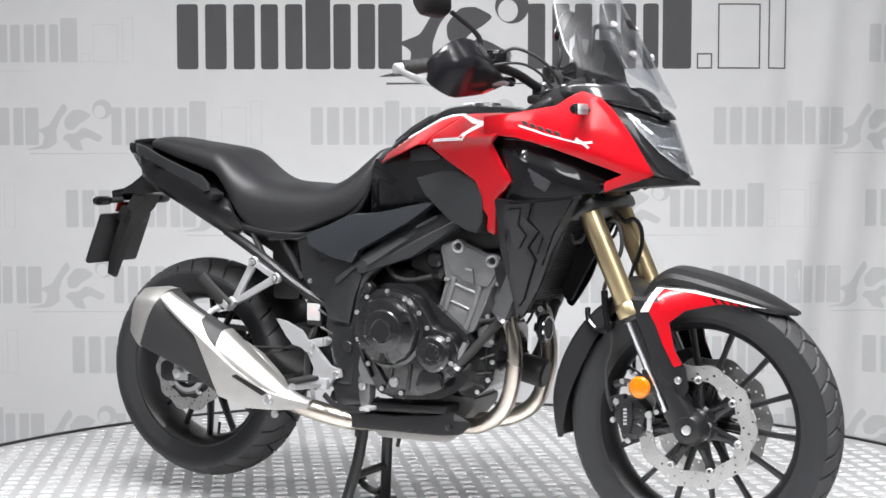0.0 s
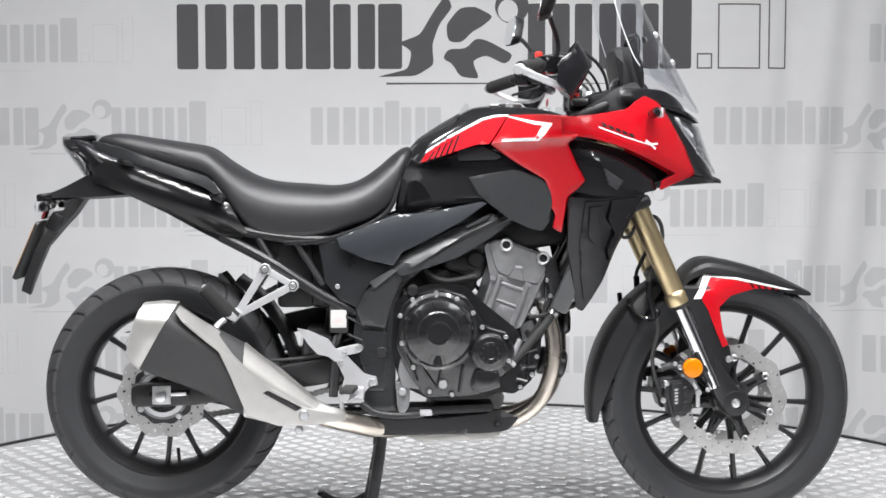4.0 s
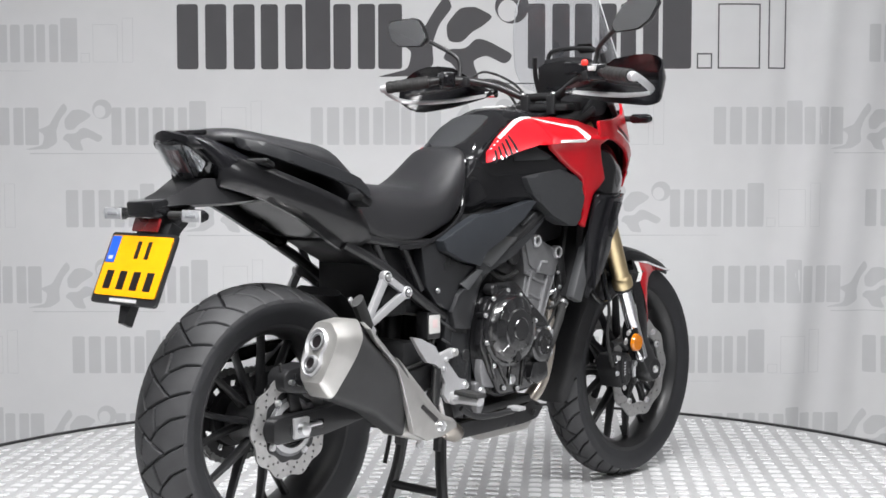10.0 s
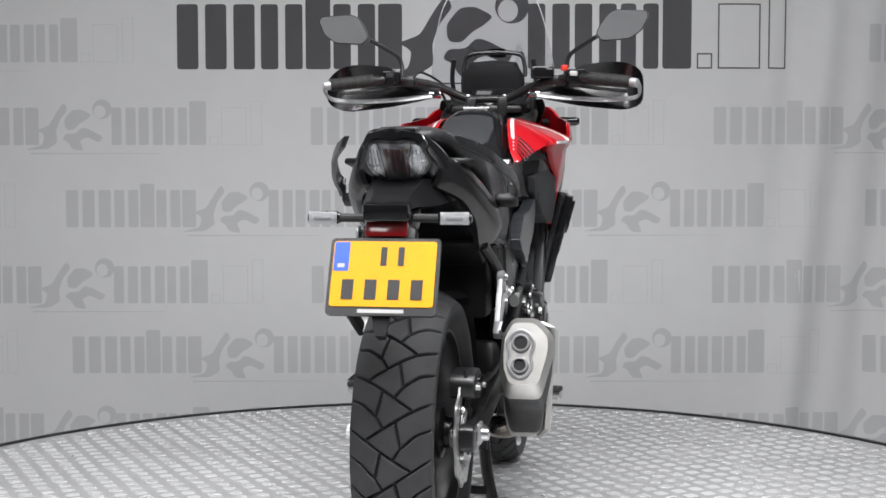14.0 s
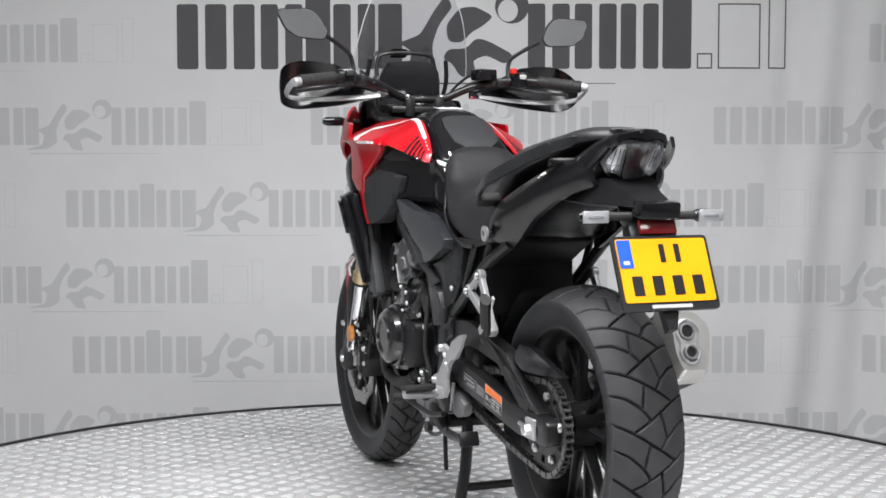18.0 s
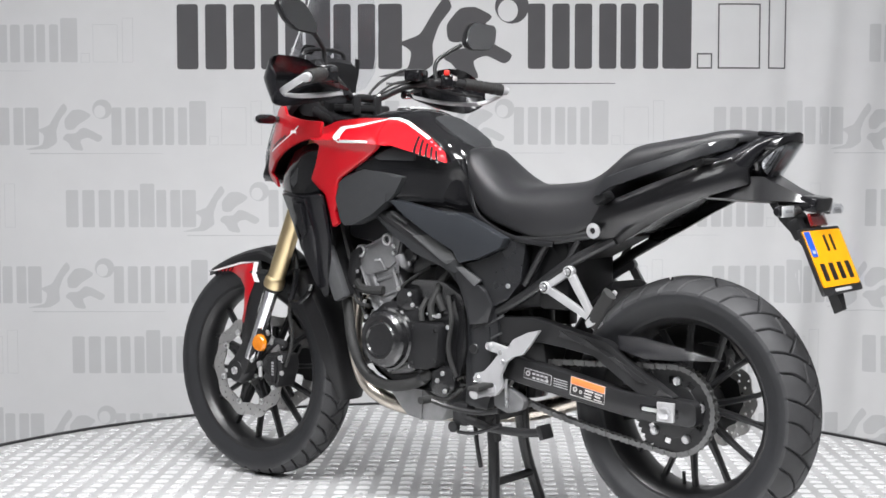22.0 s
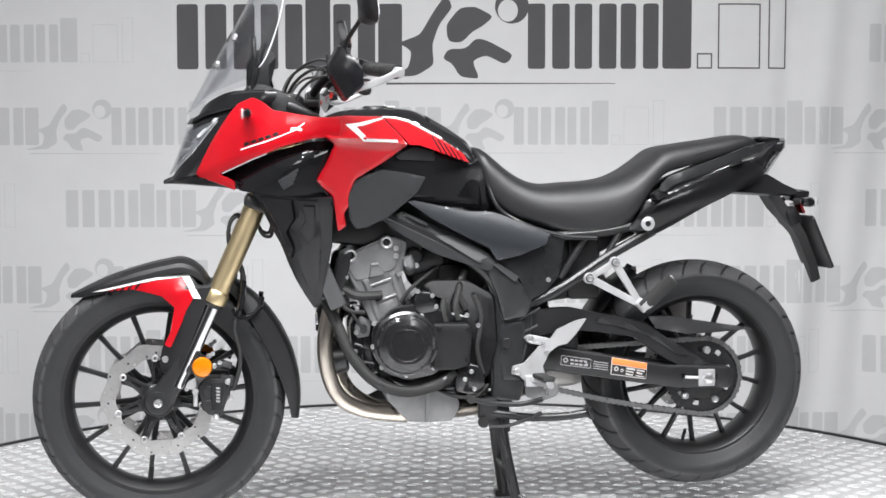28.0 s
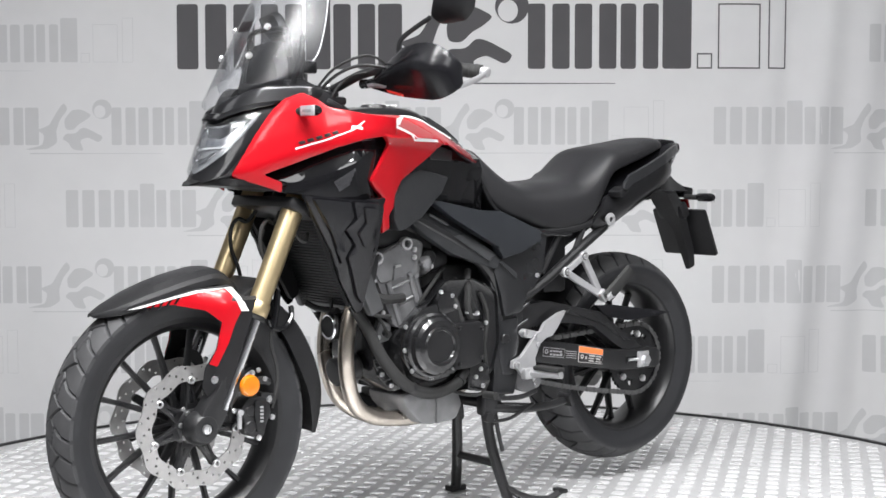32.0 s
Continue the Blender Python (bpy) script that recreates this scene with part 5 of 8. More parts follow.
    part("caliper_bracket", tube([(1.345, side * 0.095, 0.40), (1.305, side * 0.100, 0.425), (1.272, side * 0.095, 0.418)], 0.010, 8), BLACKMETAL, cal)
    for bx, bz in ((1.311, 0.290), (1.281, 0.380), (1.273, 0.336), (1.328, 0.448), (1.315, 0.422)):
        bolt(cal, (bx, side * 0.112, bz), side, 1.0)
    part("brake_hose", tube([(1.268, side * 0.102, 0.355), (1.252, side * 0.100, 0.402), (1.248, side * 0.095, 0.452), (1.262, side * 0.092, 0.517), (1.243, side * 0.088, 0.595), (1.238, side * 0.085, 0.645), (1.252, side * 0.075, 0.685), (1.274, side * 0.070, 0.735), (1.273, side * 0.070, 0.782), (1.255, side * 0.068, 0.806), (1.228, side * 0.062, 0.802), (1.19, side * 0.05, 0.86)], 0.0052, 8), GRIPRUBBER, cal, "black rubber brake hose")
    part("hose_sleeve", tube([(1.256, side * 0.0925, 0.545), (1.243, side * 0.088, 0.595), (1.238, side * 0.085, 0.640)], 0.0085, 10), GLOSS, cal)
    part("hose_guide", tube([(1.190, side * 0.070, 0.594), (1.197, side * 0.082, 0.568), (1.224, side * 0.090, 0.545), (1.252, side * 0.092, 0.548), (1.264, side * 0.088, 0.566)], 0.007, 8, 5), GLOSS, cal, "gloss black hose guide")
    part("lead_loop", tube([(1.160, side * 0.10, 0.775), (1.168, side * 0.105, 0.755), (1.187, side * 0.105, 0.760), (1.200, side * 0.10, 0.785)], 0.0045, 8, 5), GRIPRUBBER, cal)
part("front_axle", rod((FRONT[0], -0.12, FRONT[2]), (FRONT[0], 0.12, FRONT[2]), 0.010, 16), ZINC, bike)

# lower and upper fork clamps, steering stem
for z, hx in ((0.835, 0.032), (1.075, 0.026)):
    part("fork_clamp", block((fork_x(z) - 0.012, 0, z), (0.09, 0.28, hx), 0.010, (0, -24, 0)), BLACKMETAL, bike, "black cast fork clamp")
part("steering_stem", rod((fork_x(0.83) - 0.03, 0, 0.83), (fork_x(1.09) - 0.03, 0, 1.09), 0.03, 20), BLACKMETAL, bike)

# front mudguard: black beak over the tyre, red flanks edged in white
MUD = smooth_table([(1.318, 0.060, 0.628, 0.030), (1.345, 0.070, 0.672, 0.034), (1.389, 0.076, 0.699, 0.040), (1.44, 0.078, 0.694, 0.040), (1.50, 0.077, 0.680, 0.040), (1.58, 0.068, 0.654, 0.036), (1.64, 0.050, 0.627, 0.024), (1.684, 0.014, 0.604, 0.006)], 0.012)


def mud_ring(x, w, z, drop):
    top = [(-1.0, -drop), (-0.97, -drop * 0.62), (-0.90, -drop * 0.36), (-0.58, -0.0035), (0, 0), (0.58, -0.0035), (0.90, -drop * 0.36), (0.97, -drop * 0.62), (1.0, -drop)]
    return [Vector((x, w * a, z + b)) for a, b in top] + [Vector((x, w * a * 0.955, z + b - 0.004)) for a, b in reversed(top)]


guard = part("front_mudguard", loft([mud_ring(*r) for r in MUD]), PLASTIC, bike, "black front mudguard with red and white flanks", 18)
for side in (-1, 1):
    flank_y = lambda x, z: 0.081 + 0.047 * min(1.0, max(0.0, (1.50 - x) / 0.10)) * min(1.0, max(0.25, (0.675 - z) / 0.05)) - 0.12 * max(0, x - 1.50)
    part("mudguard_flank", shell([(1.318, 0.632), (1.352, 0.632), (1.378, 0.660), (1.464, 0.652), (1.640, 0.612), (1.580, 0.611), (1.508, 0.618), (1.438, 0.600), (1.412, 0.573), (1.424, 0.509), (1.447, 0.469), (1.454, 0.422), (1.428, 0.372), (1.395, 0.422), (1.357, 0.524), (1.328, 0.596)],
                                 flank_y, 0.006, 0.003, 0.02, side, 0.006), PLASTIC, guard, "matte black mudguard side stay")
    on_f = lambda x, z: flank_y(x, z) + 0.0025
    part("red_flank", shell([(1.366, 0.598), (1.387, 0.641), (1.395, 0.651), (1.461, 0.643), (1.590, 0.615), (1.519, 0.620), (1.447, 0.604), (1.413, 0.576), (1.425, 0.511), (1.441, 0.478), (1.424, 0.472), (1.400, 0.526), (1.383, 0.569)], on_f, 0.002, 0.001, 0.02, side, 0.003), RED, guard, "glossy red mudguard flank")
    part("white_flank_edge", shell([(1.345, 0.598), (1.376, 0.655), (1.464, 0.650), (1.625, 0.6135), (1.595, 0.6155), (1.461, 0.6445), (1.394, 0.653), (1.386, 0.642), (1.365, 0.599)], lambda x, z: on_f(x, z) + 0.0006, 0.002, 0.0006, 0.02, side, 0), WHITE, guard)
    for k in range(5):
        x0 = 1.500 + 0.020 * k
        z0 = 0.6325 - 0.0045 * k
        part("dark_slash", shell([(x0, z0 + 0.003), (x0 + 0.006, z0 + 0.002), (x0 + 0.016, z0 - 0.011), (x0 + 0.010, z0 - 0.011)], lambda x, z: on_f(x, z) + 0.0012, 0.001, 0.0003, 0.02, side, 0), GLOSS, guard)
    bolt(guard, (1.438, side * 0.1275, 0.444), side, 1.2)
    part("flank_link", block((1.33, side * 0.085, 0.60), (0.05, 0.02, 0.04), 0.006, (0, 20, 0)), PLASTIC, guard)


def rear_guard():
    """Arched over the tyre, with side walls that are deepest half way down and run out to a point."""
    rings = []
    for k in range(19):
        f = k / 18
        a = radians(118 + 72 * f)
        w = 0.052 + 0.024 * min(1, f * 3) - 0.030 * max(0, f - 0.75) / 0.25
        d = 0.018 + 0.040 * math.sin(math.pi * min(1.0, f * 1.02)) ** 0.8
        ring = []
        for y, dr in ((-1.02, -d), (-1.0, -0.010), (-0.86, -0.002), (-0.45, 0.003), (0, 0.004), (0.45, 0.003), (0.86, -0.002), (1.0, -0.010), (1.02, -d), (0.96, -d), (0.93, -0.012), (0.5, -0.003), (0, -0.002), (-0.5, -0.003), (-0.93, -0.012), (-0.96, -d)):
            r = 0.366 + dr
            ring.append(Vector((FRONT[0] + r * math.cos(a), w * y, FRONT[2] + r * math.sin(a))))
        rings.append(ring)
    return loft(rings)


part("rear_mudguard_section", rear_guard(), PLASTIC, bike, "long matte black rear section of the front mudguard", 50)
part("mudguard_bridge", block((1.30, 0, 0.632), (0.10, 0.15, 0.03), 0.010, (0, 30, 0)), PLASTIC, bike)

# nose, headlamp, screen
nose = part("nose_panel", shell_x(both([(0, 0.893), (0.045, 0.897), (0.076, 0.912), (0.092, 0.96), (0.114, 1.02), (0.142, 1.080), (0.158, 1.106), (0.150, 1.132), (0.085, 1.130), (0.0, 1.092)]), lambda y, z: nose_x(y, z) - 0.013, 0.03, 0.006, 0.018, 0.01), TAILBLACK, bike, "polished black nose panel")
part("beak", loft([[Vector((x, y, z)) for y, z in ((-w, zt - 0.010), (0, zt), (w, zt - 0.010), (w * 0.8, zb), (0, zb - 0.004), (-w * 0.8, zb))] for x, w, zt, zb in ((1.24, 0.140, 0.905, 0.878), (1.30, 0.112, 0.912, 0.886), (1.36, 0.080, 0.918, 0.890), (1.41, 0.040, 0.915, 0.894), (1.443, 0.008, 0.900, 0.895))]), PLASTIC, bike, "matte black beak under the headlamp")
lamp = part("headlamp", shell_x(both([(0, 0.913), (0.030, 0.925), (0.070, 0.965), (0.092, 1.01), (0.112, 1.066), (0.085, 1.060), (0.040, 1.038), (0, 1.040)]), lambda y, z: nose_x(y, z), 0.004, 0.003, 0.012, 0.006), LENS, bike, "clear LED headlamp")
part("headlamp_bowl", shell_x(both([(0, 0.918), (0.028, 0.930), (0.066, 0.968), (0.088, 1.012), (0.104, 1.055), (0.04, 1.032), (0, 1.034)]), lambda y, z: nose_x(y, z) - 0.0105, 0.004, 0.001, 0.03, 0.006), TAILSILVER, lamp, "smoked silver headlamp interior")
for side in (-1, 1):
    at_lamp = lambda d: (lambda y, z: nose_x(y, z) - d)
    one = lambda pts: [(side * y, z) for y, z in pts]
    part("lamp_reflector", shell_x(one([(0.010, 1.004), (0.046, 1.000), (0.084, 1.022), (0.101, 1.052), (0.085, 1.047), (0.042, 1.027), (0.010, 1.028)]), lambda y, z: nose_x(y, z) - 0.005 - 0.22 * max(0, 1.03 - z), 0.003, 0.001, 0.010, 0.003), CHROME, lamp, "bright upper lamp reflector")
    part("lamp_projector", shell_x(one([(0.016, 0.984), (0.050, 0.985), (0.062, 0.996), (0.040, 0.999), (0.016, 1.001)]), at_lamp(0.005), 0.004, 0.001, 0.03, 0.003), LENS, lamp, "clear projector lens")
    part("lamp_divider", shell_x(one([(0.004, 0.974), (0.060, 0.978), (0.072, 0.986), (0.060, 0.984), (0.004, 0.979)]), at_lamp(0.004), 0.004, 0.001, 0.03, 0), SILVERLAMP, lamp)
    part("lamp_fin", shell_x(one([(0.008, 0.940), (0.034, 0.950), (0.052, 0.968), (0.046, 0.971), (0.030, 0.960), (0.008, 0.953)]), at_lamp(0.005), 0.004, 0.001, 0.03, 0.002), CHROME, lamp)
    part("daylight_strip", shell_x(one([(0.078, 1.010), (0.106, 1.060), (0.100, 1.060), (0.072, 1.014)]), at_lamp(0.003), 0.004, 0.001, 0.03, 0.001), WHITE, lamp)
    part("lamp_brow", shell_x(one([(0.0, 1.046), (0.040, 1.046), (0.088, 1.070), (0.122, 1.082), (0.126, 1.094), (0.086, 1.084), (0.040, 1.062), (0.0, 1.064)]), lambda y, z: nose_x(y, z) + 0.004, 0.016, 0.003, 0.012, 0.003), GLOSS, lamp, "gloss black brow over the headlamp")


def screen_x(y, z):
    return lerp_table(((1.05, 1.392), (1.077, 1.380), (1.14, 1.345), (1.205, 1.311), (1.306, 1.252), (1.407, 1.200), (1.45, 1.180)), z)[0] - 4.0 * y * y


screen = part("windscreen", shell_x(both([(0, 1.070), (0.04, 1.082), (0.095, 1.122), (0.150, 1.150), (0.178, 1.165), (0.183, 1.215), (0.168, 1.30), (0.148, 1.38), (0.120, 1.435), (0.06, 1.455), (0, 1.458)]), screen_x, 0.0035, 0.0015, 0.02, 0.012), SCREEN, bike, "tall clear windscreen", 60)
rim = [(0.179, 1.185), (0.181, 1.215), (0.167, 1.30), (0.147, 1.38), (0.118, 1.434), (0.06, 1.453), (0, 1.456)]
rim += [(-y, z) for y, z in reversed(rim[:-1])]
# Opaque pale tube paints the light that the clear rim catches.
part("screen_edge", tube([(screen_x(y, z) + 0.0005, y, z) for y, z in rim], 0.0014, 6, 4), EDGEGLINT, screen, "pale rim that paints the glint of the clear screen's edge")
for y, z in ((0.065, 1.20), (-0.065, 1.20), (0.075, 1.27), (-0.075, 1.27)):
    bolt(screen, (screen_x(y, z) + 0.001, y, z), k=1.2, facing=(1, 8 * y, 0.5), name="screen_bolt")
part("screen_slot", shell_x(both([(0, 1.262), (0.024, 1.262), (0.029, 1.275), (0.024, 1.288), (0, 1.288)]), lambda y, z: screen_x(y, z) + 0.002, 0.002, 0.0005, 0.05, 0.003), DARKMARK, screen)
part("screen_bracket", shell_x(both([(0, 1.11), (0.055, 1.135), (0.085, 1.165), (0.082, 1.285), (0.070, 1.30), (0.060, 1.285), (0.055, 1.19), (0.0, 1.165)]), lambda y, z: screen_x(y, z) - 0.018, 0.004, 0.002, 0.03, 0.01), SCREEN, bike, "clear inner screen bracket")
for side in (-1, 1):
    part("screen_side_mount", tube([(1.215, side * 0.115, 1.12), (1.195, side * 0.125, 1.19), (1.180, side * 0.118, 1.25)], 0.007, 8), PLASTIC, bike)
    part("inner_fairing", shell([(1.03, 1.060), (1.165, 1.078), (1.20, 1.112), (1.225, 1.135), (1.19, 1.150), (1.14, 1.130)], lambda x, z: 0.135 - 0.25 * max(0, z - 1.09), 0.012, 0.004, 0.03, side, 0.012), PLASTIC, bike, "matte black inner fairing")
# instrument panel
dash = part("instrument_panel", loft([[Vector((x, y, z)) for y, z in ((-w, zb), (-w, zb + 0.6 * (zt - zb)), (-w * 0.75, zt), (0, zt + 0.006), (w * 0.75, zt), (w, zb + 0.6 * (zt - zb)), (w, zb))] for x, w, zb, zt in ((1.150, 0.082, 1.200, 1.228), (1.168, 0.094, 1.130, 1.240), (1.205, 0.090, 1.10, 1.236), (1.225, 0.07, 1.12, 1.20))]), PLASTIC, bike, "black hooded instrument panel", 30)
part("display", block((1.166, 0, 1.170), (0.006, 0.130, 0.060), 0.003, (0, 18, 0)), GLOSS, dash, "dark instrument display")
part("accessory_bar", tube([(1.20, -0.092, 1.20), (1.205, -0.090, 1.235), (1.205, -0.066, 1.268), (1.205, 0.066, 1.268), (1.205, 0.090, 1.235), (1.20, 0.092, 1.20)], 0.0065, 10, 5), BLACKMETAL, bike, "black tube bar above the instruments")
part("inner_cowl", block((1.16, 0, 1.085), (0.16, 0.24, 0.10), 0.02, (0, -12, 0)), TAILBLACK, bike, "black fairing inner")

# handlebar with its controls
bar_l = [(1.050, 0.0, 1.128), (1.050, 0.06, 1.130), (1.020, 0.14, 1.163), (0.970, 0.23, 1.180), (0.925, 0.31, 1.176), (0.868, 0.425, 1.160)]
bar = part("handlebar", tube([(x, -y, z) for x, y, z in reversed(bar_l[1:])] + bar_l, 0.0115, 14, 6), BLACKMETAL, bike, "black tapered handlebar")
for side in (-1, 1):
    S = lambda x, y, z: (x, side * y, z)
    part("riser", block(S(1.052, 0.045, 1.105), (0.036, 0.030, 0.055), 0.006), BLACKMETAL, bar)
    bolt(bar, S(1.040, 0.052, 1.134), k=1.0, facing=(0, 0, 1))
    bolt(bar, S(1.064, 0.052, 1.134), k=1.0, facing=(0, 0, 1))
    grip = part("grip", tube([S(0.928, 0.305, 1.1765), S(0.872, 0.417, 1.161)], 0.0168, 18), GRIPRUBBER, bar, "ribbed black rubber grip")
    for k in range(6):
        f = (k + 0.5) / 6
        p, q = Vector(S(0.928, 0.305, 1.1765)).lerp(Vector(S(0.872, 0.417, 1.161)), f), Vector(S(0.872, 0.417, 1.161))
        part("grip_ring", along(lathe([(0.0160, -0.006), (0.0178, -0.004), (0.0178, 0.004), (0.0160, 0.006)], (0, 0, 0), 18, ax="z"), p, q), GRIPRUBBER, grip)
    part("switch_box", block(S(0.952, 0.262, 1.180), (0.042, 0.055, 0.046), 0.010, (0, 0, side * -26)), GLOSS, bar, "black handlebar switch box")
    part("switch", block(S(0.930, 0.258, 1.190), (0.012, 0.022, 0.014), 0.003), LABELWHITE if side == -1 else GREYPLASTIC, bar)
    lever = part("lever", tube([S(0.990, 0.215, 1.172), S(1.000, 0.27, 1.160), S(0.978, 0.33, 1.150), S(0.935, 0.405, 1.140)], 0.0062, 10, 6, flat=0.6), BLACKMETAL, bar, "black hand lever")
    part("lever_bracket", block(S(0.985, 0.212, 1.175), (0.036, 0.034, 0.028), 0.008), BLACKMETAL, bar)
    # hand guard: a cupped shield in front of the grip
    rings = []
    for y, x, z0, z1, cup in ((0.130, 1.000, 1.134, 1.147, 0.003), (0.155, 1.006, 1.127, 1.156, 0.005), (0.19, 1.013, 1.119, 1.174, 0.009), (0.235, 1.022, 1.110, 1.196, 0.014), (0.283, 1.030, 1.102, 1.219, 0.018), (0.34, 1.038, 1.096, 1.226, 0.022), (0.385, 1.040, 1.092, 1.226, 0.024), (0.410, 1.032, 1.094, 1.220, 0.022), (0.428, 1.018, 1.100, 1.210, 0.017), (0.440, 0.998, 1.108, 1.197, 0.011), (0.446, 0.976, 1.118, 1.183, 0.006), (0.448, 0.960, 1.130, 1.168, 0.002)):
        front = [Vector(S(x - cup * abs(2 * f - 1.16) ** 1.2 * 1.5, y, z0 + (z1 - z0) * f)) for f in (0, 0.1, 0.3, 0.46, 0.58, 0.70, 0.88, 1)]
        rings.append(front + [v + Vector((-0.0045, -side * 0.002, 0)) for v in reversed(front)])
    hg = part("hand_guard", loft(rings), SATIN, bike, "satin black cupped hand guard", 50)
    part("guard_bar", tube([S(1.000, 0.15, 1.136), S(1.000, 0.24, 1.126), S(0.985, 0.34, 1.120), S(0.955, 0.425, 1.124), S(0.905, 0.440, 1.142), S(0.868, 0.434, 1.160)], 0.0092, 8, 6, flat=0.38), ALU, hg, "bare aluminium hand guard bar")
    part("bar_end", along(lathe([(0.0, 0.02), (0.010, 0.02), (0.0125, 0.017), (0.0125, 0.0)], (0, 0, 0), 18, ax="z"), S(0.872, 0.417, 1.161), S(0.862, 0.437, 1.158)), ALU, hg)
    part("guard_line", tube([S(1.010, 0.18, 1.150), S(1.022, 0.25, 1.172), S(1.030, 0.31, 1.188), S(1.034, 0.36, 1.208)], 0.0016, 6), BLACKMETAL, hg)
    part("guard_badge", tube([S(1.014, 0.235, 1.118), S(1.022, 0.305, 1.105)], 0.0048, 6, flat=0.4), REDRUBBER, hg, "small red guard badge")
    part("guard_clamp", rod(S(1.012, 0.128, 1.140), S(1.010, 0.158, 1.140), 0.012, 14), CHROME, hg, "bright guard clamp")
    # mirror
    stalk = part("mirror", tube([S(0.975, 0.232, 1.19), S(0.982, 0.236, 1.225), S(0.975, 0.252, 1.252), S(0.950, 0.320, 1.292)], 0.0062, 10, 6), BLACKMETAL, bike, "black rear-view mirror on a bent stalk")
    head = [(0.317, 1.298), (0.336, 1.335), (0.356, 1.358), (0.378, 1.364), (0.458, 1.358), (0.463, 1.345), (0.444, 1.303), (0.410, 1.280), (0.332, 1.276)]
    mx = lambda y, z: 0.925 + 0.06 * (0.39 - abs(y)) * 2 + 0.265 * (z - 1.31)
    part("mirror_shell", shell_x([(side * y, z) for y, z in head], lambda y, z: mx(y, z) + 0.030, 0.030, 0.024, 0.012, 0.010), PLASTIC, stalk, "black mirror shell", 60)
    hc = [(side * (0.39 + (y - 0.39) * 0.945), 1.319 + (z - 1.319) * 0.93) for y, z in head]
    glass = shell_x(hc, lambda y, z: mx(y, z) + 0.0005, 0.004, 0.0008, 0.03, 0.009)
    part("mirror_glass", glass, MIRROR, stalk, "mirror glass")
part("brake_reservoir", block((0.995, -0.165, 1.197), (0.050, 0.062, 0.034), 0.006, (0, 0, 12)), GLOSS, bar, "black front brake reservoir")
part("kill_switch", block((0.935, -0.232, 1.206), (0.015, 0.018, 0.016), 0.004, (0, 0, 20)), REDRUBBER, bar, "red stop switch")
part("yoke_top", block((1.075, 0, 1.098), (0.075, 0.20, 0.022), 0.008), BLACKMETAL, bike)
part("ignition_lock", lathe([(0.0, 0.02), (0.012, 0.02), (0.016, 0.015), (0.018, 0.0)], (1.095, 0.0, 1.11), 20, ax="z"), ZINC, bike)
for pts, r in (([(0.985, 0.205, 1.180), (1.045, 0.19, 1.205), (1.110, 0.13, 1.165), (1.135, 0.07, 1.07), (1.10, 0.05, 0.95)], 0.0035), ([(0.965, 0.25, 1.165), (1.06, 0.17, 1.180), (1.120, 0.10, 1.120), (1.12, 0.06, 1.02)], 0.0042),
               ([(0.985, -0.19, 1.185), (1.05, -0.18, 1.215), (1.115, -0.12, 1.165), (1.13, -0.07, 1.07), (1.09, -0.05, 0.95)], 0.0042), ([(0.965, -0.25, 1.165), (1.055, -0.16, 1.180), (1.11, -0.10, 1.120), (1.12, -0.06, 1.02)], 0.0035),
               ([(0.99, 0.17, 1.17), (1.06, 0.14, 1.155), (1.10, 0.12, 1.10), (1.06, 0.10, 1.04)], 0.004)):
    part("control_cable", tube(pts, r, 8, 8), GRIPRUBBER, bike, "black control cable")
# ---- engine, frame and radiator ----
crank = part("engine", slab([(0.585, 0.60), (0.66, 0.640), (0.76, 0.640), (0.80, 0.60), (0.90, 0.52), (0.915, 0.46), (0.89, 0.39), (0.82, 0.352), (0.68, 0.345), (0.60, 0.385), (0.575, 0.47)], -0.140, 0.135, 0.012, 0.02), ENGINEBLACK, bike, "black parallel-twin engine with grey cylinder block")
part("cylinder_block", slab([(0.812, 0.738), (0.846, 0.752), (0.885, 0.745), (0.978, 0.704), (0.982, 0.688), (0.966, 0.657), (0.930, 0.575), (0.907, 0.528), (0.872, 0.516), (0.806, 0.530), (0.800, 0.560), (0.829, 0.645)], -0.118, 0.108, 0.008, 0.012), CAST, crank, "cast grey cylinder block and head")
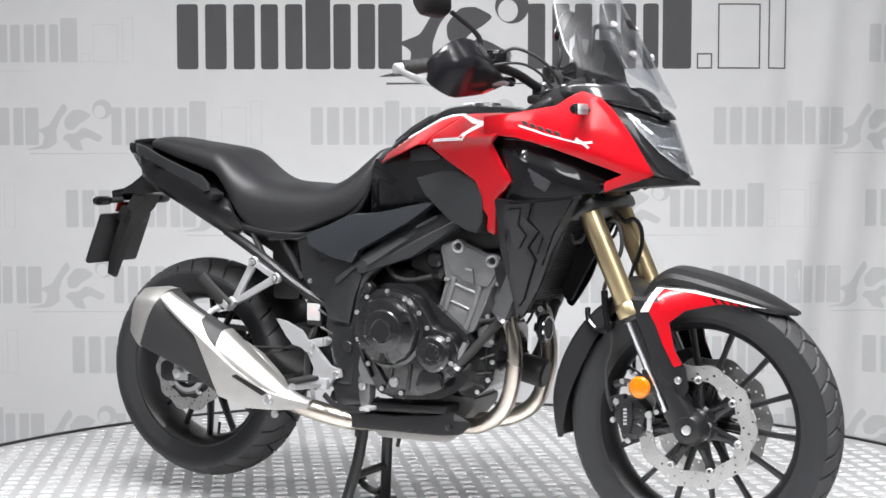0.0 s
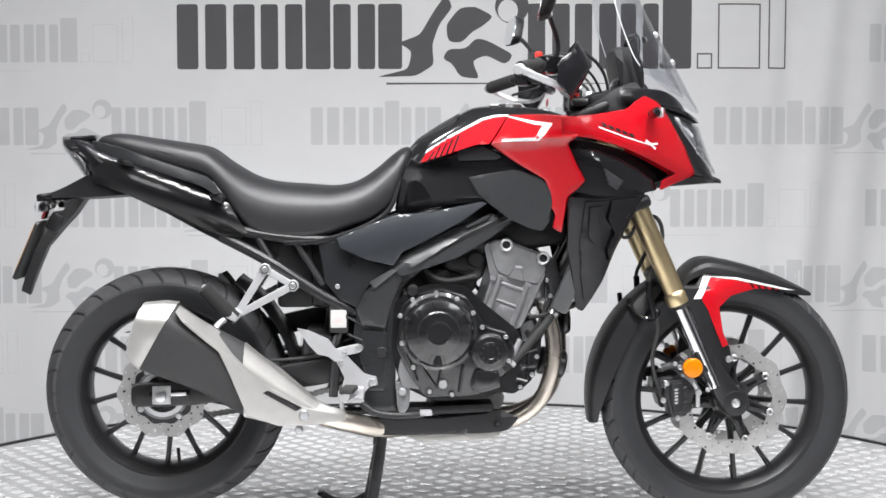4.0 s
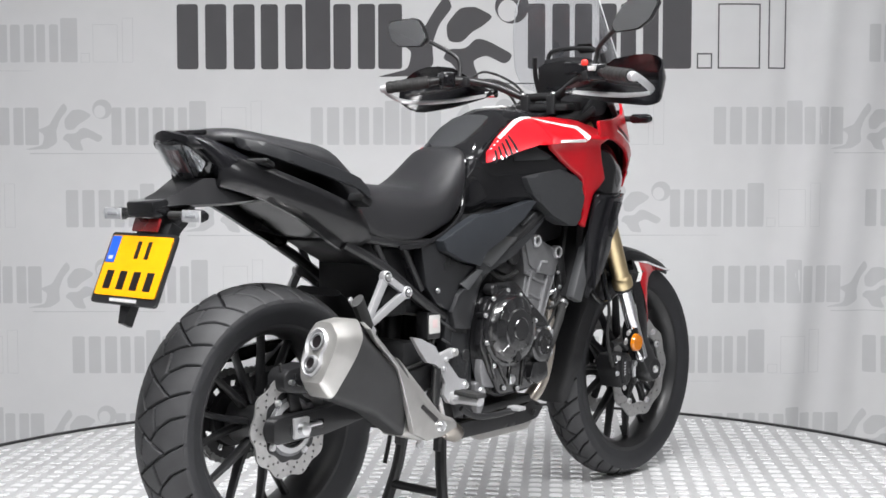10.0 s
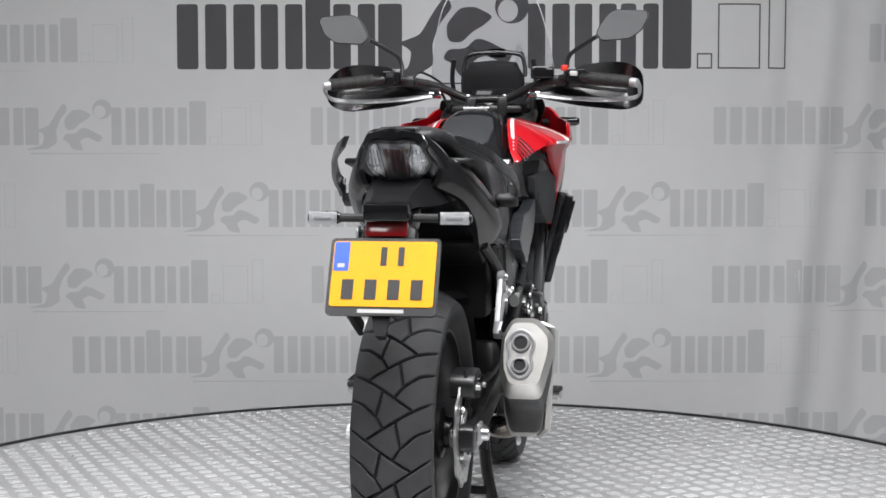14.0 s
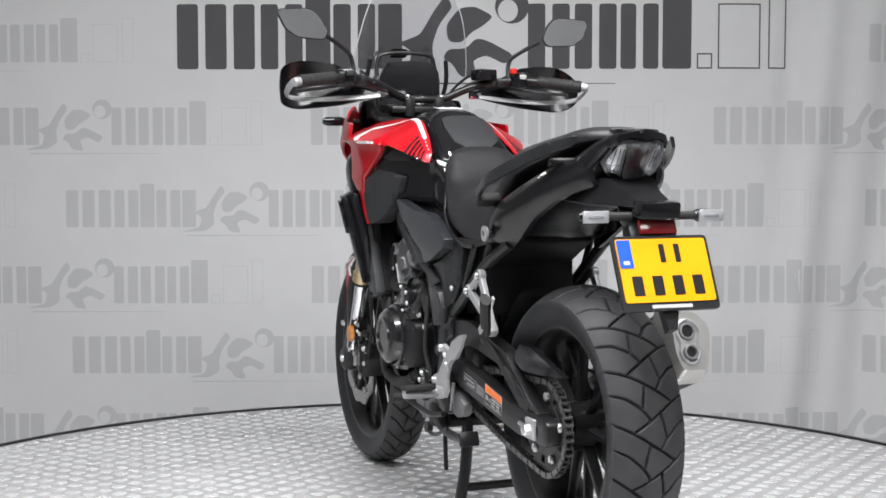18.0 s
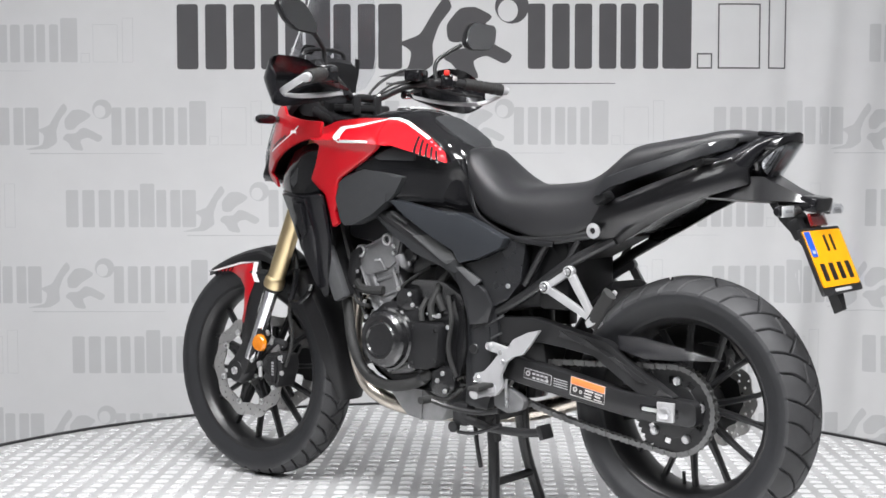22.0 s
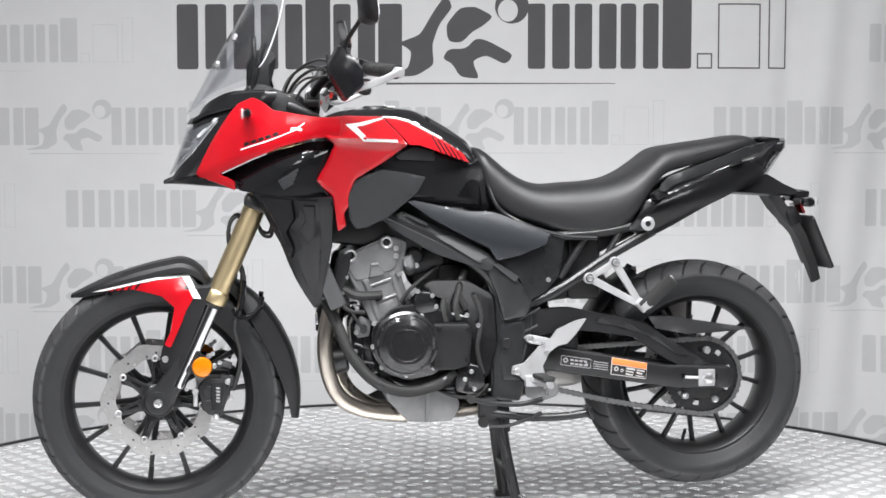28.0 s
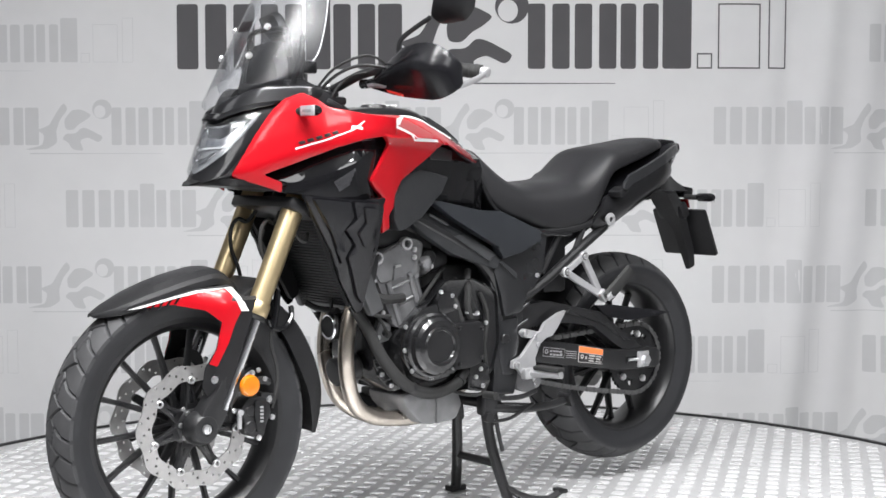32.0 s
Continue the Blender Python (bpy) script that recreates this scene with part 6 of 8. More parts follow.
for side, y in ((-1, 0.118), (1, 0.108)):
    P = lambda x, z, d=0.0: (x, side * (y + d), z)
    for name, p, q, r in (("block_tube", (0.851, 0.656), (0.812, 0.535), 0.0085), ("block_ridge", (0.833, 0.652), (0.803, 0.556), 0.0042), ("block_tube", (0.921, 0.635), (0.876, 0.514), 0.0090), ("block_ridge", (0.955, 0.640), (0.905, 0.530), 0.0035),
                          ("block_flange", (0.852, 0.642), (0.918, 0.619), 0.0050), ("block_flange", (0.840, 0.600), (0.902, 0.577), 0.0042), ("block_flange", (0.822, 0.548), (0.884, 0.526), 0.0040)):
        part(name, tube([P(*p), P(*q)], r, 10), CAST, crank)
    for x, z in ((0.851, 0.657), (0.922, 0.637), (0.833, 0.653)):
        part("tube_cap", block(P(x, z, 0.003), (0.016, 0.012, 0.010), 0.002, (0, 20, 0)), CAST, crank)
    part("head_side", slab([(0.822, 0.742), (0.850, 0.750), (0.885, 0.738), (0.972, 0.702), (0.976, 0.688), (0.948, 0.640), (0.924, 0.642), (0.900, 0.652), (0.858, 0.664), (0.842, 0.676)], side * (y - 0.002), side * (y + 0.006), 0.003, 0.006), CAST, crank)
    part("head_rib", slab([(0.871, 0.655), (0.890, 0.686), (0.908, 0.683), (0.912, 0.645)], side * (y - 0.002), side * (y + 0.013), 0.004, 0.003), CAST, crank)
    part("rib_cap", slab([(0.889, 0.686), (0.908, 0.684), (0.908, 0.678), (0.889, 0.680)], side * (y + 0.012), side * (y + 0.0165), 0.002, 0.001), ALU, crank)
    part("block_panel", slab([(0.850, 0.588), (0.893, 0.573), (0.873, 0.530), (0.832, 0.546)], side * (y - 0.002), side * (y + 0.003), 0.002, 0.006), CAST, crank)
    for bx, bz in ((0.867, 0.738), (0.961, 0.704)):
        plug = part("head_mount", lathe([(0.0095, side * (y + 0.006)), (0.0105, side * (y + 0.014)), (0.0135, side * (y + 0.0155)), (0.0165, side * (y + 0.013)), (0.0175, side * (y + 0.006)), (0.0175, side * (y - 0.004)), (0.0095, side * (y - 0.004))], (bx, 0, bz), 28, closed=True), ALU, crank, "bright head mount collar")
        part("mount_bolt", lathe([(0.0, side * (y + 0.010)), (0.006, side * (y + 0.010)), (0.0096, side * (y + 0.007)), (0.0096, side * (y - 0.004))], (bx, 0, bz), 6), BLACKMETAL, plug)
part("thermostat_cap", lathe([(0.0, 0.134), (0.010, 0.134), (0.0125, 0.131), (0.0135, 0.110)], (0.813, 0, 0.684), 20), CAST, crank, "cast thermostat cap")
for x, z in ((0.842, 0.702), (0.842, 0.722), (0.974, 0.674), (0.788, 0.676)):
    bolt(crank, (x, 0.116, z), 1, 1.0)
part("intake_rubber", block((0.745, 0, 0.655), (0.11, 0.17, 0.07), 0.02, (0, 20, 0)), GRIPRUBBER, crank)
part("pump_outlet", tube([(0.858, -0.150, 0.440), (0.885, -0.156, 0.470), (0.900, -0.150, 0.500)], 0.008, 10, 5), CAST, crank)
part("exhaust_flange", block((0.955, 0, 0.625), (0.04, 0.18, 0.06), 0.01, (0, -24, 0)), CAST, crank)
part("throttle_body", block((0.765, 0, 0.690), (0.11, 0.20, 0.07), 0.02, (0, 20, 0)), BLACKMETAL, crank)
for side in (-1, 1):
    part("throttle_drum", lathe([(0.0, side * 0.118), (0.016, side * 0.118), (0.022, side * 0.112), (0.022, side * 0.09)], (0.79, 0, 0.70), 20), BLACKMETAL, crank)
part("coolant_elbow", tube([(0.80, 0.075, 0.66), (0.805, 0.118, 0.675), (0.815, 0.125, 0.70)], 0.014, 12), CAST, crank, "cast coolant elbow")

# right side: clutch cover and its neighbours
cc = (0.693, 0.0, 0.525)
part("case_flange_right", slab([(0.600, 0.590), (0.640, 0.622), (0.70, 0.634), (0.765, 0.612), (0.80, 0.560), (0.815, 0.535), (0.868, 0.522), (0.888, 0.475), (0.870, 0.425), (0.835, 0.392), (0.790, 0.362), (0.660, 0.357), (0.615, 0.425), (0.585, 0.49)], -0.138, -0.168, 0.006, 0.014), ENGINEBLACK, crank, "black right crankcase cover", 30)
part("clutch_cover", lathe([(0.0, -0.214), (0.026, -0.214), (0.028, -0.211), (0.030, -0.212), (0.050, -0.208), (0.054, -0.205), (0.066, -0.203), (0.080, -0.197), (0.087, -0.188), (0.090, -0.176), (0.098, -0.172), (0.099, -0.160)], cc, 64), ENGINEBLACK, crank, "round black clutch cover", 25)
for k in range(3):
    a = 0.5 + k * 2.09
    part("cover_rib", slab([(cc[0] + 0.052 * math.cos(a - 0.1), cc[2] + 0.052 * math.sin(a - 0.1)), (cc[0] + 0.082 * math.cos(a - 0.16), cc[2] + 0.082 * math.sin(a - 0.16)), (cc[0] + 0.082 * math.cos(a + 0.16), cc[2] + 0.082 * math.sin(a + 0.16)), (cc[0] + 0.052 * math.cos(a + 0.1), cc[2] + 0.052 * math.sin(a + 0.1))], -0.195, -0.2055, 0.003, 0.003), ENGINEBLACK, crank)
part("pulser_cover", lathe([(0.0, -0.190), (0.014, -0.190), (0.016, -0.194), (0.026, -0.194), (0.028, -0.189), (0.040, -0.187), (0.046, -0.182), (0.048, -0.165)], (0.822, 0, 0.472), 40), ENGINEBLACK, crank, "round black ignition cover", 25)
for k in range(10):
    a = 2 * math.pi * k / 10
    part("cover_notch", block((0.822 + 0.0225 * math.cos(a), -0.195, 0.472 + 0.0225 * math.sin(a)), (0.004, 0.004, 0.004), 0.001), BLACKMETAL, crank)
part("water_pump", slab([(0.785, 0.430), (0.845, 0.425), (0.850, 0.385), (0.800, 0.368), (0.770, 0.385)], -0.165, -0.182, 0.005, 0.012), ENGINEBLACK, crank)
part("oil_plug", lathe([(0.0, -0.176), (0.010, -0.176), (0.013, -0.172), (0.014, -0.160)], (0.705, 0, 0.392), 18), ZINC, crank)
part("oil_filler", lathe([(0.0, -0.178), (0.010, -0.178), (0.014, -0.174), (0.014, -0.150)], (0.630, 0, 0.628), 18), BLACKMETAL, crank)
for x, z in ((0.629, 0.605), (0.688, 0.622), (0.740, 0.606), (0.780, 0.571), (0.803, 0.535), (0.598, 0.565), (0.602, 0.496), (0.631, 0.435), (0.671, 0.374), (0.727, 0.366), (0.788, 0.380), (0.836, 0.419), (0.870, 0.450), (0.862, 0.510)):
    part("bolt_boss", rod((x, -0.150, z), (x, -0.1715, z), 0.0085, 12), ENGINEBLACK, crank)
    bolt(crank, (x, -0.1715, z), -1, 0.85)
for p, q in (((0.640, 0.452), (0.690, 0.380)), ((0.700, 0.428), (0.690, 0.380)), ((0.755, 0.440), (0.745, 0.372)), ((0.612, 0.470), (0.640, 0.400)), ((0.775, 0.500), (0.800, 0.455))):
    part("case_rib", tube([(p[0], -0.170, p[1]), (q[0], -0.170, q[1])], 0.0045, 8), ENGINEBLACK, crank)
for k in range(12):
    a = 2 * math.pi * k / 12 + 0.2
    part("cover_line", tube([(cc[0] + 0.056 * math.cos(a), -0.2052, cc[2] + 0.056 * math.sin(a)), (cc[0] + 0.078 * math.cos(a), -0.1985, cc[2] + 0.078 * math.sin(a))], 0.0014, 6), ENGINEBLACK, crank)
part("pump_hose", tube([(1.02, -0.110, 0.610), (0.985, -0.128, 0.560), (0.950, -0.140, 0.520), (0.905, -0.150, 0.470), (0.858, -0.160, 0.425)], 0.0110, 12, 6), GRIPRUBBER, crank, "black coolant hose")
for at in ((0.990, -0.126, 0.567), (0.880, -0.156, 0.447)):
    part("hose_clamp", rod(at, (at[0] - 0.007, at[1] - 0.002, at[2] - 0.008), 0.0142, 16), ZINC, crank)
part("case_bracket", slab([(0.585, 0.395), (0.625, 0.400), (0.620, 0.330), (0.600, 0.305), (0.590, 0.33)], -0.120, -0.150, 0.004, 0.008), CAST, crank)
bolt(crank, (0.603, -0.152, 0.372), -1, 1.5)
part("gear_case_grey", slab([(0.598, 0.455), (0.622, 0.44), (0.650, 0.40), (0.655, 0.375), (0.602, 0.385), (0.592, 0.42)], -0.135, -0.160, 0.004, 0.006), CAST, crank)

# left side: alternator cover, gear cover, starter
ac = (0.822, 0.0, 0.477)
part("case_flange_left", slab([(0.720, 0.560), (0.770, 0.585), (0.850, 0.572), (0.905, 0.520), (0.912, 0.455), (0.880, 0.400), (0.820, 0.378), (0.745, 0.392), (0.715, 0.42)], 0.130, 0.158, 0.006, 0.014), ENGINEBLACK, crank, "black left crankcase cover", 30)
part("alternator_cover", lathe([(0.0, 0.202), (0.040, 0.202), (0.043, 0.207), (0.050, 0.207), (0.053, 0.202), (0.066, 0.198), (0.074, 0.190), (0.078, 0.176), (0.084, 0.172), (0.085, 0.150)], ac, 64), ENGINEBLACK, crank, "round black alternator cover", 25)
part("gear_cover", slab([(0.752, 0.528), (0.655, 0.528), (0.648, 0.505), (0.655, 0.418), (0.690, 0.405), (0.752, 0.405)], 0.130, 0.172, 0.008, 0.012), PLASTIC, crank, "matte black gear cover")
part("starter_motor", rod((0.745, 0.135, 0.565), (0.745, -0.05, 0.565), 0.032, 24), ENGINEBLACK, crank)
part("starter_cap", slab([(0.735, 0.560), (0.752, 0.610), (0.790, 0.615), (0.802, 0.580), (0.790, 0.550)], 0.128, 0.162, 0.006, 0.012), ENGINEBLACK, crank)
for x, z in ((0.905, 0.530), (0.908, 0.470), (0.885, 0.415), (0.822, 0.392), (0.750, 0.410), (0.752, 0.600), (0.790, 0.612), (0.742, 0.572), (0.690, 0.412), (0.780, 0.548)):
    bolt(crank, (x, 0.160, z), 1, 0.85)
part("bright_link", slab([(0.665, 0.546), (0.700, 0.554), (0.700, 0.550), (0.665, 0.541)], 0.150, 0.158, 0.001, 0), ALU, crank)
part("sprocket_cover", slab([(0.655, 0.420), (0.690, 0.400), (0.690, 0.345), (0.640, 0.335), (0.610, 0.36), (0.618, 0.41)], 0.10, 0.152, 0.006, 0.012), ENGINEBLACK, crank)
part("lower_hose", tube([(1.028, 0.105, 0.588), (0.997, 0.128, 0.524), (0.965, 0.148, 0.45), (0.905, 0.165, 0.381), (0.824, 0.165, 0.352), (0.737, 0.155, 0.366), (0.693, 0.14, 0.397)], 0.0148, 14, 6), GRIPRUBBER, crank, "black coolant hose")
for at, to in (((0.893, 0.1655, 0.374), (0.885, 0.1657, 0.370)), ((0.722, 0.1525, 0.3725), (0.714, 0.150, 0.3785))):
    part("hose_clamp", rod(at, to, 0.0165, 16), BLACKMETAL, crank)
for pts, r in (([(0.66, 0.115, 0.66), (0.68, 0.135, 0.61), (0.66, 0.135, 0.56)], 0.010), ([(0.70, 0.11, 0.64), (0.71, 0.13, 0.58), (0.70, 0.13, 0.53)], 0.006), ([(0.60, 0.11, 0.62), (0.625, 0.13, 0.58), (0.60, 0.125, 0.50), (0.61, 0.125, 0.42)], 0.007), ([(0.73, 0.10, 0.67), (0.80, 0.125, 0.62), (0.83, 0.12, 0.58)], 0.005),
               ([(0.66, -0.12, 0.68), (0.69, -0.13, 0.655), (0.73, -0.125, 0.648), (0.79, -0.12, 0.66)], 0.007), ([(0.60, -0.12, 0.64), (0.615, -0.13, 0.60), (0.60, -0.13, 0.55)], 0.006)):
    part("wiring", tube(pts, r, 8, 6), GRIPRUBBER, crank)
for x, z in ((0.660, 0.432), (0.660, 0.510), (0.735, 0.420), (0.735, 0.515)):
    bolt(crank, (x, 0.172, z), 1, 0.8, BLACKBOLT)
for pts, r in (([(0.640, 0.140, 0.60), (0.622, 0.150, 0.54), (0.632, 0.150, 0.46), (0.615, 0.140, 0.39)], 0.006), ([(0.675, 0.135, 0.62), (0.690, 0.150, 0.57), (0.682, 0.152, 0.535)], 0.009), ([(0.715, 0.12, 0.60), (0.722, 0.148, 0.56), (0.715, 0.155, 0.53)], 0.008),
               ([(0.60, 0.13, 0.36), (0.64, 0.145, 0.33), (0.70, 0.135, 0.335), (0.75, 0.12, 0.36)], 0.005), ([(0.88, 0.118, 0.60), (0.945, 0.125, 0.60), (0.985, 0.11, 0.62)], 0.012)):
    part("wiring", tube(pts, r, 8, 6), GRIPRUBBER, crank)
for x, z in ((0.640, 0.352), (0.665, 0.378), (0.648, 0.398), (0.63, 0.52), (0.66, 0.548)):
    bolt(crank, (x, 0.153, z), 1, 0.9)
# brackets, unions and wiring in front of the cylinders
for side in (-1, 1):
    part("engine_bracket", tube([(0.975, side * 0.105, 0.665), (0.985, side * 0.112, 0.615), (0.968, side * 0.112, 0.575)], 0.008, 8, 4), BLACKMETAL, crank)
    part("bracket_union", rod((0.958, side * 0.095, 0.590), (0.985, side * 0.112, 0.600), 0.009, 12), ZINC, crank)
    part("bracket_lead", tube([(0.99, side * 0.10, 0.66), (1.000, side * 0.11, 0.62), (0.975, side * 0.118, 0.565), (0.925, side * 0.125, 0.555)], 0.0055, 8, 5), GRIPRUBBER, crank)
    for x, z in ((0.972, 0.648), (0.980, 0.608), (0.945, 0.566)):
        bolt(crank, (x, side * 0.120, z), side, 0.8)
# the crankcase's front, with the oil filter's seat, webs and bolts
part("front_casting", slab([(0.885, 0.535), (0.938, 0.560), (0.962, 0.520), (0.958, 0.445), (0.935, 0.385), (0.890, 0.352), (0.850, 0.360), (0.850, 0.500)], -0.092, 0.092, 0.008, 0.012), ENGINEBLACK, crank, "black front crankcase casting", 30)
for side in (-1, 1):
    P = lambda x, z, d=0.0: (x, side * (0.092 + d), z)
    part("casting_web", slab([(0.905, 0.530), (0.935, 0.545), (0.950, 0.515), (0.944, 0.485), (0.912, 0.490)], side * 0.090, side * 0.102, 0.003, 0.006), CAST, crank, "bare aluminium casting web")
    for p, q in (((0.950, 0.470), (0.905, 0.455)), ((0.945, 0.425), (0.900, 0.420)), ((0.925, 0.385), (0.890, 0.395)), ((0.930, 0.545), (0.925, 0.390))):
        part("casting_rib", tube([P(*p), P(*q)], 0.0048, 8), ENGINEBLACK, crank)
    for x, z in ((0.946, 0.500), (0.948, 0.450), (0.936, 0.404), (0.906, 0.372)):
        part("bolt_boss", rod(P(x, z, -0.004), P(x, z, 0.008), 0.0085, 12), ENGINEBLACK, crank)
        bolt(crank, P(x, z, 0.008), side, 0.85)
    part("knock_sensor", rod(P(0.925, 0.512, 0.004), P(0.928, 0.508, 0.026), 0.010, 14), BLACKMETAL, crank)
    part("sensor_wire", tube([P(0.928, 0.508, 0.026), P(0.950, 0.540, 0.030), P(0.968, 0.580, 0.020), P(0.972, 0.640, 0.010)], 0.0038, 8, 5), GRIPRUBBER, crank)
part("sump", slab([(0.872, 0.345), (0.690, 0.352), (0.668, 0.300), (0.690, 0.260), (0.765, 0.256), (0.812, 0.262), (0.866, 0.318)], -0.045, 0.105, 0.010, 0.012), SUMPGREY, crank, "grey cast aluminium oil sump")
part("sump_seam", slab([(0.752, 0.350), (0.762, 0.350), (0.764, 0.258), (0.754, 0.258)], 0.10, 0.111, 0.003, 0.002), SUMPGREY, crank)
part("oil_filter", lathe([(0.0, 0.0), (0.030, 0.0), (0.037, 0.007), (0.037, 0.07), (0.03, 0.075)], (0, 0, 0), 28, ax="z"), BLACKMETAL, crank)
bpy.data.objects["oil_filter"].matrix_basis = look((0.965, 0.030, 0.425), (0.80, 0.03, 0.46))

# airbox, battery box and other dark bodies between the frame rails
part("airbox", block((0.70, 0, 0.775), (0.36, 0.22, 0.13), 0.03, (0, -16, 0)), PLASTIC, bike, "black airbox")
# Two made-up dark blocks fill gaps that let the backdrop show through.
part("head_gap_block", block((0.89, 0, 0.775), (0.26, 0.21, 0.11), 0.02, (0, -8, 0)), PLASTIC, bike)
part("rail_gap_block", block((0.655, 0, 0.625), (0.15, 0.19, 0.11), 0.02), PLASTIC, bike)
part("battery_box", block((0.42, 0, 0.66), (0.18, 0.20, 0.17), 0.02, (0, 8, 0)), PLASTIC, bike, "black battery box")
part("inner_mudguard", loft([[Vector((0.0 + r * math.cos(a), y, 0.364 + r * math.sin(a))) for r, y in ((0.332, -0.085), (0.345, -0.06), (0.348, 0.06), (0.332, 0.085), (0.326, 0.06), (0.326, -0.06))] for a in (radians(12 + 9 * k) for k in range(6))]), PLASTIC, bike, "black inner rear mudguard")
part("undertray", block((0.20, 0, 0.800), (0.30, 0.20, 0.06), 0.02, (0, 24, 0)), PLASTIC, bike, "black undertray")
part("tail_tray", block((0.262, 0, 0.748), (0.17, 0.21, 0.055), 0.012, (0, 26, 0)), PLASTIC, bike, "black tray under the seat")
part("tool_box", block((0.335, 0, 0.665), (0.09, 0.22, 0.17), 0.012), PLASTIC, bike)

# frame
for side in (-1, 1):
    S = lambda x, y, z: (x, side * y, z)
    part("main_rail", tube([S(1.08, 0.06, 0.93), S(0.98, 0.12, 0.86), S(0.85, 0.135, 0.80), S(0.70, 0.142, 0.725), S(0.60, 0.135, 0.65), S(0.56, 0.125, 0.56), S(0.555, 0.12, 0.40), S(0.55, 0.115, 0.31)], 0.018, 10, 5), BLACKMETAL, bike, "black steel frame rail")
    part("seat_rail", tube([S(0.58, 0.115, 0.745), S(0.40, 0.13, 0.752), S(0.26, 0.13, 0.765), S(0.10, 0.11, 0.80)], 0.0125, 10, 5), BLACKMETAL, bike, "black subframe rail")
    part("subframe_strut", tube([S(0.50, 0.125, 0.565), S(0.40, 0.132, 0.615), S(0.27, 0.135, 0.700), S(0.15, 0.12, 0.762)], 0.0135, 10, 5), BLACKMETAL, bike, "black subframe strut")
    part("subframe_brace", tube([S(0.335, 0.13, 0.752), S(0.405, 0.128, 0.640)], 0.0095, 8), BLACKMETAL, bike)
    part("subframe_brace", tube([S(0.245, 0.13, 0.758), S(0.285, 0.132, 0.69)], 0.0085, 8), BLACKMETAL, bike)
    part("down_tube", tube([S(1.10, 0.05, 0.86), S(1.06, 0.075, 0.74), S(1.00, 0.09, 0.62)], 0.016, 10, 5), BLACKMETAL, bike)
    part("engine_hanger", slab([(0.955, 0.72), (0.995, 0.70), (1.01, 0.62), (0.985, 0.60), (0.97, 0.65)], side * 0.085, side * 0.125, 0.005, 0.01), BLACKMETAL, bike)

# radiator behind the shrouds
RAD = Matrix.Translation((1.052, 0, 0.70)) @ Euler((0, radians(24), 0)).to_matrix().to_4x4()
rad = part("radiator", moved(block((0, 0, 0), (0.030, 0.30, 0.27), 0.006), RAD), BLACKMETAL, bike, "black finned radiator")
for k in range(30):
    part("fin", moved(block((0.016, 0, -0.12 + 0.24 * k / 29), (0.006, 0.27, 0.0035), 0), RAD), BLACKMETAL, rad)
for s in (-1, 1):
    part("radiator_tank", moved(block((0, s * 0.155, 0), (0.045, 0.030, 0.28), 0.008), RAD), RADGREY, rad)
part("radiator_hanger", tube([(1.06, -0.06, 0.585), (1.04, -0.03, 0.57), (1.03, 0.04, 0.57)], 0.008, 8), BLACKMETAL, bike)
horn = part("horn", along(lathe([(0.0, 0.0), (0.030, 0.0), (0.036, 0.006), (0.036, 0.014), (0.030, 0.020), (0.014, 0.024), (0.012, 0.034), (0.0, 0.034)], (0, 0, 0), 28, ax="z"), (1.045, 0.02, 0.528), (0.98, 0.02, 0.528)), BLACKMETAL, bike, "black disc horn")
part("horn_rim", along(lathe([(0.027, -0.002), (0.031, -0.003), (0.0335, 0.001), (0.027, 0.001)], (0, 0, 0), 28, ax="z", closed=True), (1.045, 0.02, 0.528), (0.98, 0.02, 0.528)), CHROME, horn)
part("horn_stay", tube([(1.035, 0.02, 0.552), (1.035, 0.02, 0.60)], 0.006, 8, flat=0.4), BLACKMETAL, horn)

# ---- exhaust ----
for side, lift, fwd in ((-1, 0.0, -0.016), (1, 0.006, 0.016)):
    S = lambda x, y, z: (x, side * y, z)
    part("header_pipe", tube([S(0.955, 0.060, 0.615), S(0.985 + fwd, 0.068, 0.585), S(1.008 + fwd, 0.072, 0.50), S(1.008 + fwd, 0.070, 0.42), S(0.980 + fwd, 0.062, 0.335), S(0.920 + fwd, 0.052, 0.285 + lift), S(0.84, 0.045, 0.272), S(0.70, 0.040, 0.270)], 0.0208, 16, 8), HEADER, bike, "heat-tinted steel header pipe")
    part("header_flange", along(lathe([(0.02, 0), (0.030, 0), (0.032, 0.008), (0.02, 0.010)], (0, 0, 0), 20, ax="z", closed=True), S(0.965, 0.056, 0.608), S(0.992, 0.058, 0.585)), STEEL, bike)
part("collector", tube([(0.78, -0.01, 0.270), (0.66, -0.04, 0.268), (0.55, -0.11, 0.272), (0.46, -0.160, 0.300), (0.40, -0.172, 0.318)], 0.026, 16, 6), HEADER, bike, "heat-tinted exhaust collector")
part("exhaust_guard", shell([(0.479, 0.288), (0.514, 0.297), (0.686, 0.299), (0.815, 0.312), (0.843, 0.322), (0.902, 0.296), (0.872, 0.264), (0.815, 0.258), (0.514, 0.255), (0.486, 0.268)], lambda x, z: 0.135 - 0.05 * max(0, x - 0.8), 0.012, 0.008, 0.03, -1, 0.010), PLASTIC, bike, "matte black lower exhaust guard")
part("guard_top", block((0.70, -0.095, 0.320), (0.27, 0.08, 0.022), 0.006, (0, -2, 0)), PLASTIC, bike)
part("under_plate", slab([(0.60, 0.262), (0.86, 0.262), (0.83, 0.240), (0.64, 0.238)], -0.10, -0.125, 0.004, 0.006), STEEL, bike)
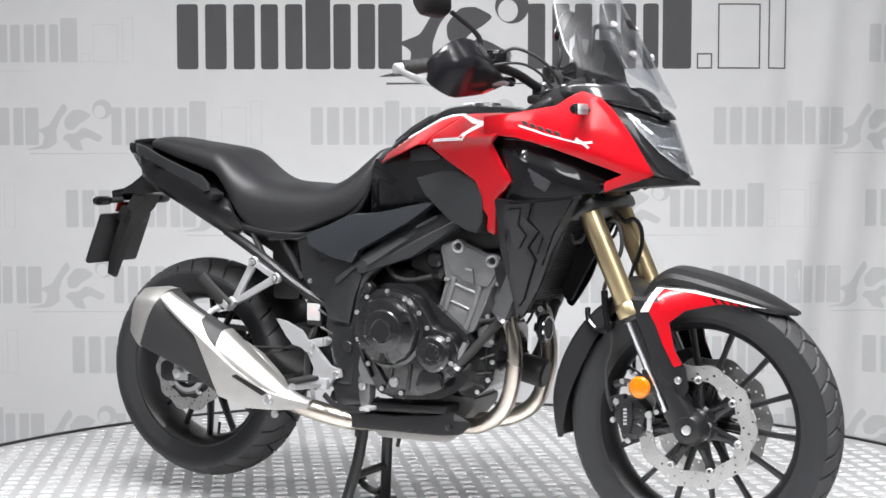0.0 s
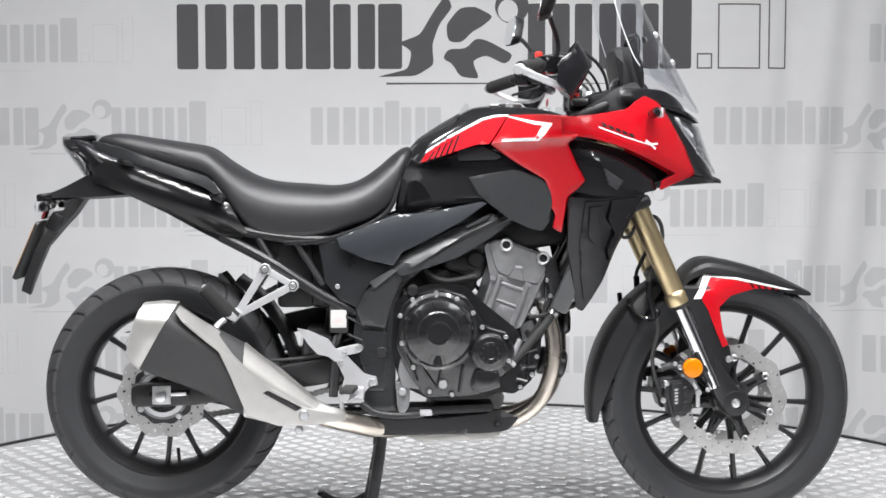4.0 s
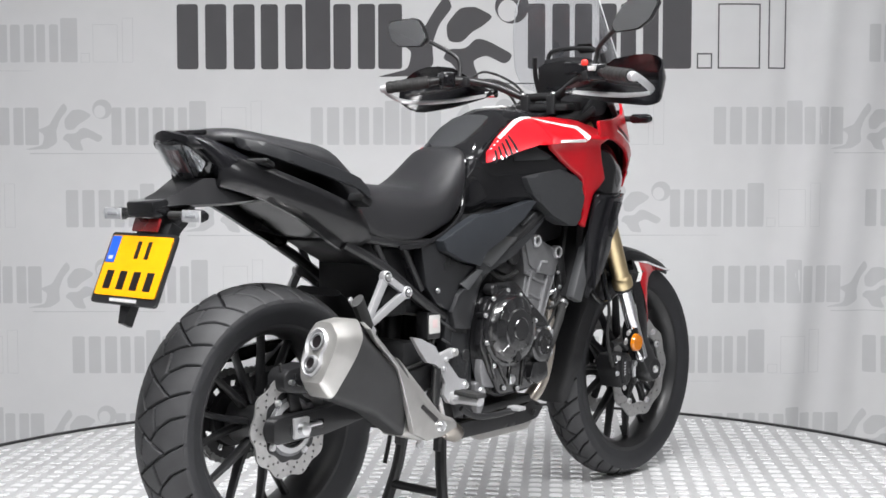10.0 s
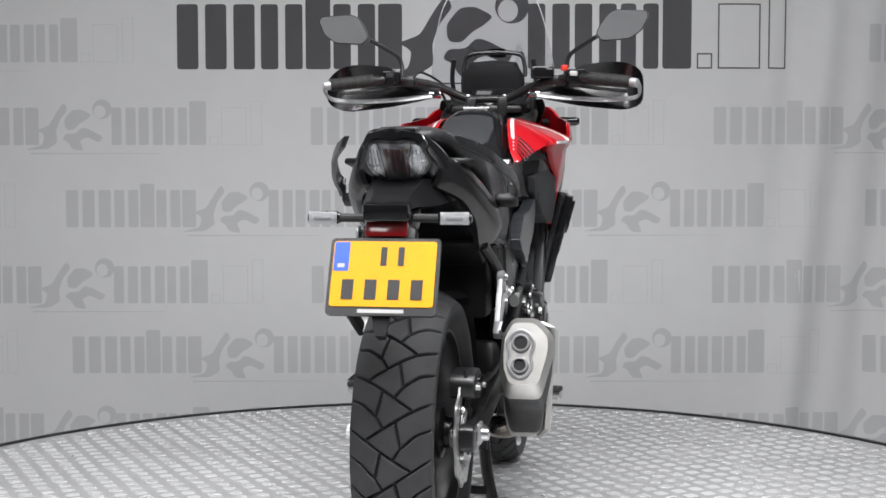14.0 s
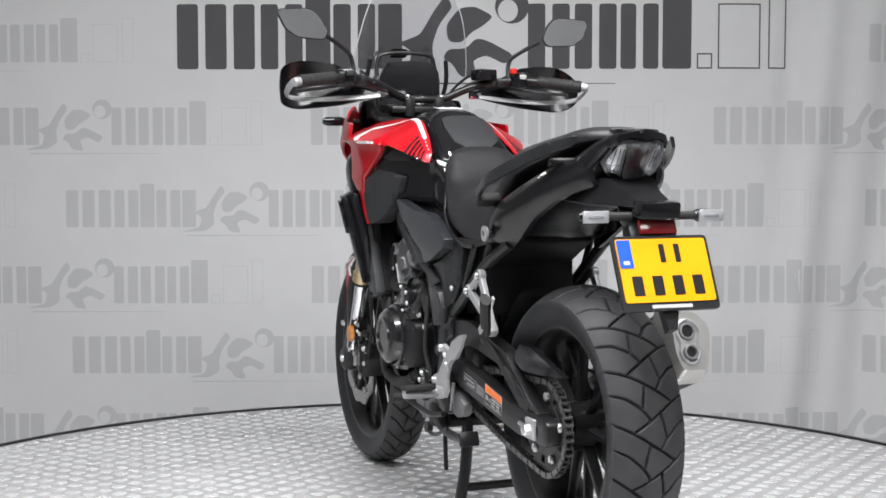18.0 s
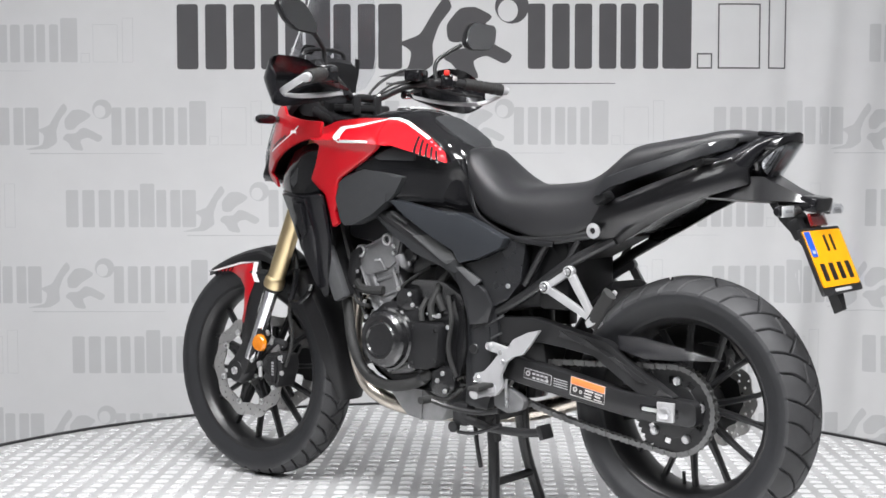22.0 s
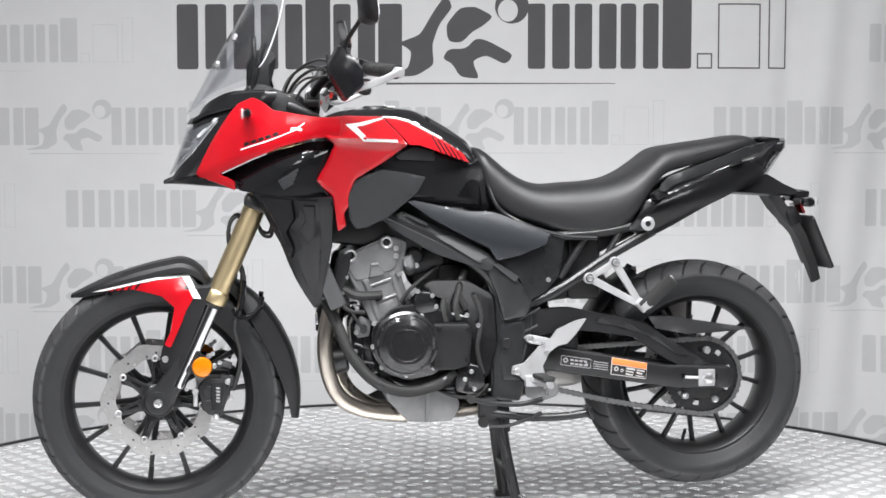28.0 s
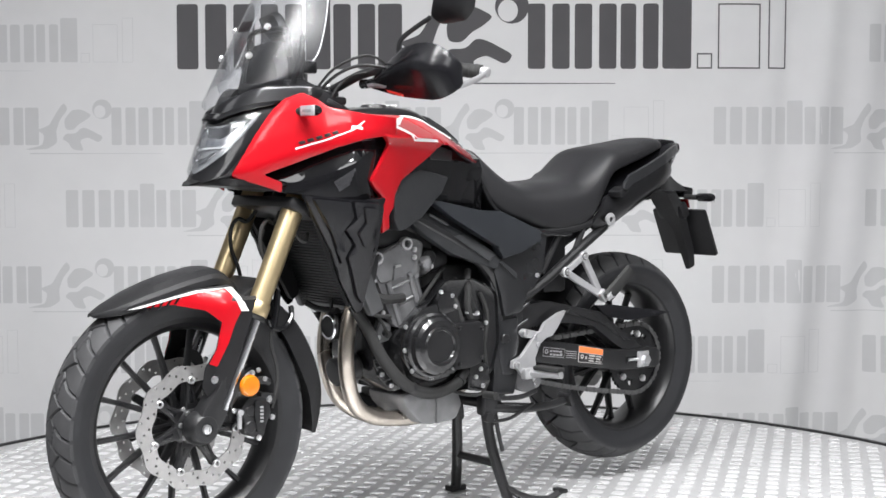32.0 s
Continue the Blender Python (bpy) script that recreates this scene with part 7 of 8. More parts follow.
for x, z in ((0.508, 0.276), (0.845, 0.284)):
    bolt(bike, (x, -0.136, z), -1, 1.3, BLACKBOLT)

MUFF = [((0.462, 0.327), (0.462, 0.303), -0.172, 0.014), ((0.411, 0.338), (0.385, 0.299), -0.182, 0.026), ((0.330, 0.406), (0.300, 0.303), -0.195, 0.040), ((0.217, 0.502), (0.215, 0.328), -0.212, 0.050),
        ((0.107, 0.565), (0.112, 0.392), -0.228, 0.054), ((0.056, 0.606), (-0.034, 0.449), -0.236, 0.055)]
CAP = [((0.060, 0.608), (-0.034, 0.447), -0.236, 0.057), ((0.030, 0.612), (-0.048, 0.460), -0.238, 0.055), ((-0.022, 0.608), (-0.066, 0.484), -0.240, 0.046)]


MUFFLER_FORM = rounded_loop([(-0.62, 1.0), (0.35, 1.0), (1.0, 0.55), (1.0, 0.05), (0.62, -1.0), (-0.72, -1.0), (-1.0, -0.45), (-1.0, 0.5)], 0.22, 4)


def muffler_ring(top, bot, yc, w, grow=0.0):
    """A section of the muffler: eight-sided with soft corners, fuller at the top and outside."""
    t, b = Vector((top[0], 0, top[1])), Vector((bot[0], 0, bot[1]))
    c, h = (t + b) / 2, (t - b) / 2 * (1 + grow)
    return [c + h * v + Vector((0, yc - (w + grow * 0.05) * u, 0)) for u, v in MUFFLER_FORM]


def resampled(stations, k):
    out = []
    rows = [(*a, *b, c, d) for a, b, c, d in stations]
    for i in range(len(rows) - 1):
        for j in range(k):
            f = j / k
            r = [u + (v - u) * f for u, v in zip(rows[i], rows[i + 1])]
            out.append(((r[0], r[1]), (r[2], r[3]), r[4], r[5]))
    return out + [stations[-1]]


muffler = part("muffler", loft([muffler_ring(*s) for s in resampled(MUFF, 3)]), SLEEVE, bike, "short muffler with a black sleeve and steel ends", 40)
part("muffler_cap", loft([muffler_ring(*s) for s in resampled(CAP, 2)]), CAPSTEEL, muffler, "brushed steel muffler end cap", 30)


def muff_out(x, z):
    return lerp_table(((-0.06, 0.292), (0.0, 0.292), (0.107, 0.284), (0.217, 0.264), (0.30, 0.237), (0.385, 0.212), (0.462, 0.188)), x)[0] + 0.003


CREASE = [(0.060, 0.590), (0.160, 0.503), (0.270, 0.405), (0.360, 0.346), (0.460, 0.319)]
shield = part("heat_shield", shell(CREASE + [(0.460, 0.308), (0.383, 0.301), (0.300, 0.304), (0.226, 0.334), (0.184, 0.438), (0.160, 0.492), (0.118, 0.528), (0.076, 0.565)], lambda x, z: muff_out(x, z) + 0.003, 0.014, 0.0015, 0.03, -1, 0), STEEL, muffler, "brushed steel heat shield", 22)
part("shield_top", shell(CREASE + [(0.460, 0.328), (0.425, 0.340), (0.388, 0.358), (0.292, 0.441), (0.225, 0.489), (0.160, 0.534), (0.110, 0.570), (0.066, 0.602)], lambda x, z: muff_out(x, z) + 0.003 - 1.5 * (z - lerp_table(CREASE, x)[0]), 0.014, 0.0015, 0.03, -1, 0), STEEL, muffler, "brushed steel upper shield face", 22)
part("shield_inner", loft([muffler_ring(*s, grow=0.03) for s in resampled(MUFF[:4], 3)]), STEEL, muffler, "brushed steel front shell", 30)
# The slot is not cut: a black patch paints its dark inside.
part("slot_shade_patch", shell([(0.262, 0.388), (0.275, 0.393), (0.356, 0.346), (0.342, 0.338)], lambda x, z: muff_out(x, z) + 0.0045, 0.003, 0.0005, 0.05, -1, 0.002), DARKMARK, muffler)
bolt(muffler, (0.362, -0.227, 0.328), -1, 1.9)
cap_n = Vector((-0.94, 0, 0.34)).normalized()
for (x, z), r in (((-0.036, 0.567), 0.0195), ((-0.056, 0.523), 0.0170)):
    p = Vector((x - 0.002, -0.229, z))
    part("tail_pipe", along(lathe([(r * 0.72, -0.02), (r * 0.72, 0.002), (r * 0.80, 0.004), (r * 0.98, 0.0035), (r * 1.10, -0.003), (r * 1.10, -0.02)], (0, 0, 0), 28, ax="z", closed=True), p, p + cap_n), SUMPGREY, muffler, "dull grey tail pipe rim")
    # Black disc just inside the rim paints the darkness of the bore.
    part("bore_shade_disc", along(lathe([(0.0, -0.001), (r * 0.73, -0.001), (r * 0.73, -0.015), (0.0, -0.015)], (0, 0, 0), 20, ax="z"), p, p + cap_n), DARKMARK, muffler)
part("outlet_surround", loft([[Vector((-0.046, -0.229, 0.545)) + cap_n * d + Vector((0.34, 0, 0.94)) * (h * sn) + Vector((0, w * (1 - 0.30 * max(0, 1 - abs(sn) * 2.2) - 0.10 * (sn < 0)) * cs, 0)) for cs, sn in ((math.cos(2 * math.pi * k / 32), math.sin(2 * math.pi * k / 32)) for k in range(32))] for d, h, w in ((-0.01, 0.054, 0.036), (0.002, 0.054, 0.036), (0.005, 0.050, 0.0325), (-0.002, 0.044, 0.0255))]), ALU, muffler, "brushed figure-eight outlet surround", 40)
part("muffler_stay", tube([(0.175, -0.16, 0.565), (0.150, -0.185, 0.548), (0.140, -0.20, 0.53)], 0.008, 8), ALU, bike)
bolt(bike, (0.345, -0.175, 0.282), -1, 1.5)

# ---- swingarm, chain and rear brake ----
for side in (-1, 1):
    beam = [(0.545, 0.500), (0.44, 0.462), (0.30, 0.436), (0.118, 0.402), (-0.060, 0.394), (-0.076, 0.385), (-0.076, 0.342), (-0.060, 0.334), (0.087, 0.338), (0.240, 0.362), (0.407, 0.388), (0.545, 0.42)]
    arm = part("swingarm", slab(beam, side * 0.100, side * 0.134, 0.006, 0.010), BLACKMETAL, bike, "black box-section swingarm")
    if side == 1:
        part("swingarm_brace", slab([(0.50, 0.556), (0.377, 0.560), (0.260, 0.535), (0.165, 0.515), (0.120, 0.480), (0.030, 0.425), (-0.02, 0.396), (0.060, 0.388), (0.110, 0.415), (0.205, 0.478), (0.300, 0.492), (0.377, 0.500), (0.50, 0.478)], 0.098, 0.130, 0.006, 0.012), BLACKMETAL, arm, "black arched swingarm brace")
        part("brace_flute", slab([(0.30, 0.535), (0.22, 0.517), (0.14, 0.480), (0.05, 0.425), (0.08, 0.428), (0.165, 0.482), (0.24, 0.506), (0.31, 0.520)], 0.128, 0.134, 0.003, 0.006), BLACKMETAL, arm)
    part("axle_block", slab([(-0.022, 0.388), (0.024, 0.388), (0.024, 0.342), (-0.022, 0.342)], side * 0.133, side * 0.141, 0.003, 0.003), ALU, arm, "bare aluminium axle adjuster")
    part("axle_nut", lathe([(0.0, side * 0.158), (0.006, side * 0.158), (0.0135, side * 0.156), (0.0145, side * 0.152), (0.0145, side * 0.14)], REAR, 6 if side == 1 else 24), ZINC, arm)
    part("adjuster_bolt", rod((0.024, side * 0.137, 0.366), (0.062, side * 0.137, 0.368), 0.0045, 10), ZINC, arm)
    part("arm_slot", slab([(-0.030, 0.374), (0.072, 0.378), (0.072, 0.356), (-0.030, 0.352)], side * 0.132, side * 0.1352, 0.001, 0.004), GLOSS, arm)
part("swingarm_bridge", block((0.40, 0, 0.47), (0.10, 0.24, 0.09), 0.02, (0, 8, 0)), BLACKMETAL, bike)
part("rear_axle", rod((0, -0.13, REAR[2]), (0, 0.13, REAR[2]), 0.010, 16), ZINC, bike)
part("chain_guard", shell([(0.155, 0.530), (0.089, 0.529), (-0.02, 0.512), (-0.135, 0.494), (-0.02, 0.486), (0.06, 0.484), (0.14, 0.500)], lambda x, z: 0.132 - 0.75 * (z - 0.485), 0.016, 0.002, 0.02, 1, 0.003), SATIN, bike, "satin black plastic chain guard")
lab = part("warning_label", slab([(0.264, 0.426), (0.166, 0.408), (0.170, 0.364), (0.268, 0.379)], 0.1340, 0.1346, 0.0002, 0.002), LABELWHITE, bike, "orange, white and black warning label")
part("label_ground", slab([(0.2625, 0.406), (0.1685, 0.389), (0.1705, 0.366), (0.2655, 0.3808)], 0.1345, 0.1350, 0.0002, 0.001), DARKMARK, lab)
part("label_head", slab([(0.263, 0.4245), (0.1675, 0.407), (0.1695, 0.391), (0.2635, 0.408)], 0.1345, 0.1352, 0.0002, 0.001), LABELORANGE, lab)
for x, z, r in ((0.252, 0.394, 0.0065), (0.236, 0.389, 0.0045)):
    part("label_symbol", lathe([(r * 0.45, 0.1348), (r, 0.1348), (r, 0.1355), (r * 0.45, 0.1355)], (x, 0, z), 18, closed=True), LABELWHITE, lab)
for a, b, c, d in ((0.224, 0.200, 0.397, 0.392), (0.226, 0.204, 0.389, 0.3855), (0.196, 0.174, 0.391, 0.3875), (0.196, 0.180, 0.385, 0.380), (0.226, 0.206, 0.382, 0.378), (0.198, 0.176, 0.376, 0.373)):
    part("label_bar", slab([(a, c), (b, c - 0.004), (b, d - 0.004), (a, d)], 0.1349, 0.1356, 0.0001, 0), LABELWHITE, lab)
lab2 = part("data_label", slab([(0.402, 0.434), (0.320, 0.421), (0.323, 0.396), (0.405, 0.408)], 0.1340, 0.1346, 0.0002, 0.002), LABELGREY, bike, "small black and white data label")
part("label_ground", slab([(0.4005, 0.4322), (0.3215, 0.4196), (0.3242, 0.3978), (0.4035, 0.4096)], 0.1345, 0.1350, 0.0002, 0.001), DARKMARK, lab2)
for x, z, r in ((0.391, 0.4205, 0.0070), (0.334, 0.4065, 0.0042)):
    part("label_symbol", lathe([(r * 0.5, 0.1348), (r, 0.1348), (r, 0.1355), (r * 0.5, 0.1355)], (x, 0, z), 18, closed=True), LABELGREY, lab2)
for row in range(2):
    for k in range(4):
        x, z = 0.378 - 0.0122 * k, 0.4235 - 0.0018 * k - 0.0100 * row
        part("label_bar", slab([(x, z), (x - 0.009, z - 0.0012), (x - 0.009, z - 0.0062), (x, z - 0.005)], 0.1349, 0.1356, 0.0001, 0), LABELGREY, lab2)
for k in range(4):
    part("label_line", slab([(0.315, 0.416 - 0.006 * k), (0.274, 0.410 - 0.006 * k), (0.274, 0.4080 - 0.006 * k), (0.315, 0.4140 - 0.006 * k)], 0.1342, 0.1350, 0.0001, 0), LABELGREY, lab2)


# chain: alternating links round both sprockets
def chain_link(outer):
    w = 0.0095 if outer else 0.0070
    bm = bmesh.new()
    for s in (-1, 1):
        lp = [(-0.0130, 0), (-0.0105, 0.0062), (-0.0075, 0.0074), (-0.0040, 0.0062), (0, 0.0048), (0.0040, 0.0062), (0.0075, 0.0074), (0.0105, 0.0062), (0.0130, 0), (0.0105, -0.0062), (0.0075, -0.0074), (0.0040, -0.0062), (0, -0.0048), (-0.0040, -0.0062), (-0.0075, -0.0074), (-0.0105, -0.0062)]
        verts = [(x, s * w - 0.001, z) for x, z in lp] + [(x, s * w + 0.001, z) for x, z in lp]
        n = len(lp)
        bm = join(bm, from_lists(verts, [tuple(range(n - 1, -1, -1)), tuple(range(n, 2 * n))] + [(i, (i + 1) % n, n + (i + 1) % n, n + i) for i in range(n)]))
    bm = join(bm, rod((-0.0079, -w, 0), (-0.0079, w, 0), 0.0045, 8))
    return finish(bm, "chain_link", CHAINMETAL)


LINKS = (chain_link(True), chain_link(False))
SPROCKET_F = (0.500, 0.0, 0.402)
chain = part("drive_chain", rod((SPROCKET_F[0], 0.085, SPROCKET_F[2]), (SPROCKET_F[0], 0.106, SPROCKET_F[2]), 0.036, 24), CHAINMETAL, bike, "steel drive chain on its front sprocket")


def chain_way():
    c0, c1 = Vector((REAR[0], REAR[2])), Vector((SPROCKET_F[0], SPROCKET_F[2]))
    r0, r1 = 0.1035, 0.039
    d = c1 - c0
    base, off = math.atan2(d.y, d.x), math.acos((r0 - r1) / d.length)
    pts = []
    for k in range(41):
        a = base + off + (2 * math.pi - 2 * off) * k / 40
        pts.append(c0 + r0 * Vector((math.cos(a), math.sin(a))))
    for k in range(1, 24):
        a = base - off
        p, q = c0 + r0 * Vector((math.cos(a), math.sin(a))), c1 + r1 * Vector((math.cos(a), math.sin(a)))
        f = k / 24
        pts.append(p.lerp(q, f) + Vector((0, -0.010 * math.sin(math.pi * f))))
    for k in range(21):
        a = base - off + 2 * off * k / 20
        pts.append(c1 + r1 * Vector((math.cos(a), math.sin(a))))
    return pts + [pts[0]]


way = chain_way()
lens = [0.0]
for a, b in zip(way, way[1:]):
    lens.append(lens[-1] + (b - a).length)
count = int(lens[-1] / 0.0159) // 2 * 2


def on_way(s):
    s %= lens[-1]
    for i in range(len(way) - 1):
        if s <= lens[i + 1]:
            return way[i].lerp(way[i + 1], (s - lens[i]) / max(1e-9, lens[i + 1] - lens[i]))
    return way[-1]


for k in range(count):
    s0 = lens[-1] * k / count
    p, q = on_way(s0), on_way(s0 + lens[-1] / count)
    m, d = (p + q) / 2, q - p
    shared("chain_link", LINKS[k % 2], chain, Matrix.Translation((m.x, 0.096, m.y)) @ Matrix.Rotation(-math.atan2(d.y, d.x), 4, "Y"))

cal = part("rear_caliper", slab([(-0.045, 0.478), (-0.030, 0.496), (0.040, 0.503), (0.082, 0.470), (0.074, 0.428), (0.02, 0.436), (-0.04, 0.446)], -0.078, -0.132, 0.008, 0.012), BLACKMETAL, bike, "black rear brake caliper")
for x, z in ((-0.026, 0.468), (0.050, 0.462)):
    part("caliper_pin", rod((x, -0.130, z), (x, -0.142, z), 0.006, 12), ZINC, cal)
part("caliper_cover", slab([(-0.016, 0.486), (0.030, 0.490), (0.038, 0.458), (0.004, 0.452), (-0.014, 0.460)], -0.130, -0.139, 0.003, 0.005), ENGINEBLACK, cal)
part("bleed_cap", rod((-0.034, -0.112, 0.490), (-0.037, -0.112, 0.508), 0.0036, 10), GRIPRUBBER, cal, "small rubber bleed cap")
part("caliper_carrier", slab([(-0.014, 0.440), (0.012, 0.436), (0.030, 0.392), (0.024, 0.372), (-0.006, 0.376), (-0.010, 0.400)], -0.106, -0.116, 0.002, 0.004), BLACKMETAL, cal)
part("speed_ring", lathe([(0.054, -0.104), (0.066, -0.104), (0.066, -0.1065), (0.054, -0.1065)], REAR, 60, closed=True), CAST, rear_wheel, "slotted steel speed sensor ring")
part("rear_hose", tube([(0.05, -0.12, 0.475), (0.15, -0.12, 0.45), (0.30, -0.125, 0.45), (0.42, -0.13, 0.47), (0.45, -0.13, 0.52)], 0.0045, 8), GRIPRUBBER, cal)

# ---- foot rests, stands and small fittings ----
for side in (-1, 1):
    S = lambda x, y, z: (x, side * y, z)
    br = part("peg_bracket", slab([(0.340, 0.534), (0.372, 0.527), (0.420, 0.505), (0.436, 0.482), (0.452, 0.480), (0.476, 0.452), (0.508, 0.418), (0.538, 0.410), (0.542, 0.390), (0.520, 0.384), (0.498, 0.360), (0.470, 0.360), (0.452, 0.382), (0.458, 0.410), (0.440, 0.446), (0.418, 0.462), (0.392, 0.468), (0.370, 0.492)], side * 0.150, side * 0.162, 0.0015, 0.003), ALU, bike, "bare aluminium foot rest bracket with heel guard")
    part("bracket_arm", slab([(0.430, 0.470), (0.440, 0.482), (0.495, 0.494), (0.508, 0.484), (0.497, 0.470), (0.450, 0.462)], side * 0.146, side * 0.158, 0.003, 0.006), ALU, br)
    bolt(br, S(0.494, 0.158, 0.483), side, 1.4)
    bolt(br, S(0.528, 0.162, 0.398), side, 1.4)
    bolt(br, S(0.458, 0.162, 0.470), side, 0.9)
    bolt(br, S(0.450, 0.162, 0.448), side, 0.9)
    peg = part("foot_peg", tube([S(0.485, 0.165, 0.372), S(0.475, 0.21, 0.374), S(0.462, 0.268, 0.377)], 0.013, 10, 4, flat=0.75), ALU, bike, "aluminium rider foot rest")
    part("peg_rubber", block(S(0.470, 0.228, 0.390), (0.034, 0.085, 0.012), 0.004, (0, 0, side * 9)), GRIPRUBBER, peg, "black peg rubber")
    part("peg_hinge", block(S(0.490, 0.166, 0.372), (0.036, 0.022, 0.030), 0.005), ALU, peg)
    # pillion hanger
    def flat_bar(p, q, wp, wq):
        d = Vector((q[0] - p[0], q[1] - p[1])).normalized()
        n = Vector((-d.y, d.x))
        return slab([tuple(Vector(p) + n * wp), tuple(Vector(q) + n * wq), tuple(Vector(q) - n * wq), tuple(Vector(p) - n * wp)], side * 0.141, side * 0.153, 0.0022, 0.003)

    hang = part("pillion_hanger", flat_bar((0.262, 0.681), (0.190, 0.566), 0.0105, 0.0085), ALU, bike, "cast aluminium pillion foot rest hanger")
    part("hanger_strut", flat_bar((0.331, 0.640), (0.190, 0.566), 0.0100, 0.0085), ALU, hang)
    part("hanger_top", flat_bar((0.262, 0.681), (0.331, 0.640), 0.0085, 0.0085), ALU, hang)
    part("hanger_knuckle", block(S(0.188, 0.152, 0.566), (0.036, 0.024, 0.024), 0.004, (0, -48, 0)), ALU, hang)
    for p in ((0.262, 0.681), (0.331, 0.640)):
        part("hanger_eye", rod(S(p[0], 0.138, p[1]), S(p[0], 0.1555, p[1]), 0.0150, 20, bevel=0.002), ALU, hang)
        # Black disc, not sunk, paints the shaded recess round the bolt.
        part("eye_shade_disc", rod(S(p[0], 0.150, p[1]), S(p[0], 0.1560, p[1]), 0.0105, 20), BLACKMETAL, hang)
        bolt(hang, S(p[0], 0.156, p[1]), side, 1.15)
    pp = part("pillion_peg", tube([S(0.186, 0.166, 0.560), S(0.150, 0.182, 0.602), S(0.118, 0.196, 0.640)], 0.019, 10, 4, flat=0.62), GRIPRUBBER, bike, "folded black rubber pillion foot rest")
    part("peg_plate", slab([(0.116, 0.648), (0.108, 0.640), (0.170, 0.562), (0.190, 0.552), (0.196, 0.566)], side * 0.176, side * 0.181, 0.001, 0.003), ALU, pp)
# brake pedal, gear lever
part("brake_pedal", tube([(0.50, -0.175, 0.345), (0.54, -0.185, 0.322), (0.60, -0.20, 0.318), (0.655, -0.215, 0.325)], 0.008, 10, 6, flat=0.7), BLACKMETAL, bike, "black rear brake pedal")
part("pedal_tip", block((0.660, -0.222, 0.330), (0.03, 0.04, 0.010), 0.003), ALU, bike)
part("master_cylinder", rod((0.430, -0.150, 0.36), (0.438, -0.150, 0.45), 0.012, 16), BLACKMETAL, bike)
part("pedal_pushrod", rod((0.455, -0.158, 0.315), (0.445, -0.152, 0.375), 0.006, 10), ALU, bike)
part("gear_lever", tube([(0.46, 0.165, 0.322), (0.52, 0.172, 0.312), (0.60, 0.180, 0.318), (0.660, 0.195, 0.335)], 0.007, 10, 6), BLACKMETAL, bike, "steel gear lever")
part("lever_rubber", rod((0.660, 0.185, 0.335), (0.660, 0.230, 0.336), 0.010, 14), GRIPRUBBER, bike)
part("gear_linkage", rod((0.445, 0.150, 0.330), (0.455, 0.140, 0.400), 0.005, 10), ZINC, bike)
part("sprocket_cover_plate", slab([(0.50, 0.385), (0.44, 0.372), (0.405, 0.35), (0.41, 0.325), (0.455, 0.310), (0.50, 0.325)], 0.110, 0.132, 0.004, 0.01), CAST, bike, "cast grey sprocket cover")
box = part("fluid_reservoir", block((0.444, -0.118, 0.552), (0.048, 0.040, 0.068), 0.005), BLACKMETAL, bike, "brake fluid reservoir with a pale label")
part("reservoir_label", slab([(0.424, 0.577), (0.464, 0.577), (0.464, 0.532), (0.424, 0.532)], -0.137, -0.1395, 0.001, 0.003), LABELWHITE, box)
part("label_square", slab([(0.435, 0.566), (0.453, 0.566), (0.453, 0.546), (0.435, 0.546)], -0.1392, -0.1400, 0.0003, 0), material("label_pink", (0.55, 0.42, 0.42), 0.5), box)
part("reservoir_hose", tube([(0.44, -0.12, 0.52), (0.43, -0.14, 0.48), (0.435, -0.15, 0.44)], 0.006, 8), GRIPRUBBER, bike)
part("rear_shock", rod((0.46, 0.0, 0.70), (0.42, 0.0, 0.45), 0.028, 20), BLACKMETAL, bike, "black rear shock absorber")

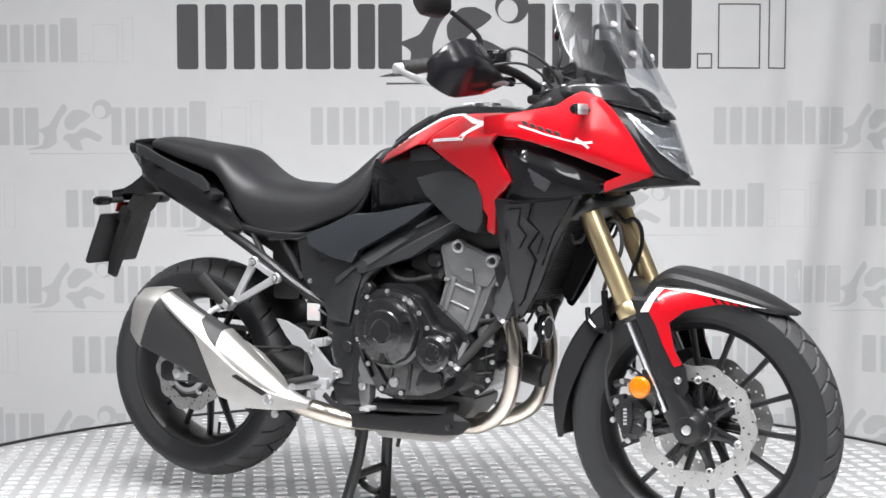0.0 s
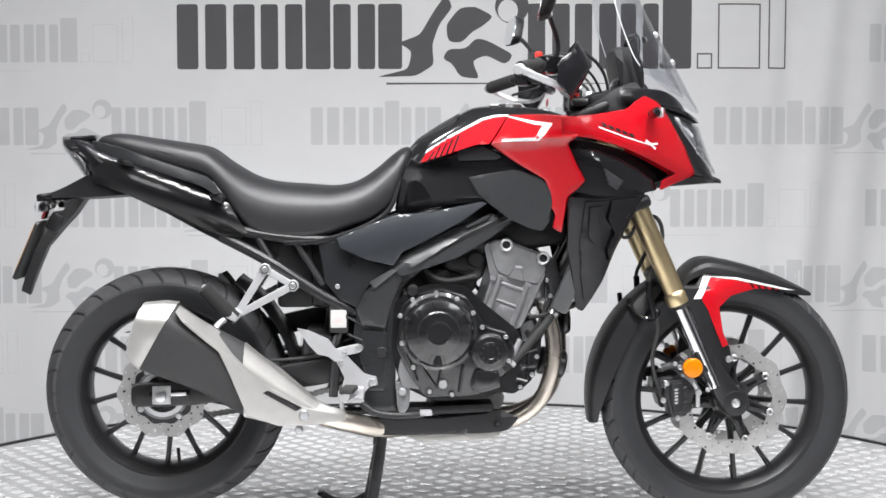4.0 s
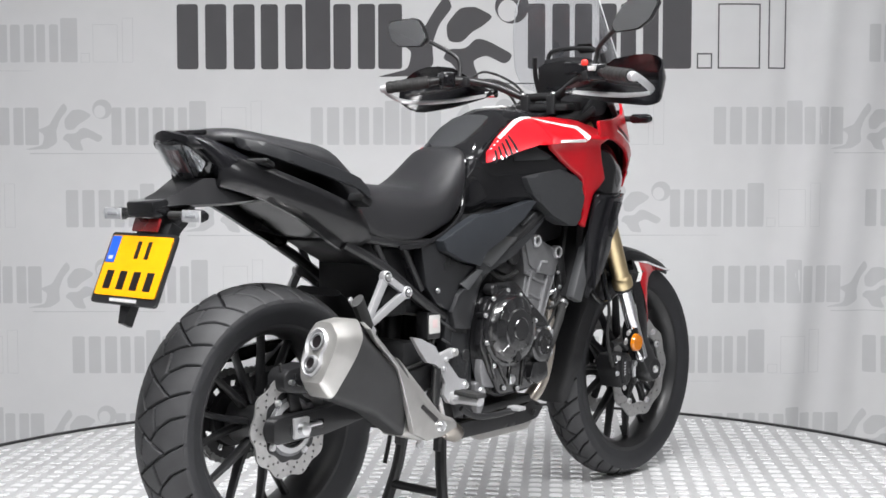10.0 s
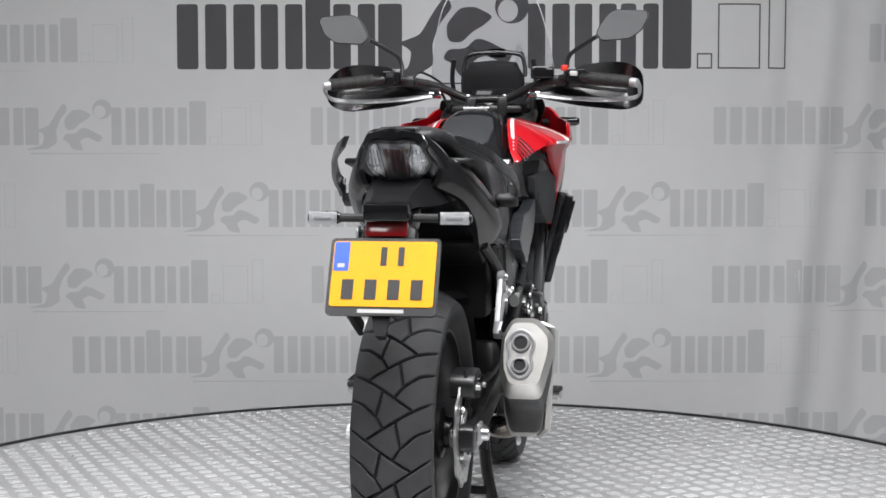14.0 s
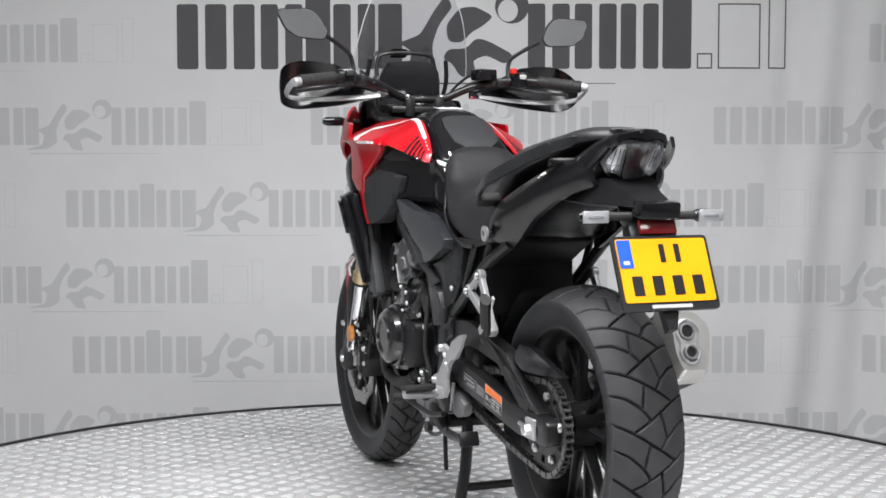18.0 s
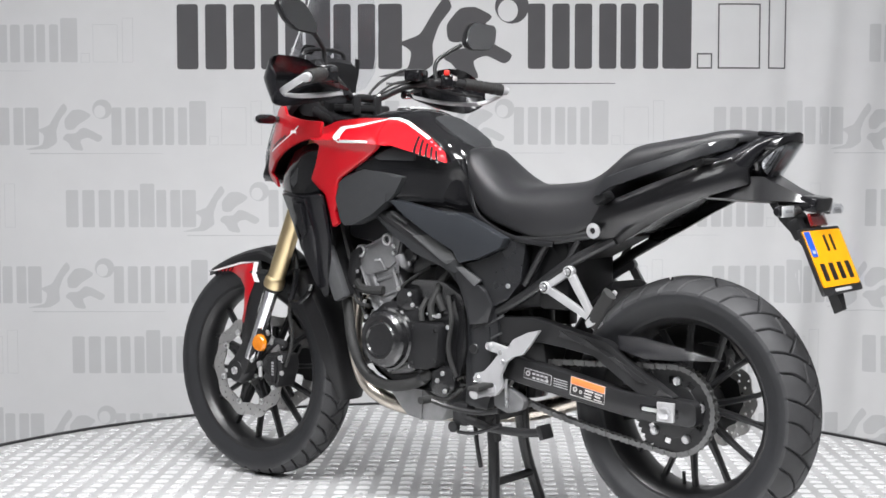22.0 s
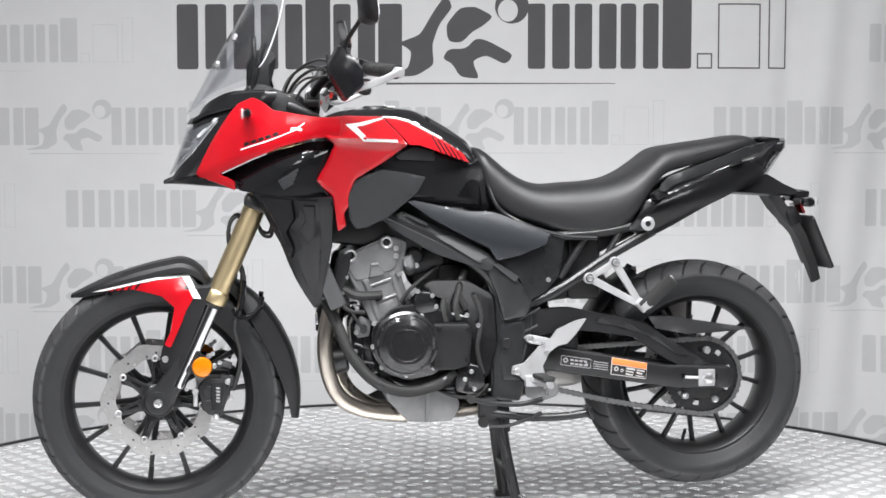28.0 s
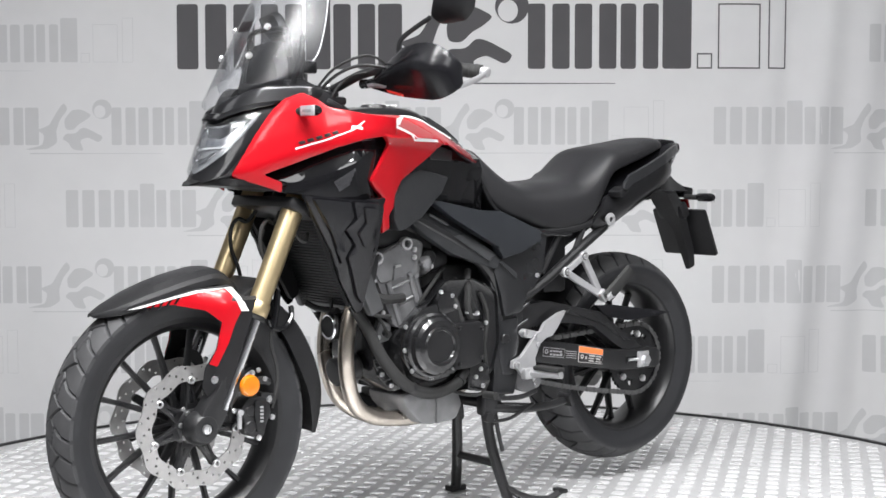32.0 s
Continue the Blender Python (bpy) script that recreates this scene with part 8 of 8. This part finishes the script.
# centre stand, deployed
stand = part("centre_stand", rod((0.555, -0.115, 0.285), (0.555, 0.115, 0.285), 0.017, 16), BLACKMETAL, bike, "black steel centre stand holding the bike up")
for side in (-1, 1):
    S = lambda x, y, z: (x, side * y, z)
    part("stand_leg", tube([S(0.556, 0.062, 0.285), S(0.540, 0.075, 0.16), S(0.512, 0.114, 0.012)], 0.015, 10, 5), BLACKMETAL, stand)
    part("stand_foot", block(S(0.510, 0.118, 0.010), (0.055, 0.034, 0.018), 0.004), BLACKMETAL, stand)
    part("stand_gusset", slab([(0.578, 0.30), (0.535, 0.30), (0.528, 0.22), (0.55, 0.215)], side * 0.058, side * 0.076, 0.003, 0.006), BLACKMETAL, stand)
part("stand_bar", rod((0.530, -0.090, 0.115), (0.530, 0.090, 0.115), 0.011, 14), BLACKMETAL, stand)
part("stand_tang", tube([(0.515, 0.108, 0.05), (0.47, 0.140, 0.022), (0.42, 0.175, 0.018), (0.385, 0.185, 0.035)], 0.010, 10, 6), BLACKMETAL, stand)
part("tang_pad", block((0.385, 0.186, 0.038), (0.02, 0.045, 0.012), 0.004), BLACKMETAL, stand)
part("stand_spring", tube([(0.57, 0.118, 0.29), (0.56, 0.122, 0.22), (0.545, 0.125, 0.16)], 0.006, 8), BLACKMETAL, stand)
side_stand = part("side_stand", tube([(0.590, 0.135, 0.285), (0.50, 0.146, 0.272), (0.40, 0.150, 0.272), (0.335, 0.150, 0.280)], 0.011, 12, 6), BLACKMETAL, bike, "black side stand folded up")
part("side_stand_foot", block((0.330, 0.150, 0.282), (0.014, 0.050, 0.036), 0.004, (0, 20, 0)), BLACKMETAL, side_stand)
part("side_stand_mount", block((0.600, 0.125, 0.295), (0.05, 0.04, 0.06), 0.008), BLACKMETAL, side_stand)
part("side_stand_spring", tube([(0.60, 0.15, 0.25), (0.54, 0.155, 0.255), (0.46, 0.155, 0.285)], 0.005, 8), BLACKMETAL, side_stand)
part("stand_switch", rod((0.615, 0.14, 0.262), (0.615, 0.155, 0.262), 0.014, 14), BLACKMETAL, side_stand)

# ---- what moves: the platform and the motorcycle on it turn at a steady pace ----
AXLE_OFFSET, SIDE_OFFSET = -0.714, -0.072


def motions():
    deck_rows, bike_rows = [], []
    for k in range(65):
        t = 0.5 * k
        h = -28.17 + 7.724 * t
        c, s = math.cos(radians(h)), math.sin(radians(h))
        deck_rows.append((t, pose(0, 0, 0, 0, 0, h)))
        bike_rows.append((t, pose(AXLE_OFFSET * c - SIDE_OFFSET * s, AXLE_OFFSET * s + SIDE_OFFSET * c, 0, 0, 0, h)))
    walk(turntable, deck_rows)
    walk(bike, bike_rows)


motions()
